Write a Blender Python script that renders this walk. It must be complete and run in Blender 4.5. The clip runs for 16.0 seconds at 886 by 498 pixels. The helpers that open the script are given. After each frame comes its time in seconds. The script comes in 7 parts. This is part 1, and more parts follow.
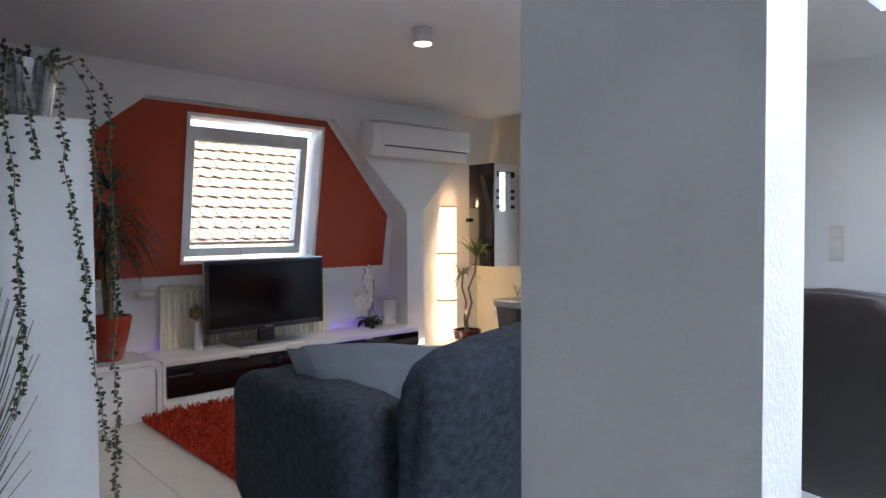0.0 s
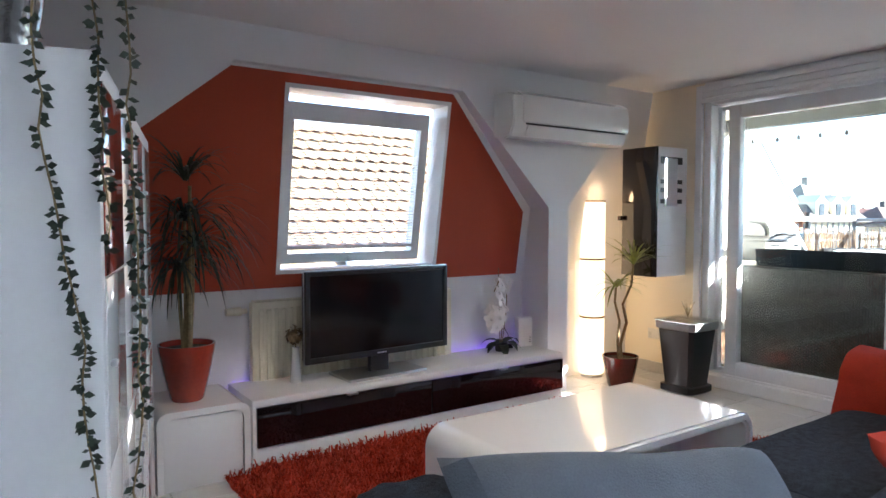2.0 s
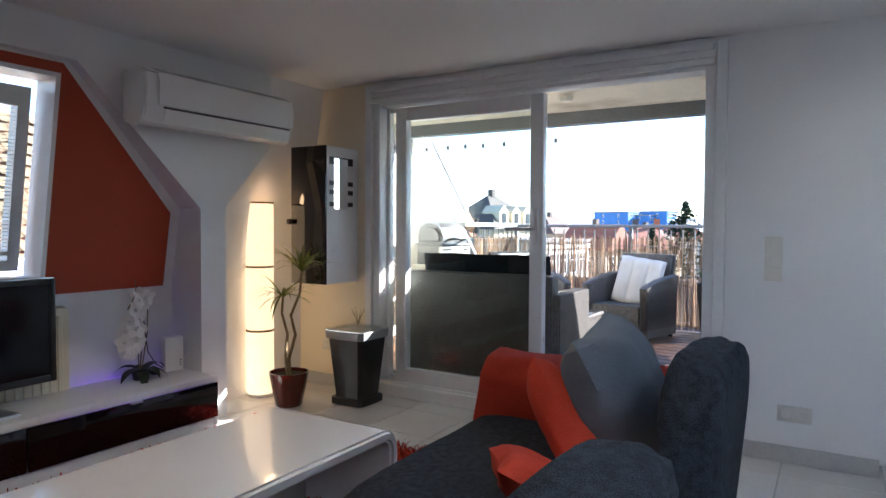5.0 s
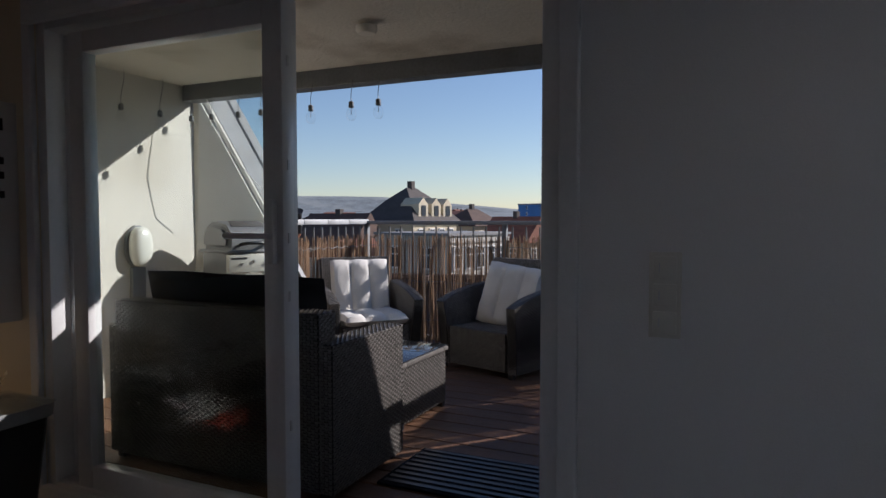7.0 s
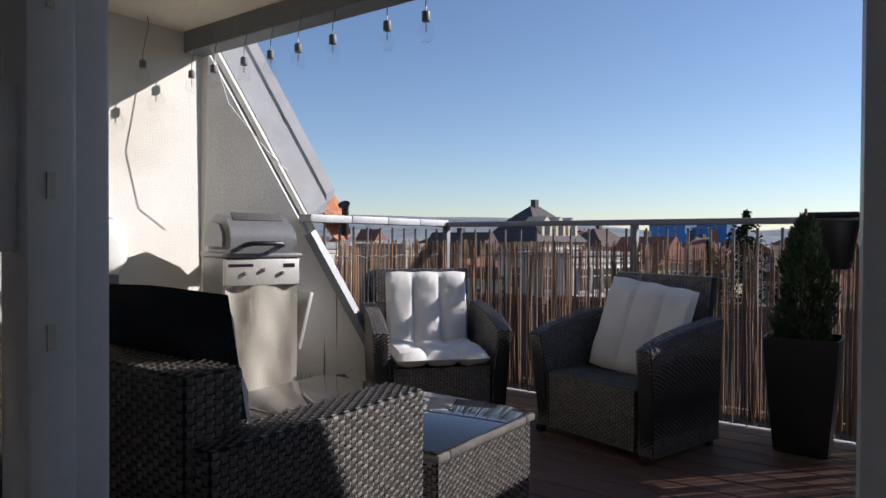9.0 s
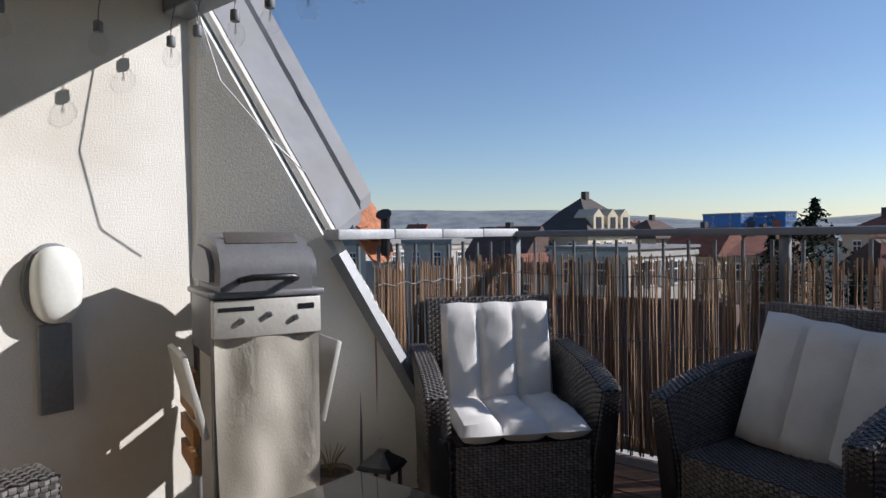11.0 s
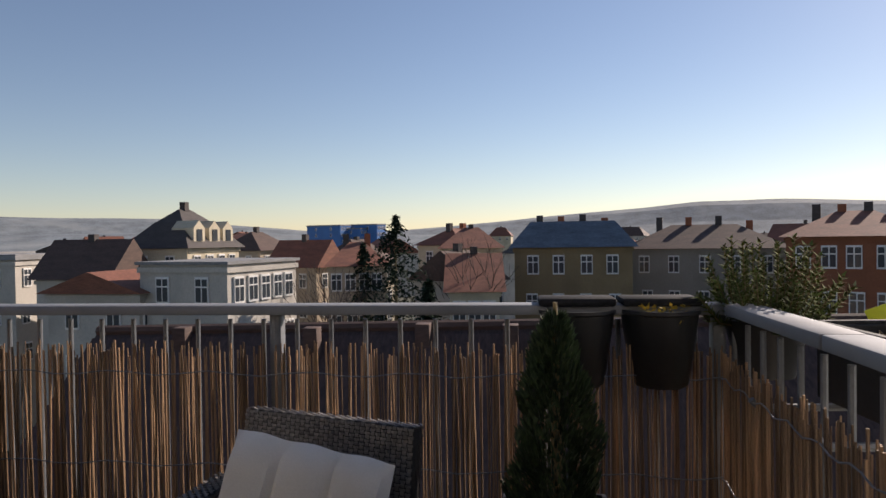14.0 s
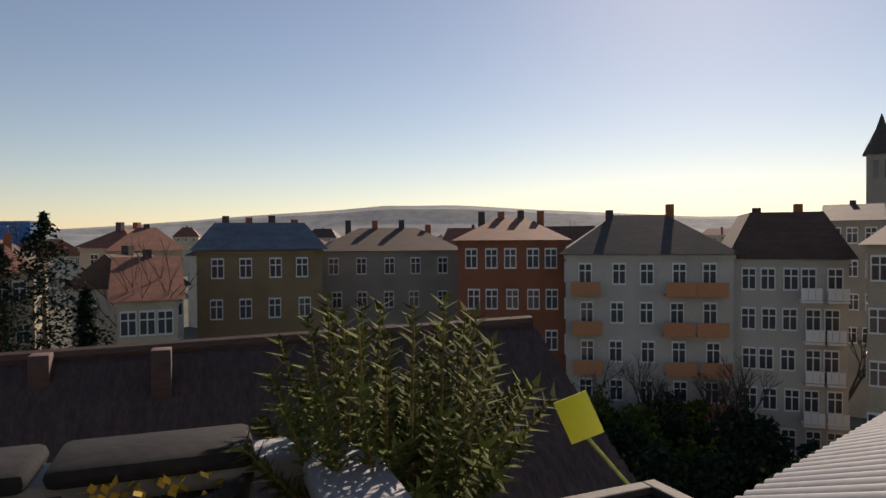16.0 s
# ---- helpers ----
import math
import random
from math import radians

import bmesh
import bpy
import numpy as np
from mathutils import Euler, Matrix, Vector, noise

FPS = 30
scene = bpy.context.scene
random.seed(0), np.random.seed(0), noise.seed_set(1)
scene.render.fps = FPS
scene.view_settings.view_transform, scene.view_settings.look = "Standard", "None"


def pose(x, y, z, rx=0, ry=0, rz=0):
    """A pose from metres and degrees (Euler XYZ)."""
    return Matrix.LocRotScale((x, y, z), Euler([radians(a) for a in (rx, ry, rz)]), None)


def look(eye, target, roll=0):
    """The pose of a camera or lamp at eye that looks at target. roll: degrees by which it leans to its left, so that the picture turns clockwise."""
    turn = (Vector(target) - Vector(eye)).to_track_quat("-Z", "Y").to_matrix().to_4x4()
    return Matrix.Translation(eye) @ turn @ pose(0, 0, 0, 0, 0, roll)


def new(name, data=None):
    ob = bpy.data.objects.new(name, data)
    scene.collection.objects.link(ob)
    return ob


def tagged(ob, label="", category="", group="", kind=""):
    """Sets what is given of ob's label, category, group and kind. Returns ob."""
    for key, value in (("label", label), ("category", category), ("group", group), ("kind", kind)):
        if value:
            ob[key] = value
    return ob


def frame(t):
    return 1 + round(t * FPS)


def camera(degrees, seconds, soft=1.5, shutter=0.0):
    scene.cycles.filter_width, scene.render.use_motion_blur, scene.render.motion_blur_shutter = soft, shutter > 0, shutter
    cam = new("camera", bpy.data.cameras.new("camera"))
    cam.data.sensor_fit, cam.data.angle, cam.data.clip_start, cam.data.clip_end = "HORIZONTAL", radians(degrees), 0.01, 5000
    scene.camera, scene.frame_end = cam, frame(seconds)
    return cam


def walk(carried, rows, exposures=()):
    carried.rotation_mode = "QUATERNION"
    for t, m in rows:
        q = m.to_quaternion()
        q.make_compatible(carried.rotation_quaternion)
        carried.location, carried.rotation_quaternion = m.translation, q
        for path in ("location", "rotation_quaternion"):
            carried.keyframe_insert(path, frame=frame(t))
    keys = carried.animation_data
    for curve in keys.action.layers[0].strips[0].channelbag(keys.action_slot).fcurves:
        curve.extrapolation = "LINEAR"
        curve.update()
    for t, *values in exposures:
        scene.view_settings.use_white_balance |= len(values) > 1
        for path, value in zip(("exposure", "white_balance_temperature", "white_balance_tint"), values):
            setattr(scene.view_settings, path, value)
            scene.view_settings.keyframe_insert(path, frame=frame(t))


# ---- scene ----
import collections

cam = camera(68.5, 16.0, soft=1.5)
PATH = [
    (0, (-4.572, -4.499, 1.145), (-3.221, -3.025, 1.081), -0.3),
    (0.5, (-4.481, -4.255, 1.188), (-3.291, -2.65, 1.104), 0.1),
    (1, (-4.408, -3.977, 1.186), (-3.271, -2.334, 1.096), -0.0),
    (1.5, (-4.271, -3.727, 1.185), (-3.155, -2.07, 1.097), -0.1),
    (2, (-4.139, -3.486, 1.208), (-3.018, -1.832, 1.117), -0.0),
    (2.5, (-4.042, -3.316, 1.179), (-2.907, -1.671, 1.093), -0.1),
    (3, (-3.946, -3.205, 1.173), (-2.765, -1.592, 1.087), 0.0),
    (3.5, (-3.914, -3.184, 1.143), (-2.606, -1.673, 1.065), 0.0),
    (4, (-3.889, -3.206, 1.139), (-2.429, -1.841, 1.065), 0.0),
    (4.5, (-3.868, -3.348, 1.166), (-2.251, -2.173, 1.095), 0.2),
    (5, (-3.606, -3.43, 1.187), (-1.897, -2.395, 1.119), 0.3),
    (5.2, (-3.558, -3.384, 1.233), (-1.792, -2.45, 1.142), 0.3),
    (5.8, (-3.02, -3.47, 1.21), (-1.22, -2.60, 1.13), 0.3),
    (6.6, (-2.16, -3.42, 1.225), (-0.34, -2.55, 1.14), 0.2),
    (7.3, (-1.520, -3.300, 1.233), (0.298, -2.473, 1.140), -0.1),
    (7.5, (-1.401, -3.286, 1.225), (0.416, -2.455, 1.132), -0.0),
    (8, (-1.085, -3.215, 1.196), (0.718, -2.353, 1.127), 0.9),
    (8.5, (-0.755, -3.100, 1.165), (0.963, -2.080, 1.105), 0.4),
    (9, (-0.352, -2.850, 1.099), (1.270, -1.680, 1.071), 0.3),
    (9.2, (-0.275, -2.765, 1.061), (1.299, -1.531, 1.056), 0.3),
    (11.3, (0.462, -2.086, 1.217), (1.995, -0.802, 1.171), -0.7),
    (11.5, (0.528, -2.029, 1.199), (2.119, -0.817, 1.182), -0.4),
    (12, (0.617, -2.100, 1.298), (2.261, -0.961, 1.276), -0.2),
    (12.5, (0.769, -2.135, 1.389), (2.463, -1.072, 1.364), 0.1),
    (13, (0.879, -2.155, 1.407), (2.695, -1.316, 1.38), 0.1),
    (13.5, (0.982, -2.236, 1.423), (2.919, -1.736, 1.395), -0.5),
    (14, (1.225, -2.353, 1.426), (3.212, -2.128, 1.396), -0.8),
    (14.5, (1.414, -2.474, 1.44), (3.413, -2.515, 1.409), -0.3),
    (15, (1.76, -2.64, 1.458), (3.726, -3.004, 1.424), -0.6),
    (15.5, (1.973, -2.777, 1.499), (3.878, -3.387, 1.462), -0.3),
    (16, (2.382, -2.847, 1.504), (4.261, -3.531, 1.468), -0.4),
]
walk(cam, [(t, look(eye, target, roll)) for t, eye, target, roll in PATH],
     [(0, 3.55, 5750, 13), (1.5, 3.75, 5700, 12), (4.0, 3.7, 5700, 12), (5.2, 2.65, 5750, 13), (7.3, 0.2, 6000, 18), (8.2, 0.35, 5950, 18), (9.0, 0.45, 5950, 17), (11.3, 0.25, 5800, 15), (12.5, 0.3, 5900, 14), (14.0, 0.3, 6900, 20), (15.0, 0.2, 7400, 21), (16, 0.1, 7600, 21)])

# ---- light ----
SUN_AZ, SUN_EL = -42.0, 28.0
world = bpy.data.worlds.new("world")
scene.world = world
world.use_nodes = True
wn = world.node_tree.nodes
sky = wn.new("ShaderNodeTexSky")
sky.sky_type = "NISHITA"
sky.sun_disc = False
sky.sun_elevation = radians(SUN_EL)
sky.sun_rotation = radians(90 - SUN_AZ)
sky.air_density, sky.dust_density, sky.ozone_density = 1.0, 0.15, 2.0
wn["Background"].inputs["Strength"].default_value = 0.085
world.node_tree.links.new(sky.outputs[0], wn["Background"].inputs["Color"])
sun_data = bpy.data.lights.new("sun", "SUN")
sun_data.energy, sun_data.angle, sun_data.color = 5.0, radians(0.55), (1.0, 0.92, 0.80)
sun = new("sun", sun_data)
sun.matrix_world = look((0, 0, 0), (-math.cos(radians(SUN_AZ)) * math.cos(radians(SUN_EL)), -math.sin(radians(SUN_AZ)) * math.cos(radians(SUN_EL)), -math.sin(radians(SUN_EL))))
# added area lamp that brightens the room from an invented ceiling opening
fill_lamp = bpy.data.lights.new("skylight_daylight", "AREA")
fill_lamp.shape, fill_lamp.size, fill_lamp.size_y, fill_lamp.energy, fill_lamp.color = "RECTANGLE", 0.8, 0.7, 10.0, (0.90, 0.95, 1.0)
sl = new("skylight_daylight", fill_lamp)
sl.matrix_world = look((-3.45, -4.6, 2.8), (-3.45, -4.6, 0))

# ---- materials ----
def mat(name, color, rough=0.6, metal=0.0, var=0.12, scale=8.0, bump=0.1, bscale=60.0, spec=0.5, coat=0.0, rand=0.0, dirt=None, stretch=(1, 1, 1), transmit=0.0, emit=None, island=False):
    """A surface with its own colour, broad mottling, fine grain and relief."""
    m = bpy.data.materials.new(name)
    m.use_nodes = True
    nt = m.node_tree
    b = nt.nodes["Principled BSDF"]
    b.inputs["Roughness"].default_value = rough
    b.inputs["Metallic"].default_value = metal
    b.inputs["Specular IOR Level"].default_value = spec
    b.inputs["Coat Weight"].default_value = coat
    b.inputs["Coat Roughness"].default_value = 0.04
    b.inputs["Transmission Weight"].default_value = transmit
    tc = nt.nodes.new("ShaderNodeTexCoord")
    mp = nt.nodes.new("ShaderNodeMapping")
    mp.inputs["Scale"].default_value = stretch
    nt.links.new(tc.outputs["Object"], mp.inputs["Vector"])
    n1 = nt.nodes.new("ShaderNodeTexNoise")
    n1.inputs["Scale"].default_value = scale
    n1.inputs["Detail"].default_value = 5
    n2 = nt.nodes.new("ShaderNodeTexNoise")
    n2.inputs["Scale"].default_value = bscale
    n2.inputs["Detail"].default_value = 3
    for n in (n1, n2):
        nt.links.new(mp.outputs[0], n.inputs["Vector"])
    add = nt.nodes.new("ShaderNodeMath")
    add.operation = "ADD"
    nt.links.new(n1.outputs["Fac"], add.inputs[0])
    nt.links.new(n2.outputs["Fac"], add.inputs[1])
    ramp = nt.nodes.new("ShaderNodeMapRange")
    ramp.inputs["From Min"].default_value, ramp.inputs["From Max"].default_value = 0.7, 1.3
    ramp.inputs["To Min"].default_value, ramp.inputs["To Max"].default_value = 1 - var, 1 + var
    nt.links.new(add.outputs[0], ramp.inputs["Value"])
    value = ramp.outputs[0]
    if rand:
        if island:
            info = nt.nodes.new("ShaderNodeNewGeometry").outputs["Random Per Island"]
        else:
            info = nt.nodes.new("ShaderNodeObjectInfo").outputs["Random"]
        rr = nt.nodes.new("ShaderNodeMapRange")
        rr.inputs["To Min"].default_value, rr.inputs["To Max"].default_value = 1 - rand, 1 + rand
        nt.links.new(info, rr.inputs["Value"])
        mul = nt.nodes.new("ShaderNodeMath")
        mul.operation = "MULTIPLY"
        nt.links.new(value, mul.inputs[0])
        nt.links.new(rr.outputs[0], mul.inputs[1])
        value = mul.outputs[0]
    hsv = nt.nodes.new("ShaderNodeHueSaturation")
    hsv.inputs["Color"].default_value = (*color, 1)
    nt.links.new(value, hsv.inputs["Value"])
    out = hsv.outputs[0]
    if dirt:
        n3 = nt.nodes.new("ShaderNodeTexNoise")
        n3.inputs["Scale"].default_value = dirt[1]
        n3.inputs["Detail"].default_value = 8
        nt.links.new(tc.outputs["Object"], n3.inputs["Vector"])
        cr = nt.nodes.new("ShaderNodeMapRange")
        cr.inputs["From Min"].default_value, cr.inputs["From Max"].default_value = 0.5, 0.72
        nt.links.new(n3.outputs["Fac"], cr.inputs["Value"])
        mix = nt.nodes.new("ShaderNodeMix")
        mix.data_type = "RGBA"
        nt.links.new(cr.outputs[0], mix.inputs["Factor"])
        nt.links.new(out, mix.inputs["A"])
        mix.inputs["B"].default_value = (*dirt[0], 1)
        out = mix.outputs["Result"]
    nt.links.new(out, b.inputs["Base Color"])
    if bump:
        bp = nt.nodes.new("ShaderNodeBump")
        bp.inputs["Strength"].default_value = bump
        bp.inputs["Distance"].default_value = 0.01
        nt.links.new(n2.outputs["Fac"], bp.inputs["Height"])
        nt.links.new(bp.outputs[0], b.inputs["Normal"])
    if emit:
        b.inputs["Emission Color"].default_value = (*emit[0], 1)
        b.inputs["Emission Strength"].default_value = emit[1]
    return m


def glass_mat(name, tint=(1, 1, 1), gloss=0.12, see=0.95):
    """Thin pane: mostly clear, with a mirror gloss that grows at grazing angles."""
    m = bpy.data.materials.new(name)
    m.use_nodes = True
    nt = m.node_tree
    nt.nodes.remove(nt.nodes["Principled BSDF"])
    t = nt.nodes.new("ShaderNodeBsdfTransparent")
    t.inputs["Color"].default_value = (tint[0] * see, tint[1] * see, tint[2] * see, 1)
    g = nt.nodes.new("ShaderNodeBsdfGlossy")
    g.inputs["Roughness"].default_value = 0.01
    f = nt.nodes.new("ShaderNodeLayerWeight")
    f.inputs["Blend"].default_value = 0.5
    pw = nt.nodes.new("ShaderNodeMath")
    pw.operation = "POWER"
    pw.inputs[1].default_value = 4.0
    nt.links.new(f.outputs["Facing"], pw.inputs[0])
    ad = nt.nodes.new("ShaderNodeMath")
    ad.operation = "MULTIPLY_ADD"
    ad.inputs[1].default_value = 0.55
    ad.inputs[2].default_value = gloss * 0.5
    nt.links.new(pw.outputs[0], ad.inputs[0])
    mx = nt.nodes.new("ShaderNodeMixShader")
    nt.links.new(ad.outputs[0], mx.inputs[0])
    nt.links.new(t.outputs[0], mx.inputs[1])
    nt.links.new(g.outputs[0], mx.inputs[2])
    nt.links.new(mx.outputs[0], nt.nodes["Material Output"].inputs["Surface"])
    return m


WALL = mat("wall_paint", (0.80, 0.80, 0.80), 0.85, var=0.02, scale=1.5, bump=0.12, bscale=180)
CEIL = mat("ceiling_paint", (0.80, 0.80, 0.79), 0.9, var=0.02, scale=1.2, bump=0.1, bscale=150)
# wall white with the floor lamp's yellow glow painted in
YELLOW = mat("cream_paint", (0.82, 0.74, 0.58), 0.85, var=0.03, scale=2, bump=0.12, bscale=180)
RED = mat("red_paint", (0.42, 0.065, 0.025), 0.8, var=0.05, scale=2.5, bump=0.15, bscale=160)
TILE = mat("floor_tile", (0.62, 0.62, 0.60), 0.22, var=0.05, scale=6, bump=0.03, rand=0.05)
GROUT = mat("grout", (0.38, 0.37, 0.35), 0.9, var=0.1)
BASE = mat("baseboard_tile", (0.45, 0.45, 0.45), 0.35, var=0.08)
GLOSSW = mat("white_gloss", (0.82, 0.82, 0.81), 0.12, var=0.01, bump=0.0, coat=0.5)
SATINW = mat("white_laminate", (0.80, 0.80, 0.80), 0.35, var=0.02, bump=0.02)
FRAMEW = mat("white_plastic", (0.78, 0.79, 0.80), 0.3, var=0.03, bump=0.02)
BLACKG = mat("black_gloss", (0.012, 0.008, 0.010), 0.06, var=0.05, bump=0.0, coat=0.3)
BLACKP = mat("black_plastic", (0.015, 0.015, 0.017), 0.35, var=0.1, bump=0.05)
SCREEN = mat("tv_screen", (0.006, 0.006, 0.008), 0.12, var=0.05, bump=0.0)
CHROME = mat("brushed_metal", (0.62, 0.62, 0.63), 0.28, metal=1.0, var=0.05, bump=0.02)
CREAMR = mat("radiator_enamel", (0.74, 0.70, 0.55), 0.35, var=0.03, bump=0.02)
SOFA = mat("grey_weave", (0.036, 0.043, 0.056), 0.95, var=0.55, scale=40, bump=0.9, bscale=300, spec=0.15)
SOFAD = mat("dark_grey_cloth", (0.020, 0.024, 0.032), 0.95, var=0.3, scale=14, bump=0.6, bscale=260, spec=0.15)
PILLOW = mat("blue_grey_cloth", (0.13, 0.15, 0.175), 0.9, var=0.12, scale=10, bump=0.35, bscale=220, spec=0.2)
REDC = mat("red_cloth", (0.50, 0.055, 0.028), 0.9, var=0.15, scale=9, bump=0.35, bscale=240, spec=0.2)
RUG = mat("red_shag", (0.42, 0.045, 0.022), 0.95, var=0.35, scale=20, bump=0.4, bscale=120, spec=0.1, rand=0.35, island=True)
REDPOT = mat("red_glaze", (0.30, 0.035, 0.018), 0.15, var=0.12, bump=0.02, coat=0.4)
SOIL = mat("soil", (0.06, 0.045, 0.03), 0.95, var=0.5, scale=30, bump=0.9, bscale=80)
LEAF = mat("leaf_green", (0.045, 0.075, 0.025), 0.5, var=0.3, scale=12, bump=0.1, rand=0.35, island=True)
LEAFD = mat("leaf_dark", (0.022, 0.036, 0.020), 0.5, var=0.3, scale=12, bump=0.1, rand=0.35, island=True)
LEAFY = mat("leaf_yellow_green", (0.22, 0.26, 0.045), 0.45, var=0.3, scale=12, bump=0.1, rand=0.3, island=True)
STEM = mat("stem_brown", (0.23, 0.17, 0.08), 0.8, var=0.3, scale=30, bump=0.5)
PETAL = mat("petal_white", (0.82, 0.80, 0.78), 0.6, var=0.04, bump=0.05)
WOODO = mat("oak_wood", (0.36, 0.18, 0.07), 0.5, var=0.25, scale=6, bump=0.1, stretch=(1, 8, 8))
LEATHER = mat("brown_leather", (0.012, 0.008, 0.007), 0.45, var=0.2, scale=10, bump=0.25, bscale=200)
PLASTER = mat("rough_plaster", (0.70, 0.68, 0.62), 0.95, var=0.06, scale=4, bump=0.2, bscale=140, dirt=((0.58, 0.55, 0.48), 1.6))
SOFFIT = mat("soffit_plaster", (0.70, 0.66, 0.56), 0.95, var=0.06, scale=3, bump=0.5, bscale=60, dirt=((0.42, 0.37, 0.28), 2.2))
DECK = mat("deck_board", (0.13, 0.065, 0.035), 0.55, var=0.3, scale=3, bump=0.3, bscale=40, stretch=(9, 0.8, 9), rand=0.2)
ZINC = mat("zinc_sheet", (0.21, 0.22, 0.235), 0.7, metal=0.1, var=0.15, scale=3, bump=0.12, bscale=9, dirt=((0.22, 0.22, 0.22), 5))
ZINCL = mat("weathered_zinc", (0.42, 0.43, 0.44), 0.6, metal=0.15, var=0.15, scale=5, bump=0.1, dirt=((0.30, 0.30, 0.30), 6))
ZINCD = mat("grey_painted_steel", (0.17, 0.18, 0.19), 0.5, metal=0.2, var=0.15, scale=6, bump=0.1)
REED = mat("reed", (0.27, 0.165, 0.09), 0.7, var=0.35, scale=3, bump=0.2, stretch=(30, 30, 2), rand=0.55, island=True)
RATTAN = mat("rattan", (0.16, 0.15, 0.14), 0.30, var=0.25, scale=20, bump=0.1, rand=0.2, island=True)
RATTANB = mat("rattan_core", (0.018, 0.016, 0.016), 0.6, var=0.2, scale=20, bump=0.3)
CANVAS = mat("cushion_canvas", (0.74, 0.72, 0.68), 0.95, var=0.05, scale=5, bump=0.25, bscale=200, dirt=((0.62, 0.59, 0.54), 3))
GRILLG = mat("grill_grey", (0.20, 0.20, 0.205), 0.45, metal=0.3, var=0.1, bump=0.05)
GRILLC = mat("grill_cover_cloth", (0.80, 0.76, 0.66), 0.75, var=0.03, scale=3, bump=0.1, bscale=120)
GRILLP = mat("grill_panel", (0.60, 0.58, 0.52), 0.4, metal=0.2, var=0.05)
GLASS = glass_mat("window_glass", (0.98, 1.0, 0.99), 0.03, 0.97)
GLASSD = glass_mat("table_glass", (0.12, 0.13, 0.14), 0.06, 0.6)
BULBG = glass_mat("bulb_glass", (1, 1, 1), 0.03, 0.98)
POTB = mat("black_pot", (0.02, 0.02, 0.021), 0.45, var=0.2, bump=0.05)


# ---- building helpers ----
def bm_box(bm, x0, y0, z0, x1, y1, z1, bev=0.0, seg=2, m=None):
    r = bmesh.ops.create_cube(bm, size=1.0)
    vs = r["verts"]
    for v in vs:
        v.co = Vector(((x0 + x1) / 2 + v.co.x * (x1 - x0), (y0 + y1) / 2 + v.co.y * (y1 - y0), (z0 + z1) / 2 + v.co.z * (z1 - z0)))
    if bev:
        es = list({e for v in vs for e in v.link_edges})
        r2 = bmesh.ops.bevel(bm, geom=es, offset=bev, segments=seg, affect="EDGES", profile=0.5)
        vs = list({v for f in r2["faces"] for v in f.verts} | {v for v in vs if v.is_valid})
    if m is not None:
        bmesh.ops.transform(bm, matrix=m, verts=vs)
    return vs


def bm_tube(bm, pts, radii, sides=8, caps=True):
    """A tube through points; radii one number or a list."""
    if not isinstance(radii, (list, tuple)):
        radii = [radii] * len(pts)
    rings = []
    pts = [Vector(p) for p in pts]
    for i, p in enumerate(pts):
        d = (pts[min(i + 1, len(pts) - 1)] - pts[max(i - 1, 0)]).normalized()
        a = d.cross(Vector((0, 0, 1)) if abs(d.z) < 0.9 else Vector((1, 0, 0))).normalized()
        b = d.cross(a)
        rings.append([bm.verts.new(p + (a * math.cos(2 * math.pi * k / sides) + b * math.sin(2 * math.pi * k / sides)) * radii[i]) for k in range(sides)])
    for r0, r1 in zip(rings, rings[1:]):
        for k in range(sides):
            bm.faces.new((r0[k], r0[(k + 1) % sides], r1[(k + 1) % sides], r1[k]))
    if caps:
        bm.faces.new(rings[0][::-1])
        bm.faces.new(rings[-1])
    return [v for r in rings for v in r]


def bm_lathe(bm, prof, sides=28, at=(0, 0, 0), square=0.0):
    """Turns a profile of (radius, z) round z; square above 0 gives a rounded square section."""
    rings = []
    for r, z in prof:
        ring = []
        for k in range(sides):
            a = 2 * math.pi * (k + 0.5) / sides
            c, s = math.cos(a), math.sin(a)
            if square:
                q = max(abs(c), abs(s))
                f = (1 - square) + square / q
            else:
                f = 1
            ring.append(bm.verts.new((at[0] + c * r * f, at[1] + s * r * f, at[2] + z)))
        rings.append(ring)
    for r0, r1 in zip(rings, rings[1:]):
        for k in range(sides):
            bm.faces.new((r0[k], r0[(k + 1) % sides], r1[(k + 1) % sides], r1[k]))
    if prof[0][0] > 1e-5:
        bm.faces.new(rings[0][::-1])
    if prof[-1][0] > 1e-5:
        bm.faces.new(rings[-1])


def bm_prism(bm, poly, n0, n1, axis="y"):
    """Extrudes a polygon of two coordinates along axis from n0 to n1."""
    def put(a, b, n):
        return {"x": (n, a, b), "y": (a, n, b), "z": (a, b, n)}[axis]
    v0 = [bm.verts.new(put(a, b, n0)) for a, b in poly]
    v1 = [bm.verts.new(put(a, b, n1)) for a, b in poly]
    bm.faces.new(v0)
    bm.faces.new(v1[::-1])
    k = len(poly)
    for i in range(k):
        bm.faces.new((v0[i], v0[(i + 1) % k], v1[(i + 1) % k], v1[i]))
    bmesh.ops.recalc_face_normals(bm, faces=bm.faces[:])


def mesh_of(name, bm, material, smooth=False):
    me = bpy.data.meshes.new(name)
    bmesh.ops.recalc_face_normals(bm, faces=bm.faces[:])
    bm.to_mesh(me)
    bm.free()
    me.materials.append(material)
    if smooth:
        for p in me.polygons:
            p.use_smooth = True
        me.set_sharp_from_angle(angle=radians(38))
    return me


def part(name, bm, material, parent=None, label="", smooth=False, at=None):
    ob = new(name, mesh_of(name, bm, material, smooth))
    if parent is not None:
        ob.parent = parent
    if at is not None:
        ob.matrix_basis = at
    if label:
        tagged(ob, label)
    return ob


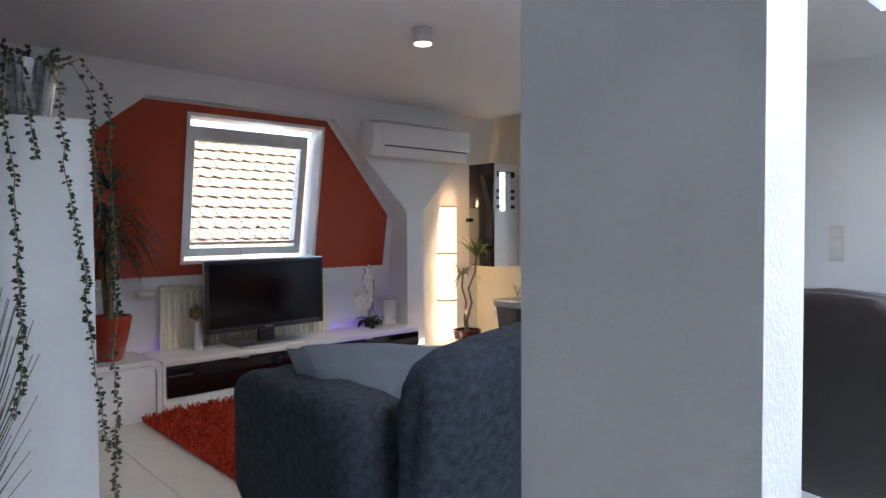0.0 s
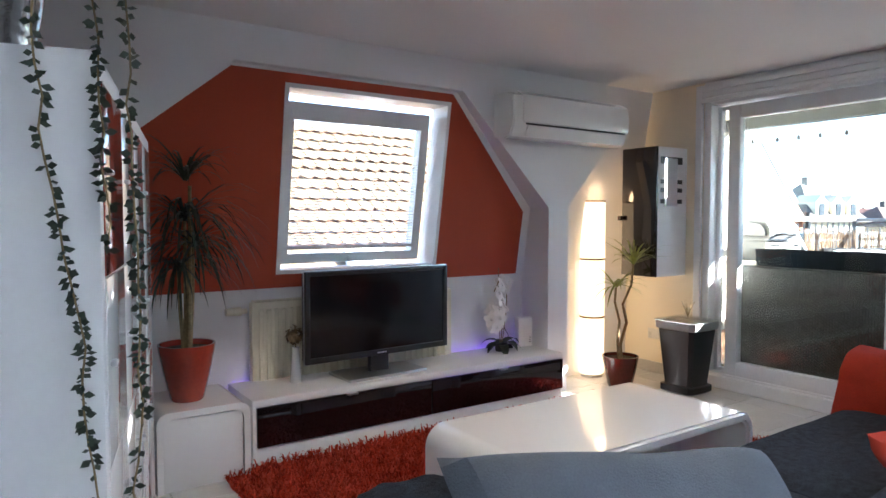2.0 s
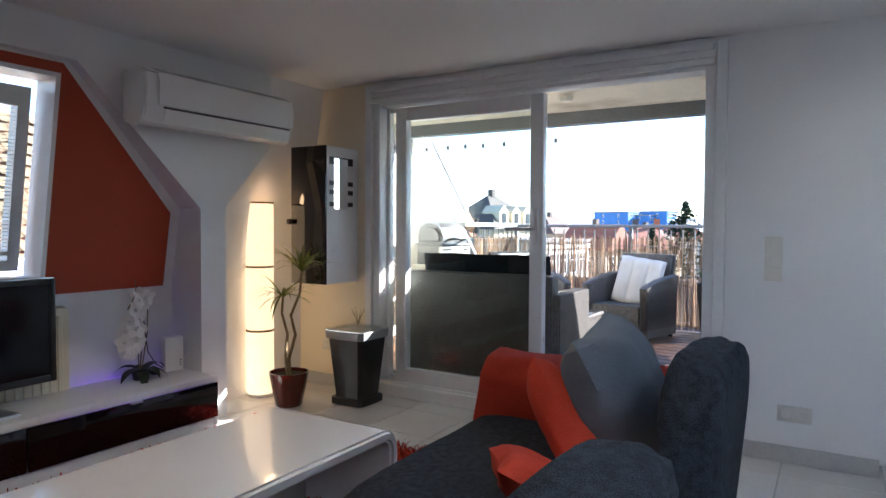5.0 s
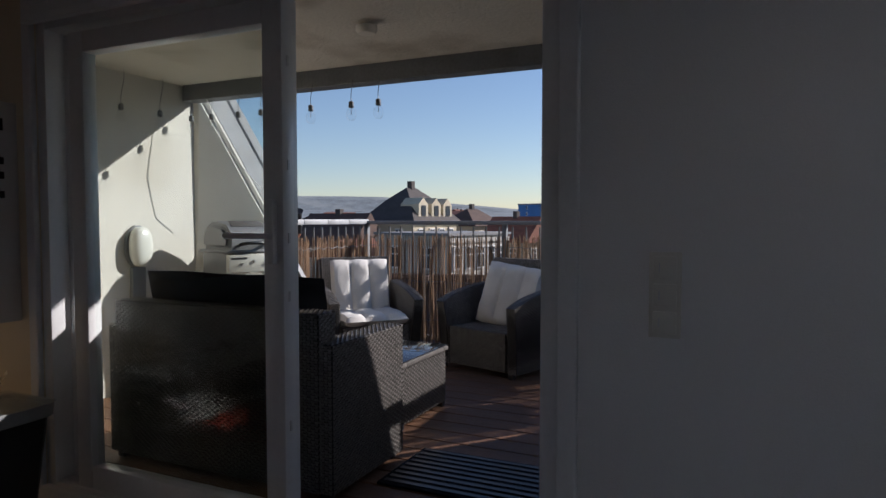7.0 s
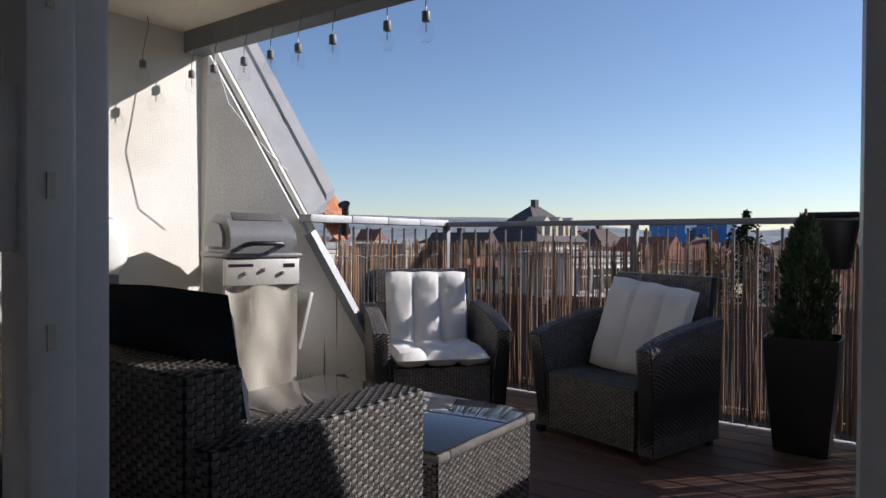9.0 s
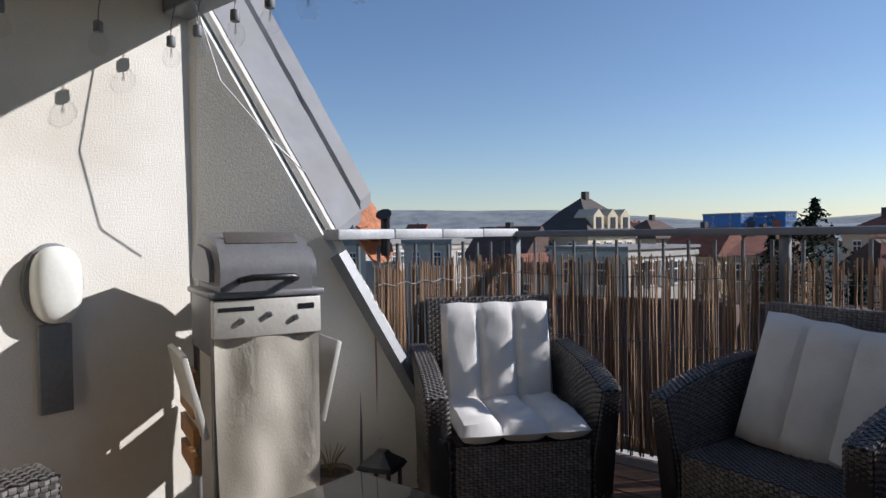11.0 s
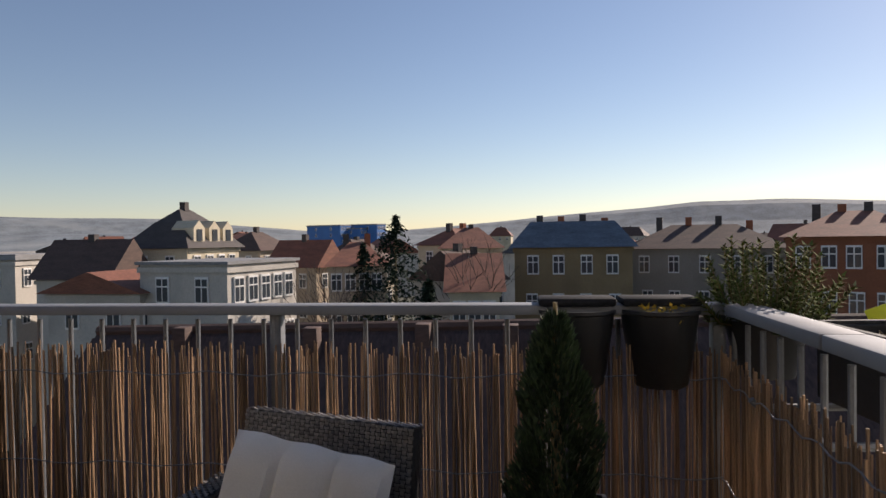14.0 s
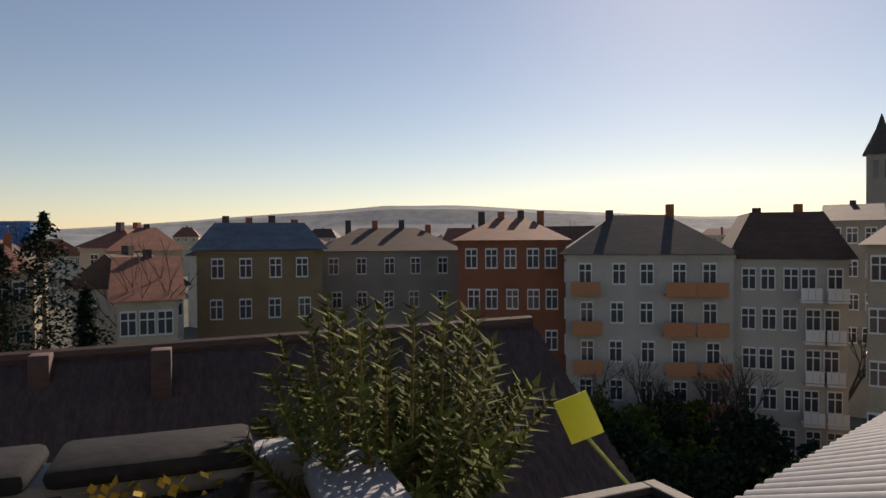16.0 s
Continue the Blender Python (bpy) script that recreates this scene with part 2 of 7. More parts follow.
def thing(name, m, label, category, group="", kind=""):
    ob = new(name)
    ob.empty_display_size = 0.1
    ob.matrix_basis = m
    return tagged(ob, label, category, group, kind)


def boxpart(name, dims, material, parent=None, bev=0.004, label="", seg=2, at=None):
    bm = bmesh.new()
    bm_box(bm, *dims, bev=bev, seg=seg)
    return part(name, bm, material, parent, label, smooth=bev > 0, at=at)


def structure(name, bm, material, label, category):
    return tagged(part(name, bm, material), label, category, kind="structure")


def blob(bm, m, sx, sy, sz, p=2.6, cuts=10, puff=0.0, seed=0):
    """A stuffed cushion: a superellipsoid box with soft corners and slight creases."""
    r = bmesh.ops.create_uvsphere(bm, u_segments=cuts * 4, v_segments=cuts * 2, radius=1)
    for v in r["verts"]:
        c = v.co
        n = (abs(c.x) ** p + abs(c.y) ** p + abs(c.z) ** p) ** (1 / p)
        c = c / n
        w = noise.noise(Vector((c.x * 2.1 + seed, c.y * 2.1, c.z * 2.1 + seed))) * puff
        v.co = m @ Vector((c.x * sx * (1 + w), c.y * sy * (1 + w), c.z * sz * (1 + w)))


def pillow_bm(w, h, t, seed=0, ears=0.12, n=22):
    """A square scatter cushion, thick in the middle, thin and pinched at its four corners."""
    bm = bmesh.new()
    rows = {}
    for side in (1, -1):
        for i in range(n + 1):
            for j in range(n + 1):
                u, v = 2 * i / n - 1, 2 * j / n - 1
                edge = i in (0, n) or j in (0, n)
                if edge and (0, i, j) in rows:
                    rows[side, i, j] = rows[0, i, j]
                    continue
                pinch = 1 - ears * (1 - abs(u * v)) * max(abs(u), abs(v)) ** 3
                th = (max(0, 1 - u ** 4) * max(0, 1 - v ** 4)) ** 0.45
                cre = 0.12 * noise.noise(Vector((u * 2.2 + seed, v * 2.2, side * 3.1)))
                vert = bm.verts.new((u * w / 2 * pinch, side * t / 2 * th * (1 + cre), v * h / 2 * pinch))
                rows[side, i, j] = vert
                if edge:
                    rows[0, i, j] = vert
        for i in range(n):
            for j in range(n):
                q = [rows[side, i, j], rows[side, i + 1, j], rows[side, i + 1, j + 1], rows[side, i, j + 1]]
                bm.faces.new(q if side < 0 else q[::-1])
    return bm

# ---- room shell ----
FZ, CZ = 0.03, 2.17          # floor and ceiling heights indoors
DZ = 0.15                    # deck height outdoors


def wall(name, poly, n0, n1, axis, material, label):
    bm = bmesh.new()
    bm_prism(bm, poly, n0, n1, axis)
    return structure(name, bm, material, label, "wall")


bm = bmesh.new()
bm_box(bm, -6.6, -7.2, FZ - 0.22, 1.3, 1.0, FZ - 0.004)
floor = structure("floor", bm, GROUT, "pale grey tiled floor with narrow grey joints", "floor")
bm = bmesh.new()
# the hole from x -3.9 to -3.0 is added for the fill lamp
for d in ((-6.6, -7.2, CZ, 0.0, -5.0, CZ + 0.2), (-6.6, -3.6, CZ, 0.0, 1.0, CZ + 0.2), (-6.6, -5.0, CZ, -3.9, -3.6, CZ + 0.2), (-3.0, -5.0, CZ, -1.9, -3.6, CZ + 0.2),
          (-3.9, -4.2, CZ, -3.0, -3.6, CZ + 0.2), (-1.9, -5.0, CZ, -0.9, -4.6, CZ + 0.2), (-0.9, -5.0, CZ, 0.0, -3.6, CZ + 0.2)):
    bm_box(bm, *d)
structure("ceiling", bm, CEIL, "matt white painted ceiling", "ceiling")

# wall to the terrace, with the sliding door's opening
DY0, DY1, DTOP = -2.885, -0.68, 2.08
wall("wall_east", [(-3.62, 0), (DY0, 0), (DY0, CZ), (-3.62, CZ)], 0, 0.2, "x", WALL, "white painted wall beside the sliding door")
wall("wall_east_corner", [(DY1, 0), (0.9, 0), (0.9, CZ), (DY1, CZ)], 0, 0.2, "x", YELLOW, "corner wall with the floor lamp's warm glow put into its colour")
wall("wall_east_head", [(DY0, DTOP), (DY1, DTOP), (DY1, CZ), (DY0, CZ)], 0, 0.2, "x", WALL, "white wall strip over the sliding door")
wall("wall_east_recess", [(0.2, 0), (1.2, 0), (1.2, CZ), (0.2, CZ)], -3.72, -3.62, "y", WALL, "white side wall of the dining recess")
wall("wall_east_end", [(-7.2, 0), (-3.72, 0), (-3.72, CZ), (-7.2, CZ)], 1.2, 1.3, "x", WALL, "white end wall of the dining recess")
bm = bmesh.new()
bm_prism(bm, [(0.0, CZ), (1.2, 1.35), (1.2, 1.45), (0.1, CZ + 0.1)], -7.2, -3.72, "y")
structure("ceiling_slope", bm, CEIL, "white sloping ceiling over the dining recess", "ceiling")

# TV wall: knee wall, red slope with roof window, pillar between the niches
KZ = 0.83                                   # top of the knee wall
RY0, RY1 = 0.0, -0.2                        # slope's foot and head
RZ1 = 1.97
PX0, PX1 = -1.10, -0.92                     # pillar
PY = -0.266


def slope_y(z):
    return RY0 + (RY1 - RY0) * (z - KZ) / (RZ1 - KZ)


wall("wall_north", [(-6.6, 0), (0.0, 0), (0.0, KZ), (-6.6, KZ)], 0.0, 0.12, "y", WALL, "white knee wall under the red slope")
WX0, WX1, WZ0, WZ1 = -2.90, -1.85, 0.905, 1.92


def slab(bm, x0, x1, z0, z1, off=0.0, thick=0.1):
    vs = []
    for d in (0, thick):
        for x, z in ((x0, z0), (x1, z0), (x1, z1), (x0, z1)):
            vs.append(bm.verts.new((x, slope_y(z) + off + d, z)))
    for q in ((0, 1, 2, 3), (7, 6, 5, 4), (0, 4, 5, 1), (1, 5, 6, 2), (2, 6, 7, 3), (3, 7, 4, 0)):
        bm.faces.new([vs[i] for i in q])


bm = bmesh.new()
for x0, x1, z0, z1 in ((-6.6, WX0, KZ, CZ), (WX1, 0.0, KZ, CZ), (WX0, WX1, KZ, WZ0), (WX0, WX1, WZ1, CZ)):
    slab(bm, x0, x1, z0, z1)
structure("wall_north_slope", bm, WALL, "white sloping wall round the roof window", "wall")


def slope_poly(bm, poly, off, thick):
    a = [bm.verts.new((x, slope_y(z) + off, z)) for x, z in poly]
    b = [bm.verts.new((x, slope_y(z) + off + thick, z)) for x, z in poly]
    bm.faces.new(a)
    bm.faces.new(b[::-1])
    for i in range(len(poly)):
        j = (i + 1) % len(poly)
        bm.faces.new((a[i], b[i], b[j], a[j]))


bm = bmesh.new()
RL, RR = -4.05, -1.165
slope_poly(bm, [(RL, KZ), (WX0, KZ), (WX0, RZ1), (-3.18, RZ1), (RL, 1.26)], -0.005, 0.005)
slope_poly(bm, [(WX1, KZ), (RR, KZ), (RR, 1.26), (-1.84, RZ1), (WX1, RZ1)], -0.005, 0.005)
slope_poly(bm, [(WX0, KZ), (WX1, KZ), (WX1, WZ0), (WX0, WZ0)], -0.005, 0.005)
slope_poly(bm, [(WX0, WZ1), (WX1, WZ1), (WX1, RZ1), (WX0, RZ1)], -0.005, 0.005)
structure("wall_north_red", bm, RED, "terracotta red painted field round the roof window", "wall")

# pillar: narrow foot, spreading under the air conditioner; upper wall band over both niches
wall("pillar", [(PX0, 0), (PX1, 0), (PX1, 1.30), (-0.55, 1.70), (-0.55, CZ), (-1.80, CZ), (-1.81, 1.985), (PX0, 1.285)], PY, 0.0, "y", WALL, "white pillar that widens towards the ceiling")
wall("wall_niche_left", [(-6.6, 0), (RL, 0), (RL, 1.25), (-3.18, 1.985), (-3.3, CZ), (-6.6, CZ)], PY, 0.0, "y", WALL, "white boxed wall left of the red niche")
wall("wall_niche_head", [(-3.3, CZ), (-3.18, 1.985), (-1.81, 1.985), (-1.80, CZ)], PY, -0.19, "y", WALL, "white strip over the red niche")
# niche back takes the same painted-in lamp glow
wall("wall_niche_back", [(-1.0, 0), (0, 0), (0, CZ), (-1.0, CZ)], 0.12, 0.22, "y", YELLOW, "back wall of the lamp niche, lamp glow put into its colour")

# dining-side skylight shaft, then an added, unseen shaft that houses the fill lamp
for k, (x0, y0, x1, y1) in enumerate(((-1.9, -4.6, -0.9, -3.6), (-3.9, -5.0, -3.0, -4.2))):
    bm = bmesh.new()
    z0, z1 = CZ + 0.2, CZ + 0.7
    for d in ((x0 - 0.1, y0 - 0.1, z0, x1 + 0.1, y0, z1), (x0 - 0.1, y1, z0, x1 + 0.1, y1 + 0.1, z1), (x0 - 0.1, y0, z0, x0, y1, z1), (x1, y0, z0, x1 + 0.1, y1, z1)):
        bm_box(bm, *d)
    structure("window_2", bm, WALL, "white skylight shaft, one of them an added opening for a fill lamp", "skylight")
    bm = bmesh.new()
    bm_box(bm, x0 - 0.1, y0 - 0.1, z1, x1 + 0.1, y1 + 0.1, z1 + 0.01)
    sg = structure("window_2_pane", bm, GLASS, "clear pane over a skylight shaft, one of them added", "skylight")
    sg.visible_shadow = False

# remaining enclosure
wall("wall_west", [(-7.2, 0), (1.0, 0), (1.0, CZ), (-7.2, CZ)], -6.7, -6.6, "x", WALL, "plain white wall behind the entrance")
wall("wall_south", [(-6.6, 0), (1.3, 0), (1.3, CZ), (-6.6, CZ)], -7.3, -7.2, "y", WALL, "plain white wall of the dining side")
wall("wall_shelf", [(-6.6, 0), (-4.37, 0), (-4.37, CZ), (-6.6, CZ)], -2.20, -2.05, "y", WALL, "white wall behind the shelf unit")
wall("column", [(-4.02, 0), (-3.93, 0), (-3.93, CZ), (-4.02, CZ)], -4.285, -4.025, "y", WALL, "white column between sofa and dining side")

# ---- terrace shell ----
bm = bmesh.new()
bm_box(bm, 0.2, -3.2, -0.3, 3.42, 0.5, DZ - 0.035)
structure("terrace_slab", bm, GROUT, "grey concrete slab under the deck", "floor")
wall("wall_terrace_side", [(0.2, 0), (1.66, 0), (1.66, 2.14), (0.2, 2.14)], 0.15, 0.4, "y", PLASTER, "rough cream plaster wall beside the grill")
bm = bmesh.new()
bm_box(bm, 0.2, -3.6, 2.14, 1.63, 0.4, 2.34)
structure("terrace_ceiling", bm, SOFFIT, "stained cream plaster soffit over the terrace", "ceiling")
bm = bmesh.new()
bm_box(bm, 1.55, -3.6, 2.035, 1.66, 0.14, 2.16, bev=0.006)
structure("beam", bm, ZINCD, "dark grey edge beam of the soffit", "beam")
wall("wall_terrace_far_side", [(0.2, 0), (2.45, 0), (2.45, DZ), (1.67, 2.04), (1.54, 2.04), (1.54, 2.14), (0.2, 2.14)], -3.36, -3.12, "y", PLASTER, "cream plaster wall that slants down along the roof cut")
# slanting cheek of the roof cut
T0, B0 = Vector((1.67, 0.11, 2.06)), Vector((2.50, -0.50, DZ))
bm = bmesh.new()
q = [Vector((1.655, 0.152, 2.14)), T0, B0, Vector((1.655, 0.152, DZ))]
a = [bm.verts.new(p) for p in q]
b = [bm.verts.new(p + Vector((0.12, 0.06, 0))) for p in q]
bm.faces.new(a)
bm.faces.new(b[::-1])
for i in range(4):
    bm.faces.new((a[i], b[i], b[(i + 1) % 4], a[(i + 1) % 4]))
structure("wall_terrace_cheek", bm, PLASTER, "slanting plaster cheek under the zinc edge", "wall")


# ---- indoor fittings ----
for nm, dims in (("baseboard", (-0.012, -3.62, FZ, 0.0, DY0 - 0.05, FZ + 0.085)), ("baseboard_corner", (-0.012, DY1 + 0.05, FZ, 0.0, 0.12, FZ + 0.085)),
                 ("baseboard_recess", (0.0, -3.732, FZ, 1.2, -3.72, FZ + 0.085)), ("baseboard_column", (-4.032, -4.285, FZ, -4.02, -4.025, FZ + 0.07))):
    bm = bmesh.new()
    bm_box(bm, *dims, bev=0.003)
    structure(nm, bm, BASE, "grey tile baseboard strip", "baseboard")

# sliding door
bm = bmesh.new()
for d in ((-0.025, DY1, FZ, 0.0, DY1 + 0.055, DTOP + 0.07), (-0.025, DY0 - 0.055, FZ, 0.0, DY0, DTOP + 0.07), (-0.025, DY0, DTOP - 0.02, 0.0, DY1, DTOP + 0.07)):
    bm_box(bm, *d, bev=0.006)
structure("door_casing", bm, FRAMEW, "white casing round the sliding door", "trim")
bm = bmesh.new()
for d in ((-0.05, DY0 + 0.01, DTOP + 0.02, -0.026, DY1 - 0.01, DTOP + 0.05), (-0.06, DY0, DTOP - 0.06, -0.03, DY1, DTOP - 0.03)):
    bm_box(bm, *d, bev=0.004)
structure("curtain_rail", bm, FRAMEW, "white double curtain rail over the door", "trim")
door = thing("door_1", pose(0, 0, 0), "white plastic sliding terrace door, pushed half open", "sliding door", kind="structure")


def ring_frame(name, y0, y1, z0, z1, x0, x1, w, parent, material=FRAMEW, bot=None):
    bot = bot or w
    bm = bmesh.new()
    for d in ((x0, y0, z0, x1, y0 + w, z1), (x0, y1 - w, z0, x1, y1, z1), (x0, y0 + w, z1 - w, x1, y1 - w, z1), (x0, y0 + w, z0, x1, y1 - w, z0 + bot)):
        bm_box(bm, *d, bev=0.006)
    return part(name, bm, material, parent, smooth=True)


ring_frame("outer_frame", DY0, DY1, FZ, DTOP - 0.02, 0.0, 0.14, 0.055, door, bot=0.10)
fixed = ring_frame("fixed_light", -1.90, DY1 - 0.05, 0.125, DTOP - 0.08, 0.085, 0.135, 0.03, door)
boxpart("fixed_pane", (0.108, -1.87, 0.155, 0.114, DY1 - 0.08, DTOP - 0.11), GLASS, fixed, 0)
leaf = ring_frame("sliding_leaf", -1.93, -0.86, 0.115, DTOP - 0.10, 0.012, 0.075, 0.085, door, bot=0.11)
pane = boxpart("leaf_pane", (0.040, -1.85, 0.22, 0.046, -0.94, DTOP - 0.18), GLASS, leaf, 0)
bm = bmesh.new()
bm_box(bm, -0.012, -1.905, 1.08, 0.014, -1.875, 1.30, bev=0.005)
bm_box(bm, -0.035, -1.90, 1.165, -0.012, -1.70, 1.185, bev=0.006)
handle = part("handle", bm, FRAMEW, leaf, "white lever handle", smooth=True)
bm = bmesh.new()
for z in (0.5, 0.95, 1.15, 1.4, 1.75):
    bm_box(bm, 0.035, -1.934, z, 0.045, -1.931, z + 0.035)
part("lock_strip", bm, CHROME, leaf, "metal lock plates")
bm = bmesh.new()
bm_box(bm, -0.03, DY0, FZ, 0.20, DY1, FZ + 0.085, bev=0.008)
bm_box(bm, 0.03, DY0, FZ + 0.085, 0.05, DY1, FZ + 0.10)
structure("door_sill", bm, FRAMEW, "white door sill with a running track", "sill")
for pn in ("fixed_pane", "leaf_pane"):
    bpy.data.objects[pn].visible_shadow = False

# roof window
win = thing("window_1", pose(0, 0, 0), "white roof window with a half-open blind", "roof window", kind="structure")


def slope_ring(name, x0, x1, z0, z1, off0, off1, w, material, parent):
    bm = bmesh.new()
    for a0, a1, b0, b1 in ((x0, x0 + w, z0, z1), (x1 - w, x1, z0, z1), (x0 + w, x1 - w, z0, z0 + w), (x0 + w, x1 - w, z1 - w, z1)):
        slab(bm, a0, a1, b0, b1, off0, off1 - off0)
    return part(name, bm, material, parent)


slope_ring("lining", WX0, WX1, WZ0, WZ1, -0.012, 0.16, 0.022, SATINW, win)
sash = slope_ring("sash", WX0 + 0.045, WX1 - 0.075, WZ0 + 0.05, WZ1 - 0.07, 0.10, 0.17, 0.055, FRAMEW, win)
bm = bmesh.new()
slab(bm, WX0 + 0.09, WX1 - 0.12, WZ0 + 0.10, WZ1 - 0.12, 0.135, 0.006)
wp = part("window_pane", bm, GLASS, win)
wp.visible_shadow = False
BLIND = mat("blind_slat", (0.75, 0.75, 0.74), 0.5, var=0.03)
nsl = 40
bx0, bx1 = WX0 + 0.095, WX1 - 0.125
bm = bmesh.new()
bm_box(bm, bx0, 0, 0, bx1, 0.016, 0.001)
slat_me = mesh_of("slat", bm, BLIND)
for i in range(nsl):
    z = WZ0 + 0.155 + i * (WZ1 - WZ0 - 0.32) / (nsl - 1)
    s = new("slat", slat_me)
    s.parent = win
    s.matrix_basis = pose(0, slope_y(z) + 0.100, z, 12, 0, 0)
bm = bmesh.new()
slab(bm, bx0 - 0.01, bx1 + 0.01, WZ1 - 0.165, WZ1 - 0.115, 0.09, 0.035)
part("blind_rail", bm, FRAMEW, win)
bm = bmesh.new()
slab(bm, bx0, bx1, WZ0 + 0.13, WZ0 + 0.15, 0.09, 0.03)
part("bottom_rail", bm, FRAMEW, win)
bm = bmesh.new()
slab(bm, (WX0 + WX1) / 2 - 0.05, (WX0 + WX1) / 2 + 0.05, WZ0 + 0.062, WZ0 + 0.085, 0.07, 0.03)
part("window_handle", bm, FRAMEW, win)


def wall_plate(name, y, z, gangs, vertical, label, kindp):
    n = 0.071
    w, h = (0.08, 0.08 + n * (gangs - 1)) if vertical else (0.08 + n * (gangs - 1), 0.08)
    th = thing(name, pose(0, y, z), label, kindp)
    PLATE = bpy.data.materials.get("plate_plastic") or mat("plate_plastic", (0.72, 0.70, 0.64), 0.3, var=0.02, bump=0)
    boxpart("frame", (-0.009, -w / 2, -h / 2, 0.0, w / 2, h / 2), PLATE, th, 0.003)
    for g in range(gangs):
        o = (g - (gangs - 1) / 2) * n
        cy, cz = (0, o) if vertical else (o, 0)
        if kindp == "socket":
            bm = bmesh.new()
            bm_lathe(bm, [(0.019, 0), (0.024, 0.002), (0.026, 0.004), (0.019, 0.004), (0.018, -0.004), (0.0, -0.004)], 20)
            part("insert", bm, PLATE, th, at=Matrix.Translation((-0.010, cy, cz)) @ Euler((0, -math.pi / 2, 0)).to_matrix().to_4x4(), smooth=True)
            bm = bmesh.new()
            for s in (-0.0095, 0.0095):
                bm_lathe(bm, [(0.003, 0), (0.003, 0.001)], 8, (0, s, 0))
            part("pin_hole", bm, BLACKP, th, at=Matrix.Translation((-0.0075, cy, cz)) @ Euler((0, -math.pi / 2, 0)).to_matrix().to_4x4())
        else:
            boxpart("rocker", (-0.015, cy - 0.029, cz - 0.029, -0.008, cy + 0.029, cz + 0.029), PLATE, th, 0.003)
            boxpart("mark", (-0.0157, cy + 0.012, cz - 0.012, -0.0148, cy + 0.015, cz + 0.012), CHROME, th, 0)
    return th


wall_plate("light_switch", -3.163, 1.037, 3, True, "cream triple light switch on the white wall", "switch")
wall_plate("wall_socket", -3.27, 0.275, 2, False, "cream double socket low on the white wall", "socket")
wall_plate("wall_socket", -0.30, 0.33, 2, False, "cream double socket on the corner wall", "socket")
s = wall_plate("wall_socket", 0, 0, 2, False, "cream double socket in the dining recess", "socket")
s.matrix_basis = Matrix.Translation((0.45, -3.732, 0.33)) @ Euler((0, 0, math.pi / 2)).to_matrix().to_4x4()

# ---- TV bench and what stands on it ----
BX0, BX1, BY0, BY1, BT = -3.17, -1.126, -0.434, -0.03, 0.34
bench = thing("tv_bench", pose(0, 0, FZ), "long white TV bench with two black gloss flaps", "tv bench")
o = -FZ
bm = bmesh.new()
bm_box(bm, BX0, BY0, BT + o - 0.036, BX1, BY1, BT + o, bev=0.003)
part("top_board", bm, SATINW, bench, smooth=True)
for x in (BX0, BX1 - 0.02):
    boxpart("side_panel", (x, BY0 + 0.001, 0.0, x + 0.02, BY1, BT + o - 0.036), SATINW, bench, 0.002)
boxpart("bottom_board", (BX0 + 0.02, BY0 + 0.012, 0.072, BX1 - 0.02, BY1, 0.09), SATINW, bench, 0.002)
boxpart("plinth", (BX0 + 0.02, BY0 + 0.006, 0.0, BX1 - 0.02, BY0 + 0.03, 0.072), SATINW, bench, 0.002)
bmid = (BX0 + BX1) / 2
for x0, x1 in ((BX0 + 0.022, bmid - 0.003), (bmid + 0.003, BX1 - 0.003)):
    fl = boxpart("flap", (x0, BY0 - 0.006, 0.076, x1, BY0 + 0.012, BT + o - 0.04), BLACKG, bench, 0.002, "black gloss flap")
    c = (x0 + x1) / 2
    boxpart("handle", (c - 0.03, BY0 - 0.028, BT + o - 0.044, c + 0.03, BY0 - 0.004, BT + o - 0.034), CHROME, fl, 0.002, "small metal grip")
LED = mat("led_strip", (0.3, 0.2, 0.9), 0.5, var=0, bump=0, emit=((0.22, 0.08, 1.0), 1.3))
led = boxpart("led_strip", (BX0 + 0.03, -0.028, 0.255, BX1 - 0.05, -0.020, 0.267), LED, None, 0)
tagged(led, "thin violet LED strip behind the bench", "led strip")

tv = thing("television", pose(-2.39, -0.26, BT, 0, 0, 3), "large flat television with a black screen", "television")
boxpart("housing", (-0.45, -0.02, 0.115, 0.45, 0.045, 0.585), BLACKP, tv, 0.008)
ringm = bmesh.new()
for d in ((-0.462, -0.034, 0.108, -0.435, -0.012, 0.595), (0.435, -0.034, 0.108, 0.462, -0.012, 0.595), (-0.435, -0.034, 0.57, 0.435, -0.012, 0.595), (-0.435, -0.034, 0.108, 0.435, -0.012, 0.14)):
    bm_box(ringm, *d, bev=0.004)
part("bezel", ringm, BLACKP, tv, "dark grey bezel", smooth=True)
boxpart("trim_edge", (-0.466, -0.014, 0.104, 0.466, -0.008, 0.599), CHROME, tv, 0.002, "thin silver edge")
boxpart("screen", (-0.436, -0.026, 0.139, 0.436, -0.02, 0.571), SCREEN, tv, 0)
boxpart("badge", (-0.03, -0.0355, 0.12, 0.03, -0.034, 0.127), CHROME, tv, 0)
boxpart("neck", (-0.06, -0.01, 0.012, 0.06, 0.03, 0.14), BLACKP, tv, 0.006)
boxpart("foot", (-0.25, -0.12, 0.0, 0.25, 0.13, 0.016), CHROME, tv, 0.005, "brushed metal foot plate")

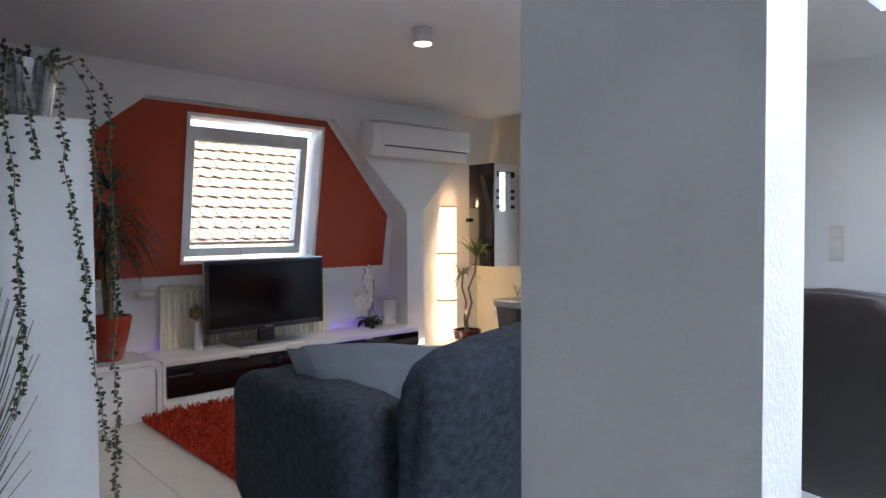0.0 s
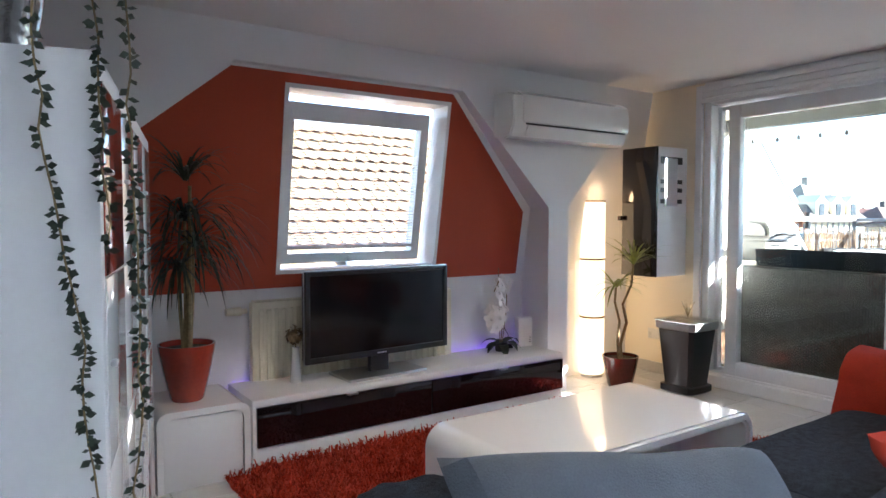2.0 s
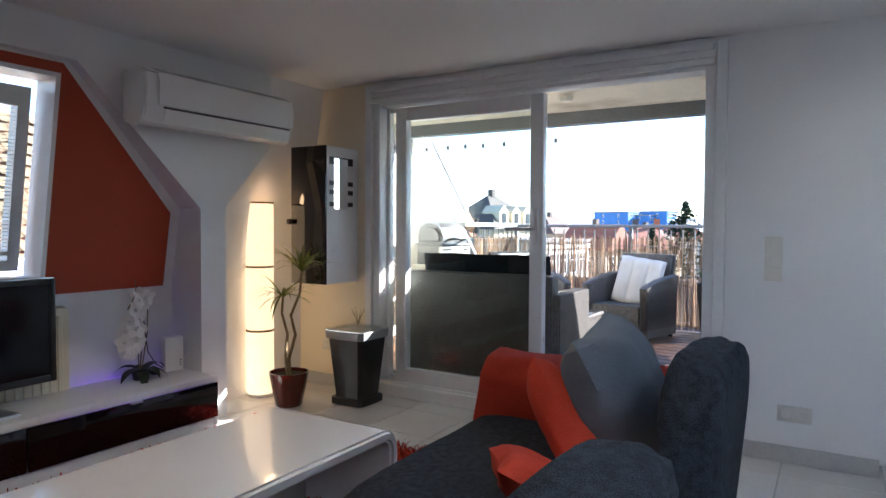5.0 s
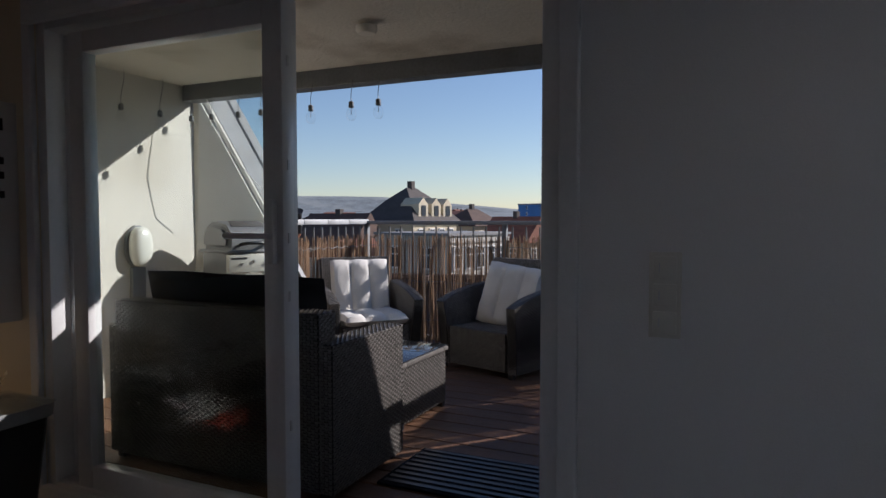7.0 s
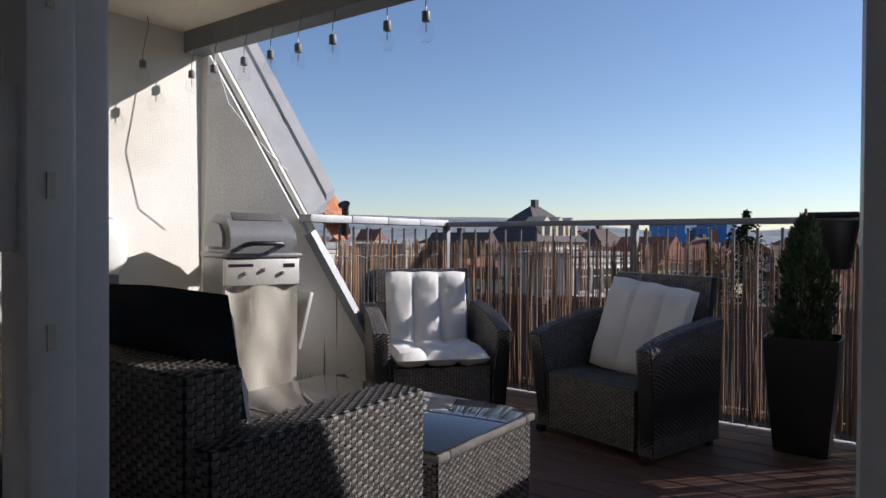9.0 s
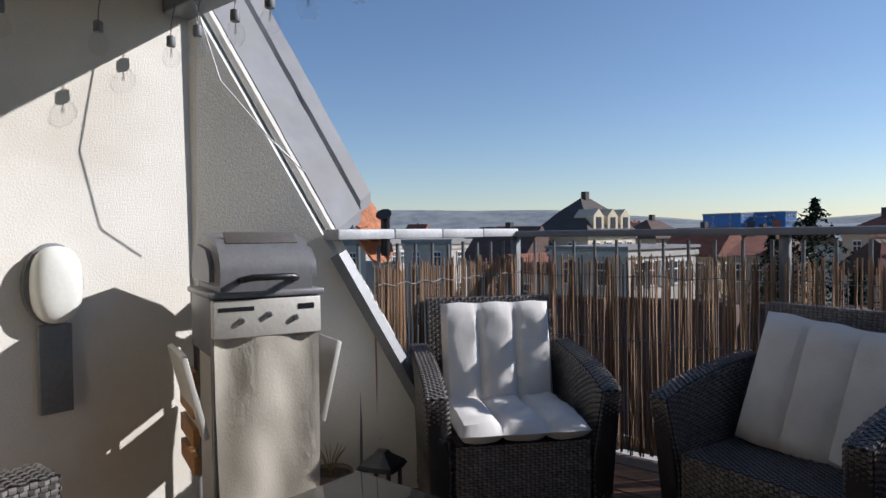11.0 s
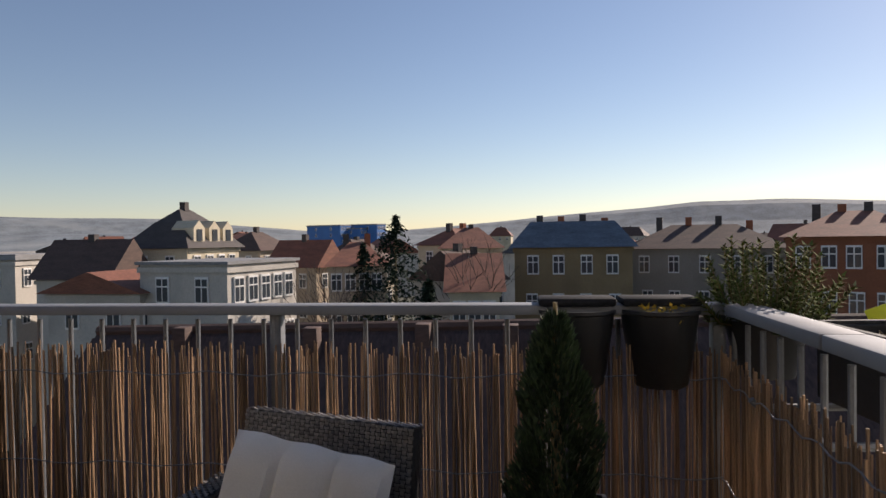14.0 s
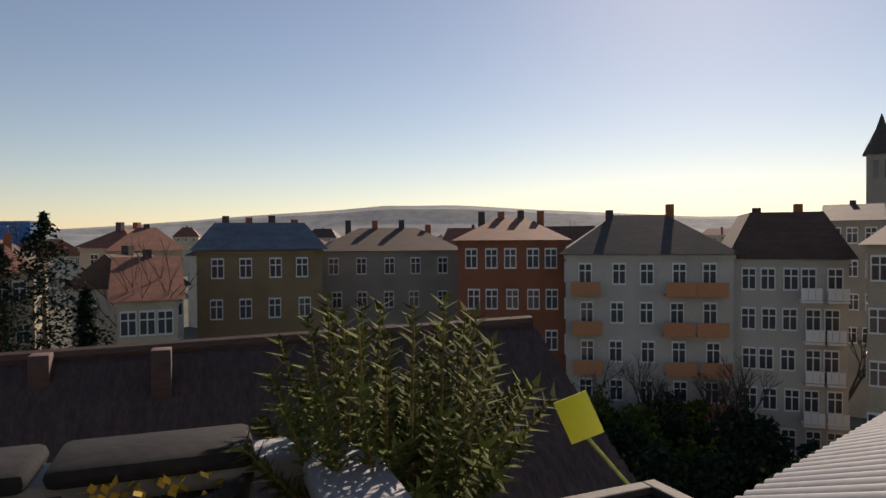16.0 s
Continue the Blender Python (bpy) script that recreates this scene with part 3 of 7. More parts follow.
rad = thing("radiator", pose(0, 0, 0), "cream panel radiator under the roof window", "radiator")
RX0, RX1 = -3.05, -1.75
bm = bmesh.new()
bm_box(bm, RX0, -0.062, 0.20, RX1, -0.012, 0.765, bev=0.01)
nr = 30
for i in range(nr):
    x = RX0 + 0.03 + (RX1 - RX0 - 0.06) * (i + 0.5) / nr
    boxpart("rib", (x - 0.013, -0.070, 0.24, x + 0.013, -0.0605, 0.725), CREAMR, rad, 0.004, seg=1)
part("panel", bm, CREAMR, rad, smooth=True)
bm = bmesh.new()
for i in range(60):
    x = RX0 + 0.02 + (RX1 - RX0 - 0.04) * i / 59
    bm_box(bm, x - 0.006, -0.055, 0.766, x + 0.003, -0.015, 0.772)
part("grille", bm, CREAMR, rad)
bm = bmesh.new()
bm_tube(bm, [(RX0 - 0.02, -0.04, 0.72), (RX0 - 0.05, -0.04, 0.72), (RX0 - 0.051, -0.04, 0.72), (RX0 - 0.13, -0.04, 0.72)], [0.014, 0.014, 0.024, 0.02], 14)
part("valve", bm, CREAMR, rad, "thermostat valve head", smooth=True)

vase = thing("vase", pose(-2.86, -0.20, BT), "slim white vase with one dried bloom", "vase")
bm = bmesh.new()
bm_lathe(bm, [(0.030, 0), (0.032, 0.005), (0.024, 0.10), (0.018, 0.175), (0.021, 0.19), (0.017, 0.19), (0.014, 0.17), (0.0, 0.165)], 24)
part("body", bm, GLOSSW, vase, smooth=True)
DRY = mat("dried_petals", (0.21, 0.14, 0.075), 0.9, var=0.5, scale=40, bump=0.6, rand=0.4, island=True)
bm = bmesh.new()
for i in range(150):
    d = Vector((random.gauss(0, 1), random.gauss(0, 1), random.gauss(0, 1))).normalized()
    c = Vector((0, 0, 0.255)) + Vector((d.x * 0.055, d.y * 0.055, d.z * 0.045)) * random.uniform(0.6, 1.05)
    a = d.cross(Vector((0.3, 0.2, 1))).normalized() * random.uniform(0.008, 0.016)
    b = d.cross(a).normalized() * random.uniform(0.008, 0.016)
    vs = [bm.verts.new(c + q) for q in (a, b + d * 0.01, -a, -b - d * 0.006)]
    bm.faces.new(vs)
bm_tube(bm, [(0, 0, 0.16), (0, 0, 0.24)], 0.004, 6)
part("bloom", bm, DRY, vase, "brown dried hydrangea head")


def leaf_blade(bm, base, direction, length, width, droop=0.5, seg=5, fold=0.15):
    """One strap leaf that arches and hangs."""
    p, d = Vector(base), Vector(direction).normalized()
    side = d.cross(Vector((0, 0, 1)))
    side = side.normalized() if side.length > 0.05 else Vector((1, 0, 0))
    prev = None
    for i in range(seg + 1):
        t = i / seg
        w = width * (0.55 + 1.2 * t - 1.75 * t * t) if t < 1 else 0.0006
        w = max(w, 0.0006)
        row = [bm.verts.new(p - side * w), bm.verts.new(p + Vector((0, 0, -fold * w))), bm.verts.new(p + side * w)]
        if prev:
            bm.faces.new((prev[0], prev[1], row[1], row[0]))
            bm.faces.new((prev[1], prev[2], row[2], row[1]))
        prev = row
        d = (d + Vector((0, 0, -droop / seg * (0.4 + 1.5 * t)))).normalized()
        p = p + d * (length / seg)


def tuft(bm, at, n, length, width, droop, spread=1.0, up=0.6, seed=1):
    r = random.Random(seed)
    for i in range(n):
        a = i * 2.39996 + r.uniform(-0.3, 0.3)
        e = up + r.uniform(-0.55, 0.7) - 0.8 * (i / n - 0.5)
        leaf_blade(bm, (at[0] + 0.008 * math.cos(a), at[1] + 0.008 * math.sin(a), at[2] + 0.03 * (i / n)), (math.cos(a) * spread, math.sin(a) * spread, e), length * r.uniform(0.7, 1.1), width, droop * r.uniform(0.6, 1.3))


# side table with the tall dracaena
cube = thing("side_table", pose(-3.42, -0.36, FZ), "white gloss stool with rounded top edges", "side table")
bm = bmesh.new()
prof = [(-0.20, 0)] + [(-0.20 + 0.05 - 0.05 * math.cos(a), 0.30 + 0.05 * math.sin(a)) for a in [i * math.pi / 12 for i in range(7)]]
prof += [(-x, z) for x, z in prof[::-1]]
inner = [(x * 0.86, z if z < 0.01 else z - 0.03) for x, z in prof]
bm_prism(bm, prof + inner[::-1], -0.20, 0.20, "y")
part("shell", bm, GLOSSW, cube, smooth=True)
boxpart("back_panel", (-0.17, 0.10, 0.0, 0.17, 0.12, 0.315), GLOSSW, cube, 0.002)
boxpart("front_panel", (-0.17, -0.19, 0.0, 0.17, -0.17, 0.315), GLOSSW, cube, 0.002)


def pot(name, m, r0, r1, h, material, label, category="plant pot", square=0.0):
    th = thing(name, m, label, category)
    bm = bmesh.new()
    bm_lathe(bm, [(r0 * 0.9, 0), (r0, 0.01), (r0 + (r1 - r0) * 0.55, h * 0.5), (r1, h * 0.93), (r1 * 1.01, h), (r1 * 0.94, h), (r1 * 0.92, h * 0.9), (0, h * 0.9)], 36, square=square)
    part("pot", bm, material, th, smooth=True)
    bm = bmesh.new()
    bm_lathe(bm, [(0, h * 0.905), (r1 * 0.915, h * 0.9)], 28, square=square)
    part("soil", bm, SOIL, th)
    return th


p1 = pot("potted_dracaena", pose(-3.45, -0.37, FZ + 0.35), 0.075, 0.125, 0.26, REDPOT, "bushy dark dracaena in a glazed red pot", "potted plant")
bm = bmesh.new()
for k, (dx, dy, hh) in enumerate(((0.0, 0.0, 0.62), (0.03, 0.01, 0.50), (-0.02, 0.02, 0.42), (0.015, -0.02, 0.78))):
    bm_tube(bm, [(dx * 0.4, dy * 0.4, 0.20), (dx, dy, 0.2 + hh * 0.5), (dx * 1.3, dy * 1.3, 0.2 + hh)], [0.012, 0.010, 0.008], 7)
part("trunk", bm, STEM, p1, smooth=True)
bm = bmesh.new()
tuft(bm, (0, 0, 0.82), 70, 0.42, 0.0085, 2.3, up=0.7, seed=3)
tuft(bm, (0.04, 0.01, 0.70), 60, 0.40, 0.0085, 2.4, up=0.5, seed=4)
tuft(bm, (-0.03, 0.02, 0.60), 55, 0.34, 0.008, 2.5, up=0.3, seed=5)
tuft(bm, (0.0, -0.03, 1.0), 40, 0.30, 0.008, 1.6, up=1.1, seed=6)
part("foliage", bm, LEAFD, p1)

# orchid
orch = thing("orchid", pose(-1.43, -0.17, BT), "white orchid with broad dark leaves", "orchid")
bm = bmesh.new()
bm_lathe(bm, [(0.035, 0), (0.045, 0.06), (0.042, 0.06), (0, 0.05)], 20)
part("pot", bm, POTB, orch, smooth=True)
bm = bmesh.new()
st1 = [(0, 0, 0.05), (0.02, 0.0, 0.25), (0.0, -0.02, 0.42), (-0.05, -0.04, 0.47), (-0.10, -0.05, 0.40)]
st2 = [(0.01, 0, 0.05), (0.06, 0.02, 0.25), (0.05, 0.0, 0.40), (-0.01, -0.01, 0.47)]
bm_tube(bm, st1, 0.0035, 6)
bm_tube(bm, st2, 0.003, 6)
bm_tube(bm, [(0, 0.01, 0.05), (-0.015, 0.01, 0.55)], 0.0025, 6)
part("stem", bm, STEM, orch)
bm = bmesh.new()
for i in range(9):
    a = i * 2.4
    leaf_blade(bm, (0.01, 0, 0.05), (math.cos(a), math.sin(a), 0.9 - 0.1 * i), 0.17, 0.042, 1.9, 6)
part("foliage", bm, LEAFD, orch)
flower_me = None
for i in range(17):
    t = i / 16
    c = Vector((-0.015 - 0.09 * t + 0.028 * math.sin(i * 2.1), -0.05 + 0.02 * math.cos(i * 1.7), 0.46 - 0.30 * t + 0.012 * (i % 3)))
    if flower_me is None:
        bm = bmesh.new()
        for k in range(5):
            a = k * 2 * math.pi / 5 + 0.3
            u = Vector((math.cos(a), 0, math.sin(a)))
            v = Vector((-math.sin(a), 0, math.cos(a)))
            L = 0.058
            ring = [bm.verts.new(u * L * (0.15 + 0.85 * s) + v * L * 0.42 * math.sin(math.pi * (0.12 + 0.88 * s)) * e + Vector((0, -0.004 * (1 - s), 0))) for s, e in ((0, 0), (0.35, 1), (0.75, 0.9), (1.0, 0.2), (0.75, -0.9), (0.35, -1))]
            bm.faces.new(ring)
        bm_tube(bm, [(0, 0, 0), (0, -0.014, -0.004)], [0.006, 0.003], 6)
        flower_me = mesh_of("flower", bm, PETAL)
    f = new("flower", flower_me)
    f.parent = orch
    f.matrix_basis = Matrix.Translation(c) @ Euler((random.uniform(-0.4, 0.4), random.uniform(-0.5, 0.5), random.uniform(-0.9, 0.9))).to_matrix().to_4x4()

router = thing("router", pose(-1.19, -0.12, BT, 0, 0, -12), "white upright wireless router box", "router")
boxpart("housing", (-0.055, -0.03, 0.0, 0.055, 0.03, 0.20), SATINW, router, 0.008)
bm = bmesh.new()
for i in range(3):
    bm_box(bm, 0.03, -0.0325, 0.03 + i * 0.015, 0.04, -0.0295, 0.035 + i * 0.015)
part("lights", bm, BLACKP, router)
bm = bmesh.new()
bm_tube(bm, [(-0.05, 0.0, 0.02), (-0.09, 0.02, 0.05), (-0.12, 0.05, 0.12), (-0.13, 0.08, 0.30)], 0.003, 6)
part("cable", bm, BLACKP, router)

# air conditioner
ac = thing("air_conditioner", pose(0, 0, 0), "white wall-mounted split air conditioner", "air conditioner")
bm = bmesh.new()
prof = [(-0.27, 1.72), (-0.27, 1.985), (-0.40, 1.985), (-0.455, 1.96), (-0.47, 1.90), (-0.465, 1.79), (-0.43, 1.715), (-0.38, 1.70)]
bm_prism(bm, prof, -1.58, -0.555, "x")
bmesh.ops.bevel(bm, geom=[e for e in bm.edges if abs(e.verts[0].co.x - e.verts[1].co.x) < 1e-4], offset=0.008, segments=2, affect="EDGES")
part("body", bm, GLOSSW, ac, smooth=True)
bm = bmesh.new()
bm_prism(bm, [(-0.470, 1.80), (-0.475, 1.90), (-0.460, 1.962), (-0.405, 1.990), (-0.405, 1.996), (-0.466, 1.966), (-0.482, 1.90), (-0.477, 1.80)], -1.51, -0.565, "x")
part("front_panel", bm, GLOSSW, ac, smooth=True)
bm = bmesh.new()
bm_prism(bm, [(-0.468, 1.785), (-0.440, 1.722), (-0.446, 1.720), (-0.474, 1.783)], -1.47, -0.595, "x")
part("flap", bm, GLOSSW, ac)
boxpart("slot", (-1.48, -0.4695, 1.786, -0.585, -0.44, 1.796), BLACKP, ac, 0)

# floor lamp of three paper cylinders
lamp = thing("floor_lamp", pose(-0.475, -0.08, FZ), "tall lit paper floor lamp in three sections", "floor lamp")
PAPER = mat("lamp_paper", (0.85, 0.78, 0.62), 0.8, var=0.08, scale=10, bump=0.1, emit=((1.0, 0.66, 0.34), 0.20))
bm = bmesh.new()
bm_lathe(bm, [(0.0, 0), (0.082, 0), (0.082, 0.02), (0.0, 0.022)], 30)
part("base", bm, CHROME, lamp, smooth=True)
for i in range(3):
    z0, z1 = 0.025 + i * 0.432, 0.025 + (i + 1) * 0.432 - 0.012
    bm = bmesh.new()
    bm_lathe(bm, [(0.088, z0), (0.091, z0 + 0.01), (0.091, z1 - 0.01), (0.088, z1)], 36)
    part("shade", bm, PAPER, lamp, "glowing cream paper shade", smooth=True)
    bm = bmesh.new()
    bm_lathe(bm, [(0.086, z1 - 0.002), (0.093, z1 - 0.002), (0.093, z1 + 0.009), (0.086, z1 + 0.009)], 36)
    part("ring", bm, STEM, lamp, "thin bamboo ring", smooth=True)
ld = bpy.data.lights.new("floor_lamp_light", "POINT")
ld.energy, ld.color, ld.shadow_soft_size = 0.6, (1.0, 0.62, 0.30), 0.09
lo = new("floor_lamp_light", ld)
lo.location = (-0.475, -0.08, FZ + 1.36)

# wall cabinet
cab = thing("wall_cabinet", pose(0, 0, 0), "narrow white wall cabinet with a black gloss door", "wall cabinet")
boxpart("body", (-0.325, -0.545, 0.80, 0.0, -0.245, 1.72), SATINW, cab, 0.003)
cd = boxpart("door", (-0.343, -0.545, 0.80, -0.326, -0.243, 1.72), BLACKG, cab, 0.002, "black gloss door")
boxpart("knob", (-0.372, -0.255, 1.20, -0.343, -0.225, 1.235), mat("knob_brown", (0.03, 0.015, 0.01), 0.4), cd, 0.005, "square dark knob")
boxpart("mirror_tile", (-0.26, -0.553, 1.30, -0.12, -0.547, 1.64), mat("mirror", (0.9, 0.9, 0.9), 0.03, metal=1.0, var=0, bump=0), cab, 0, "small frameless mirror")
bm = bmesh.new()
for z in (1.32, 1.40, 1.46, 1.60):
    bm_box(bm, -0.30, -0.549, z, -0.06, -0.546, z + (0.03 if z not in (1.60,) else 0.05))
part("stripe", bm, BLACKP, cab, "black stripes beside the mirror")

# dracaena with yellow-green leaves
p2 = pot("potted_dragon_tree", pose(-0.55, -0.42, FZ), 0.085, 0.125, 0.22, mat("brown_glaze", (0.10, 0.018, 0.012), 0.2, var=0.2, coat=0.3), "twisted dragon tree in a brown-red pot", "potted plant")
bm = bmesh.new()
bm_tube(bm, [(0.01, 0, 0.18), (0.0, 0.0, 0.3), (0.05, -0.01, 0.45), (0.02, 0.0, 0.58), (0.07, -0.03, 0.72), (0.09, -0.03, 0.86)], [0.012, 0.011, 0.010, 0.009, 0.008, 0.007], 8)
bm_tube(bm, [(-0.01, 0, 0.18), (-0.03, 0.0, 0.32), (0.0, 0.01, 0.46), (-0.04, 0.02, 0.60), (-0.03, 0.02, 0.70)], [0.011, 0.010, 0.009, 0.008, 0.007], 8)
part("trunk", bm, STEM, p2, smooth=True)
bm = bmesh.new()
tuft(bm, (0.09, -0.03, 0.86), 34, 0.30, 0.010, 0.9, up=0.75, seed=11)
tuft(bm, (-0.03, 0.02, 0.70), 26, 0.26, 0.010, 1.1, up=0.4, seed=12)
part("foliage", bm, LEAFY, p2)

# black planter used as a side table
pl = thing("planter", pose(-0.25, -0.74, FZ), "tapered black planter with a grey rim", "planter")
bm = bmesh.new()
bm_lathe(bm, [(0.125, 0.0), (0.135, 0.005), (0.135, 0.045), (0.115, 0.05), (0.112, 0.06), (0.150, 0.44), (0.150, 0.455)], 32, square=0.8)
part("body", bm, BLACKP, pl, smooth=True)
bm = bmesh.new()
bm_lathe(bm, [(0.152, 0.43), (0.162, 0.435), (0.166, 0.485), (0.150, 0.485), (0.146, 0.47), (0.0, 0.468)], 32, square=0.85)
part("rim", bm, mat("grey_rim", (0.34, 0.36, 0.37), 0.3, var=0.1), pl, "pale grey rim", smooth=True)
boxpart("glass_top", (-0.155, -0.155, 0.487, 0.155, 0.155, 0.495), GLASS, pl, 0.002)
sp = thing("small_plant", pose(-0.24, -0.74, FZ + 0.495), "tiny dried twig plant in a glass cup", "small plant")
bm = bmesh.new()
bm_lathe(bm, [(0.02, 0), (0.026, 0.045), (0.023, 0.045), (0.0, 0.01)], 16)
part("cup", bm, BULBG, sp, smooth=True)
bm = bmesh.new()
for i in range(14):
    a = i * 2.4
    bm_tube(bm, [(0, 0, 0.01), (0.02 * math.cos(a), 0.02 * math.sin(a), 0.07), (0.045 * math.cos(a), 0.045 * math.sin(a), 0.09 + 0.05 * random.random())], [0.002, 0.002, 0.001], 4)
part("twig", bm, STEM, sp)

# ---- coffee table, rug ----
tab = thing("coffee_table", pose(-2.19, -1.70, FZ), "white high-gloss waterfall coffee table with rounded corners", "coffee table")
hx, hy, th_, r = 0.625, 0.30, 0.39, 0.085
arc = [(-hx, 0.0)] + [(-hx + r - r * math.cos(i * math.pi / 16), th_ - r + r * math.sin(i * math.pi / 16)) for i in range(9)]
arc += [(-x, z) for x, z in arc[::-1]]
t2 = 0.045
ri = r - t2
inn = [(-hx + t2, 0.0)] + [(-hx + t2 + ri - ri * math.cos(i * math.pi / 16), th_ - t2 - ri + ri * math.sin(i * math.pi / 16)) for i in range(9)]
inn += [(-x, z) for x, z in inn[::-1]]
bm = bmesh.new()
bm_prism(bm, arc + inn[::-1], -hy, hy, "y")
bmesh.ops.bevel(bm, geom=[e for e in bm.edges if abs(e.verts[0].co.y - e.verts[1].co.y) < 1e-5 and len(e.link_faces) == 2], offset=0.012, segments=3, affect="EDGES")
part("shell", bm, GLOSSW, tab, smooth=True)
boxpart("middle_panel", (-0.54, 0.10, 0.0, 0.54, 0.12, 0.345), GLOSSW, tab, 0.002)

rug = thing("rug", pose(0, 0, FZ), "shaggy bright red-orange rug", "rug")
QX0, QX1, QY0, QY1 = -3.33, -0.86, -2.10, -0.50
boxpart("backing", (QX0, QY0, 0.0, QX1, QY1, 0.012), REDC, rug, 0.003)
rr = np.random.RandomState(5)
N = 26000
verts, faces = [], []
px_, py_ = rr.uniform(QX0 - 0.01, QX1 + 0.01, N), rr.uniform(QY0 - 0.01, QY1 + 0.01, N)
for i in range(N):
    a, l, b = rr.uniform(0, 6.283), rr.uniform(0.025, 0.055), rr.uniform(0, 6.283)
    w = 0.0038
    dx, dy = math.cos(a) * w, math.sin(a) * w
    lx, ly = math.cos(b) * l * 0.7, math.sin(b) * l * 0.7
    k = len(verts)
    x, y = px_[i], py_[i]
    hgt = 0.012 + l * rr.uniform(0.35, 0.8)
    verts += [(x - dx, y - dy, 0.008), (x + dx, y + dy, 0.008), (x + dx + lx * 0.5, y + dy + ly * 0.5, hgt), (x - dx + lx * 0.5, y - dy + ly * 0.5, hgt), (x + lx, y + ly, hgt * rr.uniform(0.7, 1.0))]
    faces += [(k, k + 1, k + 2, k + 3), (k + 3, k + 2, k + 4)]
me = bpy.data.meshes.new("pile")
me.from_pydata(verts, [], faces)
me.materials.append(RUG)
pile = new("shag", me)
pile.parent = rug
tagged(pile, kind="stuff")

# ---- sofa ----
SX0, SX1, SYF, SYB = -3.46, -0.98, -2.18, -2.98
sofa = thing("sofa", pose(0, 0, FZ), "dark grey woven sofa with adjustable back sections", "sofa")


def soft(name, dims, material, parent, r=0.06, p=6.0, m=None, puff=0.03, label="", seed=0):
    x0, y0, z0, x1, y1, z1 = dims
    bm = bmesh.new()
    c = Matrix.Translation(((x0 + x1) / 2, (y0 + y1) / 2, (z0 + z1) / 2))
    blob(bm, (m if m is not None else Matrix()) @ c, (x1 - x0) / 2, (y1 - y0) / 2, (z1 - z0) / 2, p=p, cuts=12, puff=puff, seed=seed)
    return part(name, bm, material, parent, label, smooth=True)


boxpart("base_board", (SX0 + 0.05, SYB - 0.06, 0.13, SX1, SYF - 0.08, 0.19), WOODO, sofa, 0.006, "oiled oak base board")
for x in (SX0 + 0.25, SX1 - 0.25):
    for y in (SYF - 0.18, SYB + 0.05):
        bm = bmesh.new()
        bm_tube(bm, [(x, y, 0.0), (x, y, 0.135)], [0.022, 0.022], 12)
        part("leg", bm, CHROME, sofa, smooth=True)
soft("seat", (SX0 + 0.1, SYB + 0.05, 0.17, (SX0 + SX1) / 2, SYF, 0.40), SOFA, sofa, p=7, seed=1)
soft("seat", ((SX0 + SX1) / 2, SYB + 0.05, 0.17, SX1 - 0.05, SYF, 0.40), SOFA, sofa, p=7, seed=2)
soft("armrest", (-3.54, -2.98, 0.10, -3.28, -2.17, 0.60), SOFA, sofa, p=7, puff=0.02, seed=3)
soft("armrest", (SX1 - 0.22, SYB + 0.1, 0.17, SX1 + 0.06, SYF - 0.02, 0.60), SOFA, sofa, p=4.5, seed=4)
soft("backrest", (-0.50, -0.10, -0.28, 0.50, 0.09, 0.40), SOFA, sofa, p=6, m=Matrix.Translation((-2.92, -3.09, 0.40)) @ Euler((radians(7), radians(-4), 0)).to_matrix().to_4x4(), puff=0.04, seed=5)
soft("backrest", (-0.30, -0.09, -0.28, 0.30, 0.07, 0.45), SOFA, sofa, p=6, m=Matrix.Translation((-1.78, -3.11, 0.40)) @ Euler((radians(5), radians(2), 0)).to_matrix().to_4x4(), puff=0.04, seed=6)
soft("back_bolster", (-3.40, SYB - 0.14, 0.13, SX1 - 0.3, SYB + 0.1, 0.42), SOFA, sofa, p=8, puff=0.02, seed=8)


def cushion(m, w, h, t, material, label, seed):
    ob = part("cushion", pillow_bm(w, h, t, seed), material, smooth=True, at=m)
    return tagged(ob, label, "cushion", "sofa cushions")


cushion(pose(-3.03, -2.63, FZ + 0.475, -46, 6, -14), 0.88, 0.46, 0.26, PILLOW, "large blue-grey scatter cushion on the sofa", 1)
cushion(pose(-1.60, -2.89, FZ + 0.61, -26, 0, 10), 0.66, 0.54, 0.24, PILLOW, "large blue-grey cushion against the sofa back", 2)
cushion(pose(-1.74, -2.76, FZ + 0.53, -30, 24, 18), 0.44, 0.44, 0.15, REDC, "orange-red scatter cushion tipped on a corner", 3)
cushion(pose(-2.02, -2.84, FZ + 0.455, -62, 12, 30), 0.42, 0.42, 0.13, REDC, "orange-red scatter cushion lying on the seat", 4)
# throw over the far armrest
bm = bmesh.new()
nu, nv = 26, 18
grid = {}
for i in range(nu + 1):
    for j in range(nv + 1):
        s, y = -0.40 + 0.80 * i / nu, -2.90 + 0.74 * j / nv
        top, half = 0.605, 0.16
        if abs(s) < half:
            x, z = s, top + 0.015 - 0.10 * (s / half) ** 4 * 0.5
        else:
            x, z = math.copysign(half + 0.02 + 0.05 * (abs(s) - half), s), top - 0.035 - (abs(s) - half) * 0.98
        n = noise.noise(Vector((s * 5, y * 6, 0.3))) * 0.018
        grid[i, j] = bm.verts.new((SX1 - 0.08 + x + n, y + 0.02 * math.sin(s * 9), z + n * 0.4))
for i in range(nu):
    for j in range(nv):
        bm.faces.new((grid[i, j], grid[i + 1, j], grid[i + 1, j + 1], grid[i, j + 1]))
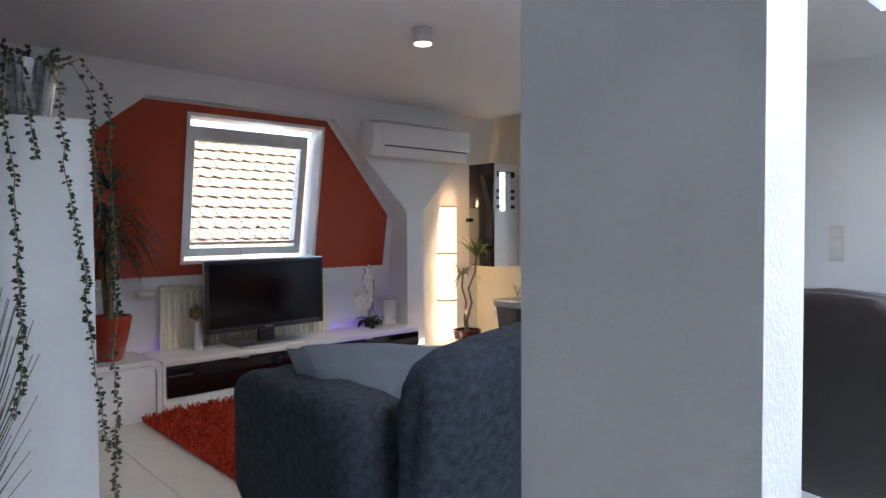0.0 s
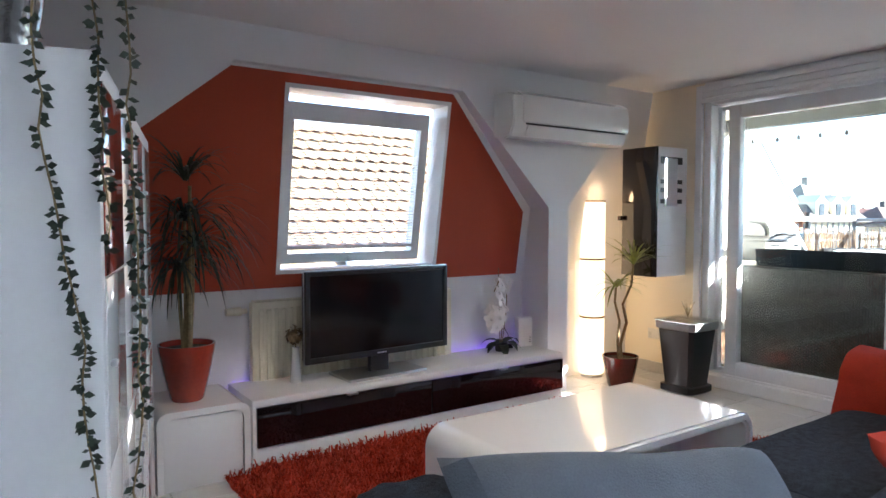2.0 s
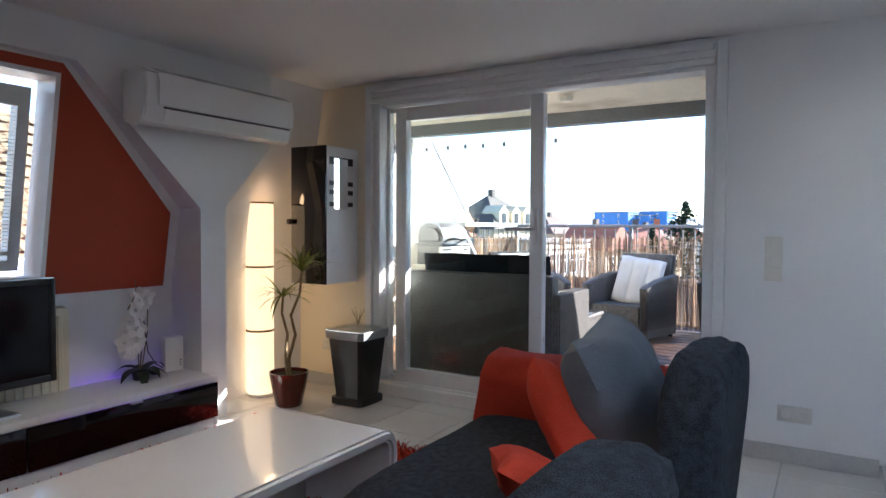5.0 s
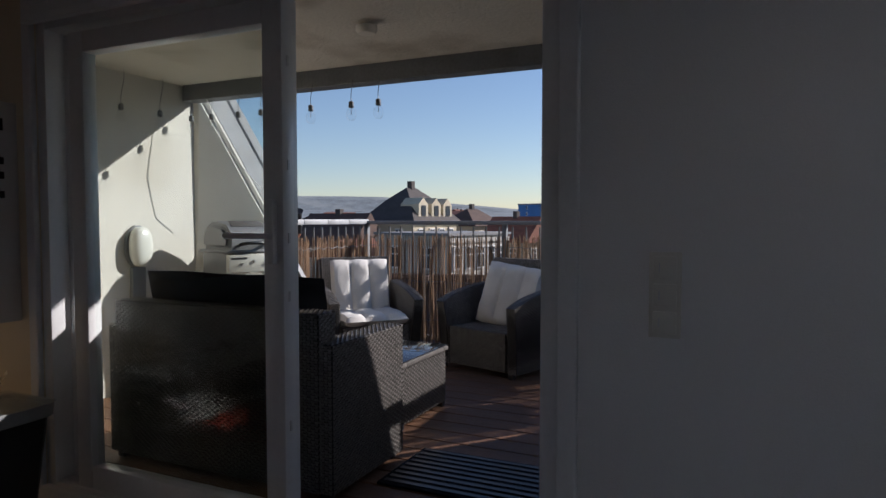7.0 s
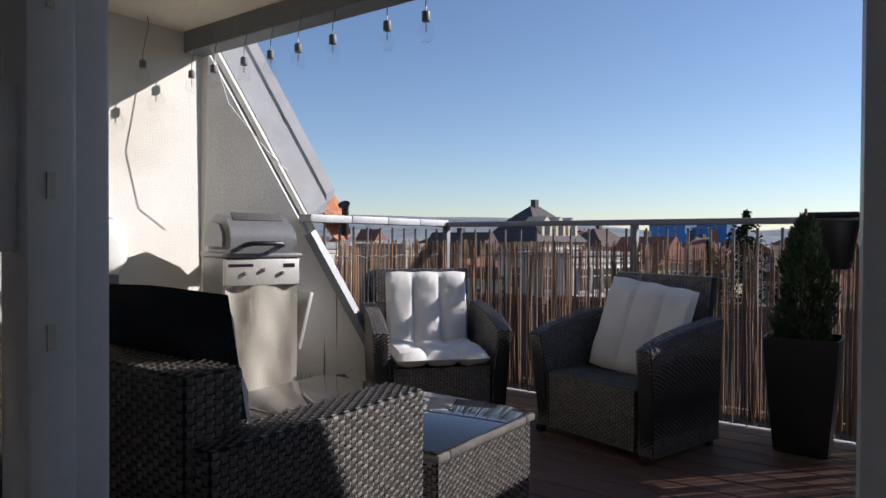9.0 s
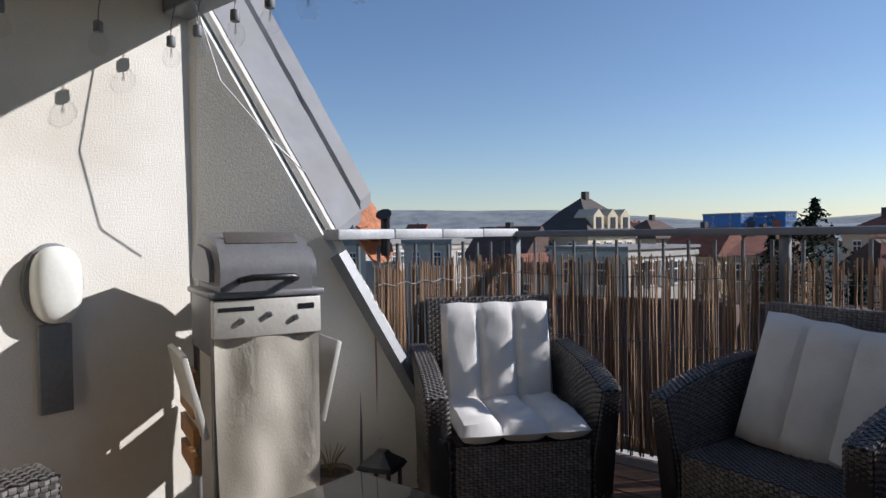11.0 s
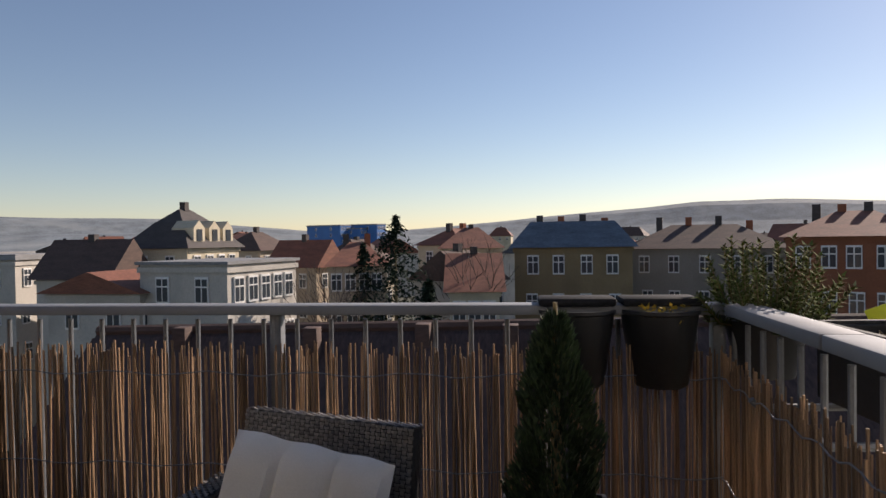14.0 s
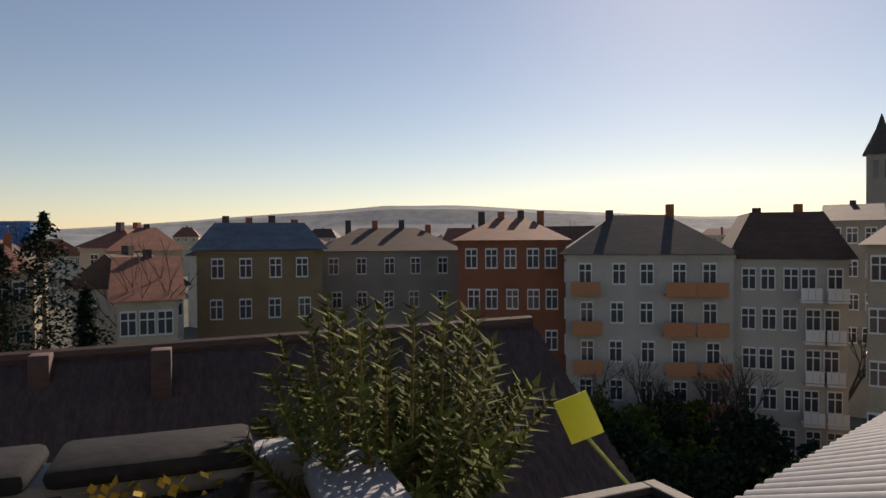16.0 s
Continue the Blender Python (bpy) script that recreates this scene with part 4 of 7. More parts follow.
bmesh.ops.solidify(bm, geom=bm.faces[:], thickness=0.008)
ob = part("throw_blanket", bm, REDC, smooth=True, at=pose(0, 0, FZ))
tagged(ob, "orange-red throw draped over the sofa arm", "blanket")

# ---- shelf unit with trailing plant ----
HX0, HX1, HY0, HY1, HZ = -4.34, -4.0, -2.25, -0.86, 1.49
SHM = pose(HX1, HY0, 0, 0, 0, -13) @ Matrix.Translation((-HX1, -HY0, 0))
sh = thing("shelf_unit", SHM @ pose(0, 0, FZ), "tall white gloss shelf unit with closed doors, some red", "shelf unit")
hz = HZ - FZ
for y in (HY0, HY1 - 0.04):
    boxpart("side_panel", (HX0, y, 0, HX1, y + 0.04, hz), SATINW, sh, 0.002)
for z in (0.0, hz - 0.04):
    boxpart("shelf_board", (HX0, HY0 + 0.04, z, HX1, HY1 - 0.04, z + 0.04), SATINW, sh, 0.002)
boxpart("back_panel", (HX0, HY0 + 0.04, 0.04, HX0 + 0.01, HY1 - 0.04, hz - 0.04), SATINW, sh, 0)
rows_, cols_ = 4, 4
cw, ch = (HY1 - HY0 - 0.08) / cols_, (hz - 0.08) / rows_
for i in range(1, rows_):
    boxpart("shelf_board", (HX0 + 0.01, HY0 + 0.04, 0.04 + i * ch - 0.008, HX1 - 0.004, HY1 - 0.04, 0.04 + i * ch + 0.008), SATINW, sh, 0.001)
for j in range(1, cols_):
    for i in range(rows_):
        y = HY0 + 0.04 + j * cw
        boxpart("divider", (HX0 + 0.01, y - 0.008, 0.04 + i * ch + 0.008, HX1 - 0.004, y + 0.008, 0.04 + (i + 1) * ch - 0.008), SATINW, sh, 0.001)
REDG = mat("red_gloss", (0.24, 0.022, 0.014), 0.12, var=0.03, bump=0, coat=0.4)
for i, j, m_ in [(i, j, REDG if (i, j) in ((3, 0), (0, 3)) else GLOSSW) for i in range(rows_) for j in range(cols_)]:
    d_ = boxpart("door", (HX1 - 0.016, HY0 + 0.042 + j * cw, 0.042 + i * ch, HX1 + 0.002, HY0 + 0.038 + (j + 1) * cw, 0.038 + (i + 1) * ch), m_, sh, 0.002)
    boxpart("handle", (HX1 + 0.002, HY0 + 0.06 + j * cw, 0.05 + (i + 0.5) * ch, HX1 + 0.014, HY0 + 0.09 + j * cw, 0.06 + (i + 0.5) * ch), CHROME, d_, 0.003)

ivy = thing("trailing_plant", pose(-4.16, -2.10, HZ), "trailing plant in a silver bucket on the shelf", "hanging plant")
bm = bmesh.new()
bm_lathe(bm, [(0.075, 0), (0.08, 0.004), (0.105, 0.17), (0.108, 0.175), (0.100, 0.175), (0.095, 0.14), (0.0, 0.14)], 32)
part("bucket", bm, mat("silver_glaze", (0.28, 0.28, 0.29), 0.15, metal=0.9, var=0.15), ivy, smooth=True)
rv = random.Random(8)
ends = ((-0.19, 0.55), (-0.14, 0.70), (-0.07, 0.95), (-0.02, 0.22), (0.07, 1.10), (0.15, 0.42), (0.20, 1.30))
for ex, ln in ends:
    bm = bmesh.new()
    lf = bmesh.new()
    pts = [Vector((ex * 0.25, -0.02, 0.15)), Vector((ex * 0.7, -0.12, 0.19)), Vector((ex, -0.185, 0.08))]
    z = 0.06
    x, y = ex, -0.19
    while z > 0.08 - ln:
        z -= 0.05
        x += rv.uniform(-0.010, 0.010)
        y += rv.uniform(-0.004, 0.003)
        y = min(y, -0.172)
        pts.append(Vector((x, y, z)))
    bm_tube(bm, pts, 0.0018, 5)
    vine = part("vine", bm, STEM, ivy)
    for a, b in zip(pts, pts[1:]):
        for k in range(6):
            c = a.lerp(b, k / 6)
            for s in (-1, 1):
                if rv.random() < 0.25 + 0.25 * math.sin(c.z * 9 + ex * 40):
                    continue
                ang = rv.uniform(0, 6.28)
                u = Vector((math.cos(ang) * s, 0.5 * math.sin(ang), rv.uniform(-0.9, 0.2))).normalized()
                v = u.cross(Vector((rv.uniform(-1, 1), 1, rv.uniform(-1, 1)))).normalized()
                L, W = rv.uniform(0.012, 0.022), rv.uniform(0.005, 0.008)
                vs = [lf.verts.new(c), lf.verts.new(c + u * L * 0.5 + v * W), lf.verts.new(c + u * L), lf.verts.new(c + u * L * 0.5 - v * W)]
                lf.faces.new(vs)
    part("leaves", lf, LEAFD, vine)
bm = bmesh.new()
for i in range(9):
    a = i * 2.4
    top = Vector((0.11 * math.cos(a), 0.07 * math.sin(a), 0.20 + 0.06 * rv.random()))
    for k in range(9):
        c = Vector((0.03 * math.cos(a), 0.03 * math.sin(a), 0.14)).lerp(top, k / 8)
        for s in range(3):
            u = Vector((rv.uniform(-1, 1), rv.uniform(-1, 1), rv.uniform(-0.2, 1))).normalized()
            v = u.cross(Vector((0.3, 1, 0.2))).normalized()
            vs = [bm.verts.new(c), bm.verts.new(c + u * 0.009 + v * 0.006), bm.verts.new(c + u * 0.018), bm.verts.new(c + u * 0.009 - v * 0.006)]
            bm.faces.new(vs)
part("sprigs", bm, LEAFD, ivy)

# dried grass arrangement in front of the shelf
dg = thing("dried_arrangement", pose(-4.40, -2.70, FZ), "floor vase with dried grasses and pale blooms", "dried flowers")
bm = bmesh.new()
bm_lathe(bm, [(0.07, 0), (0.10, 0.02), (0.12, 0.18), (0.09, 0.34), (0.075, 0.38), (0.07, 0.38), (0.0, 0.30)], 28)
part("vase", bm, POTB, dg, smooth=True)
bm = bmesh.new()
rv = random.Random(21)
for i in range(110):
    a, s = rv.uniform(0, 6.28), rv.uniform(0.02, 0.16)
    h = rv.uniform(0.55, 1.0)
    bend = rv.uniform(0.0, 0.15)
    bm_tube(bm, [(0.03 * math.cos(a), 0.03 * math.sin(a), 0.33), (s * 0.4 * math.cos(a), s * 0.4 * math.sin(a), 0.33 + (h - 0.33) * 0.5), (s * math.cos(a) + bend * 0.3, s * math.sin(a), h)], [0.002, 0.0018, 0.0008], 4)
part("grass", bm, mat("dried_stalk", (0.10, 0.07, 0.04), 0.8, var=0.4, rand=0.4, island=True), dg)
for i in range(5):
    a = i * 1.9
    c = Vector((0.10 * math.cos(a), 0.10 * math.sin(a) - 0.03, 0.42 + 0.06 * (i % 3)))
    bm = bmesh.new()
    for k in range(26):
        d = Vector((rv.gauss(0, 1), rv.gauss(0, 1), rv.gauss(0.4, 1))).normalized()
        v = d.cross(Vector((0.2, 0.4, 1))).normalized() * 0.016
        w = d.cross(v).normalized() * 0.012
        p = c + d * 0.035
        bm.faces.new([bm.verts.new(q) for q in (c, p + v, p + d * 0.012, p - v + w * 0.2)])
    part("bloom", bm, PETAL if i % 2 else DRY, dg, "pale artificial bloom" if i % 2 else "")

# ceiling spot, dining chair, skylight
spot = thing("ceiling_spot", pose(-2.36, -1.94, CZ), "round brushed metal ceiling spot, lit", "ceiling light")
bm = bmesh.new()
bm_lathe(bm, [(0.055, 0.0), (0.055, -0.075), (0.045, -0.078), (0.045, -0.06), (0.0, -0.06)], 30)
part("housing", bm, CHROME, spot, smooth=True)
bm = bmesh.new()
bm_lathe(bm, [(0.043, -0.066), (0.036, -0.072), (0.0, -0.073)], 24)
part("diffuser", bm, mat("warm_diffuser", (0.9, 0.85, 0.7), 0.4, var=0, bump=0, emit=((1.0, 0.72, 0.35), 4.0)), spot, "warm glowing diffuser", smooth=True)
sd = bpy.data.lights.new("ceiling_spot_light", "SPOT")
sd.energy, sd.color, sd.spot_size, sd.shadow_soft_size = 4.0, (1.0, 0.78, 0.5), radians(110), 0.04
so = new("ceiling_spot_light", sd)
so.matrix_world = look((-2.36, -1.94, CZ - 0.09), (-2.36, -1.94, 0))

chair = thing("dining_chair", pose(-2.46, -4.03, FZ, 0, 0, 75), "dark brown leather dining chair with armrests", "chair")
soft("seat", (-0.25, -0.25, 0.38, 0.25, 0.25, 0.50), LEATHER, chair, p=6, puff=0.02)
soft("backrest", (-0.25, -0.05, -0.05, 0.25, 0.05, 0.50), LEATHER, chair, p=5, puff=0.03, m=Matrix.Translation((0, 0.24, 0.46)) @ Euler((radians(-9), 0, 0)).to_matrix().to_4x4())
for x in (-0.27, 0.27):
    bm = bmesh.new()
    bm_tube(bm, [(x, -0.22, 0.0), (x, -0.22, 0.60), (x, -0.18, 0.645), (x, 0.25, 0.66)], 0.017, 10)
    part("armrest", bm, BLACKP, chair, smooth=True)
    bm = bmesh.new()
    bm_tube(bm, [(x * 0.9, 0.22, 0.0), (x * 0.9, 0.22, 0.45)], 0.017, 10)
    part("leg", bm, BLACKP, chair, smooth=True)

# ---- terrace things ----
def merged(verts, faces, name, material, parent=None, kind="stuff"):
    me = bpy.data.meshes.new(name)
    me.from_pydata(verts, [], faces)
    me.materials.append(material)
    ob = new(name, me)
    if parent is not None:
        ob.parent = parent
    return tagged(ob, kind=kind)


# zinc flashing along the roof cut and the tiled roof beyond
dv = (B0 - T0)
acr = Vector((0.86, 0.12, 0.48)).normalized()
for nm, a0, a1, up, reach, mt, lb in (("zinc_edge", 0.0, 0.018, 0.05, 1.02, PLASTER, "white edge strip of the roof cut"), ("zinc_flashing", 0.018, 0.19, 0.06, 0.53, ZINC, "dented zinc flashing along the roof cut"),
                               ("zinc_upstand", 0.19, 0.27, 0.10, 0.53, ZINC, "raised zinc strip beside the roof tiles")):
    bm = bmesh.new()
    n = 14
    rows_z = []
    for i in range(n + 1):
        c = (T0 - dv * 0.06) + dv * reach * i / n
        w = noise.noise(Vector((i * 0.7, a0 * 9, 1.0))) * 0.006
        rows_z.append([bm.verts.new(c + acr * a0 + Vector((0.03 + w, 0, up))), bm.verts.new(c + acr * a1 + Vector((0.03 - w, 0, up))),
                       bm.verts.new(c + acr * a1 + Vector((0.03, 0, up - 0.05))), bm.verts.new(c + acr * a0 + Vector((0.03, 0, up - 0.05)))])
    for r0, r1 in zip(rows_z, rows_z[1:]):
        for k in range(4):
            bm.faces.new((r0[k], r0[(k + 1) % 4], r1[(k + 1) % 4], r1[k]))
    bm.faces.new(rows_z[0][::-1])
    bm.faces.new(rows_z[-1])
    structure(nm, bm, mt, lb, "flashing")
bm = bmesh.new()
lo_, hi_ = T0 + dv * 0.50, T0 + dv * 1.0
bm_tube(bm, [lo_ + Vector((-0.02, -0.03, 0.03)), hi_ + Vector((-0.02, -0.03, 0.03))], 0.035, 4)
structure("diagonal_rail", bm, ZINCD, "dark grey angle rail down the roof cut", "rail")
ROOFT = mat("clay_tile", (0.42, 0.17, 0.085), 0.85, var=0.3, scale=6, bump=0.4, bscale=40, rand=0.25)
roof = thing("tiled_roof", pose(0, 0, 0), "small orange clay-tiled roof beside the terrace", "roof", kind="structure")
bm = bmesh.new()
tl = [(-0.07, 0), (-0.07, -0.13), (-0.05, -0.165), (0, -0.18), (0.05, -0.165), (0.07, -0.13), (0.07, 0)]
bm_prism(bm, tl, 0, 0.014, "z")
tile_me = mesh_of("roof_tile", bm, ROOFT)
sl_dir = dv.normalized()
e_y = acr
nrm = e_y.cross(sl_dir).normalized()
if nrm.x < 0:
    nrm = -nrm
for i in range(3):
    for j in range(1):
        c = T0 + dv * (0.40 + 0.04 * i) + acr * (0.215 + 0.145 * j + (0.03 if i % 2 else 0)) + Vector((0.03, 0, 0.0))
        m3 = Matrix((e_y, -sl_dir, nrm)).transposed().to_4x4()
        tobj = new("roof_tile", tile_me)
        tobj.parent = roof
        tobj.matrix_basis = Matrix.Translation(c + nrm * 0.01) @ m3 @ pose(0, 0, 0, 6, 0, 0)
bm = bmesh.new()
q2 = [T0 + dv * 0.38 + acr * 0.25, T0 + dv * 0.52 + acr * 0.25, T0 + dv * 0.52 + acr * 0.30, T0 + dv * 0.38 + acr * 0.27]
a = [bm.verts.new(p + Vector((0.04, 0, 0.03))) for p in q2]
b = [bm.verts.new(p + Vector((-0.05, 0, -0.03))) for p in q2]
bm.faces.new(a)
bm.faces.new(b[::-1])
for i in range(4):
    bm.faces.new((a[i], b[i], b[(i + 1) % 4], a[(i + 1) % 4]))
part("underlay", bm, ROOFT, roof)

# railing
rail = thing("railing", pose(0, 0, 0), "grey steel railing with flat zinc top rails", "railing", kind="structure")
RF, RLY, RRY, RT = 3.29, -0.236, -3.0, 1.22


def bar(name, d, material=ZINC, bev=0.006, label=""):
    return boxpart(name, d, material, rail, bev, label)


bar("front_rail", (RF - 0.045, RRY - 0.05, RT - 0.032, RF + 0.045, RLY + 0.05, RT))
for k in range(4):
    x0 = 2.02 + k * 0.315
    bar("left_rail", (x0, RLY - 0.045, RT - 0.03 + 0.001 * (k % 2), x0 + 0.312, RLY + 0.05, RT + 0.012 + 0.001 * (k % 2)), ZINCL)
for k in range(3):
    x0 = 3.24 - (k + 1) * 0.62
    bar("right_rail", (x0, RRY - 0.055, RT - 0.03, x0 + 0.612, RRY + 0.04, RT + 0.004))
for y in (-0.25, -1.566, -2.96):
    bar("post", (RF - 0.02, y - 0.02, DZ - 0.03, RF + 0.025, y + 0.02, RT - 0.03), ZINCD)
for x in (2.28, 2.0):
    bar("post", (x - 0.02, RRY - 0.02, DZ - 0.03, x + 0.02, RRY + 0.02, RT - 0.03), ZINCD)
bm = bmesh.new()
bm_tube(bm, [(0, 0, 0), (0, 0, RT - DZ - 0.05)], 0.008, 8)
bal = mesh_of("baluster", bm, ZINCD)
spots = [(RF, -0.25 - 0.115 * i) for i in range(1, 24)] + [(2.15 + 0.115 * i, RLY) for i in range(10)] + [(2.1 + 0.115 * i, RRY) for i in range(11)]
for x, y in spots:
    bo = new("baluster", bal)
    bo.parent = rail
    bo.location = (x + 0.012, y, DZ)
bar("bottom_rail", (RF - 0.012, RRY, DZ + 0.05, RF + 0.02, RLY, DZ + 0.08), ZINC)
bm = bmesh.new()
bm_tube(bm, [(2.3, RLY - 0.02, RT - 0.1), (2.3, RLY - 0.02, RT + 0.05), (2.28, RLY - 0.03, RT + 0.075)], [0.02, 0.02, 0.035], 10)
part("knob", bm, BLACKP, rail, "black clamp on the rail", smooth=True)


def reed(name, p0, p1, top, seed, label):
    th = thing(name, pose(0, 0, 0), label, "reed fence")
    r = random.Random(seed)
    p0, p1 = Vector(p0), Vector(p1)
    L = (p1 - p0).length
    d = (p1 - p0) / L
    nrm_ = Vector((-d.y, d.x, 0))
    verts, faces = [], []
    s = 0.0
    while s < L:
        rad_ = r.uniform(0.0022, 0.0050)
        c = p0 + d * s + nrm_ * r.uniform(-0.006, 0.006)
        t = p0 + d * (s + r.uniform(-0.022, 0.022)) + nrm_ * r.uniform(-0.008, 0.008)
        z0, z1 = DZ + r.uniform(0.005, 0.05), top + r.uniform(-0.035, 0.022)
        k = len(verts)
        for q, z, f in ((c, z0, 1.0), (t, z1, 0.75)):
            for a in range(5):
                verts.append((q.x + math.cos(a * 1.2566) * rad_ * f, q.y + math.sin(a * 1.2566) * rad_ * f, z))
        for a in range(5):
            faces.append((k + a, k + (a + 1) % 5, k + 5 + (a + 1) % 5, k + 5 + a))
        faces.append((k + 9, k + 8, k + 7, k + 6, k + 5))
        s += r.uniform(0.0045, 0.0095)
    merged(verts, faces, "stalk", REED, th)
    for z in (0.22, 0.55, 0.85):
        bm = bmesh.new()
        n = 30
        bm_tube(bm, [tuple(p0 + d * (L * i / n) - nrm_ * 0.008 + Vector((0, 0, DZ + z + 0.008 * math.sin(i * 1.7)))) for i in range(n + 1)], 0.0022, 5)
        part("wire", bm, ZINCD, th)
    return th


reed("reed_fence", (RF - 0.045, RLY - 0.03, 0), (RF - 0.045, RRY + 0.03, 0), 1.085, 1, "sunlit brown reed screen tied to the front railing")
reed("reed_fence", (2.22, RLY - 0.045, 0), (RF - 0.05, RLY - 0.045, 0), 1.085, 2, "orange-brown reed screen on the side railing")
reed("reed_fence", (RF - 0.06, RRY + 0.04, 0), (2.05, RRY + 0.04, 0), 1.06, 3, "dark reed screen on the shaded side railing")

# woven furniture
def weave(bm_v, faces, org, u, v, nu, nv, nrm_, amp=0.006):
    """A panel of flat strands that pass over and under one another."""
    for i in range(nu):
        for j in range(nv):
            lift = amp if (i + j) % 2 else amp * 0.35
            c = org + u * ((i + 0.5) / nu) + v * ((j + 0.5) / nv)
            du, dv_ = u / nu * 0.46, v / nv * 0.46
            k = len(bm_v)
            if (i + j) % 2:
                prof_ = ((-1, 0.2), (0, 1.0), (1, 0.2))
                for s, h in prof_:
                    for e in (-0.8, 0.8):
                        bm_v.append(tuple(c + du * s * 1.15 + dv_ * e + nrm_ * (lift * h)))
            else:
                prof_ = ((-1, 0.2), (0, 1.0), (1, 0.2))
                for s, h in prof_:
                    for e in (-0.8, 0.8):
                        bm_v.append(tuple(c + dv_ * s * 1.15 - du * e + nrm_ * (lift * h)))
            faces.append((k, k + 1, k + 3, k + 2))
            faces.append((k + 2, k + 3, k + 5, k + 4))


def woven_box(name, dims, parent, cell=0.011, faces_on="xXyYZ", taper=0.0, m=None):
    x0, y0, z0, x1, y1, z1 = dims
    bm = bmesh.new()
    bm_box(bm, x0, y0, z0, x1, y1, z1, bev=0.012)
    core = part(name, bm, RATTANB, parent, smooth=True)
    V, Fc = [], []
    def pane_(o_, u, v, n):
        weave(V, Fc, Vector(o_), Vector(u), Vector(v), max(2, round(Vector(u).length / (cell * 1.6))), max(2, round(Vector(v).length / cell)), Vector(n))
    e = 0.0015
    if "x" in faces_on:
        pane_((x0 - e, y0, z0), (0, y1 - y0, 0), (0, 0, z1 - z0), (-1, 0, 0))
    if "X" in faces_on:
        pane_((x1 + e, y0, z0), (0, y1 - y0, 0), (0, 0, z1 - z0), (1, 0, 0))
    if "y" in faces_on:
        pane_((x0, y0 - e, z0), (x1 - x0, 0, 0), (0, 0, z1 - z0), (0, -1, 0))
    if "Y" in faces_on:
        pane_((x0, y1 + e, z0), (x1 - x0, 0, 0), (0, 0, z1 - z0), (0, 1, 0))
    if "Z" in faces_on:
        pane_((x0, y0, z1 + e), (x1 - x0, 0, 0), (0, y1 - y0, 0), (0, 0, 1))
    merged(V, Fc, "weave", RATTAN, core)
    if m is not None:
        core.matrix_basis = m
    return core


def channel_cushion(name, w, h, t, parent, m, channels=3, material=CANVAS, seed=0):
    """A pad stitched into upright channels."""
    bm = bmesh.new()
    nu, nv = channels * 8, 16
    rows = {}
    for side in (1, -1):
        for i in range(nu + 1):
            for j in range(nv + 1):
                u, v = i / nu, 2 * j / nv - 1
                edge = i in (0, nu) or j in (0, nv)
                if edge and (0, i, j) in rows:
                    rows[side, i, j] = rows[0, i, j]
                    continue
                ch_ = abs(math.sin(math.pi * u * channels)) ** 0.3
                th_c = (0.42 + 0.58 * ch_) * max(0.0, 1 - v ** 6) ** 0.5
                cre = 1 + 0.22 * noise.noise(Vector((u * 7 + seed, v * 4, side * 2.0)))
                if edge:
                    th_c = 0
                vert = bm.verts.new(((u - 0.5) * w, side * t / 2 * th_c * cre, v * h / 2 + 0.006 * math.sin(u * channels * math.pi) ** 2 * (1 if v > 0 else -1)))
                rows[side, i, j] = vert
                if edge:
                    rows[0, i, j] = vert
        for i in range(nu):
            for j in range(nv):
                q = [rows[side, i, j], rows[side, i + 1, j], rows[side, i + 1, j + 1], rows[side, i, j + 1]]
                bm.faces.new(q if side < 0 else q[::-1])
    return part(name, bm, material, parent, smooth=True, at=m)


def rattan_armchair(m, label, back_label):
    """Local: faces -y, x across; stands on z = 0."""
    th = thing("rattan_armchair", m, label, "armchair", "rattan seats on the terrace")
    woven_box("seat_box", (-0.27, -0.29, 0.04, 0.27, 0.22, 0.325), th, faces_on="xXyZ")
    woven_box("backrest", (-0.30, -0.03, 0.0, 0.30, 0.03, 0.56), th, faces_on="yYZ", m=pose(0, 0.24, 0.28, -9, 0, 0))
    for s in (-1, 1):
        arm = woven_box("armrest", (s * 0.325 - 0.04, -0.33, 0.03, s * 0.325 + 0.04, 0.26, 0.55), th, faces_on="xXyYZ")
        for ob in (arm, *arm.children):
            for v in ob.data.vertices:
                k, f = max(0.0, (v.co.z - 0.25) / 0.3), (0.26 - v.co.y) / 0.59
                v.co.z += k * (0.08 - 0.06 * f - 0.05 * f ** 4)
                v.co.x += s * 0.02 * k
                v.co.y += 0.05 * (1 - k) * f
    for x in (-0.33, 0.33):
        for y in (-0.29, 0.22):
            boxpart("leg", (x - 0.02, y - 0.02, 0.0, x + 0.02, y + 0.02, 0.035), BLACKP, th, 0.003)
    channel_cushion("seat_cushion", 0.52, 0.50, 0.10, th, pose(0, -0.09, 0.375, 90, 0, 0), seed=2)
    channel_cushion("back_cushion", 0.50, 0.50, 0.10, th, pose(0, 0.145, 0.575, -11, 0, 0), seed=4)
    th.scale = (0.93, 0.93, 0.93)
    return th


def face_to(x, y, nx, ny):
    return pose(x, y, DZ, 0, 0, math.degrees(math.atan2(ny, nx)) + 90)


rattan_armchair(face_to(2.50, -0.72, -0.66, -0.75), "dark rattan armchair with cream channelled cushions in the sun", "")
c2 = rattan_armchair(face_to(2.73, -1.73, -0.95, 0.30), "dark rattan armchair with a tilted cream back cushion", "")
for o_ in list(c2.children):
    if o_.name.startswith("seat_cushion"):
        bpy.data.objects.remove(o_)
    elif o_.name.startswith("back_cushion"):
        o_.matrix_basis = pose(0.02, 0.10, 0.555, -18, 7, 6)

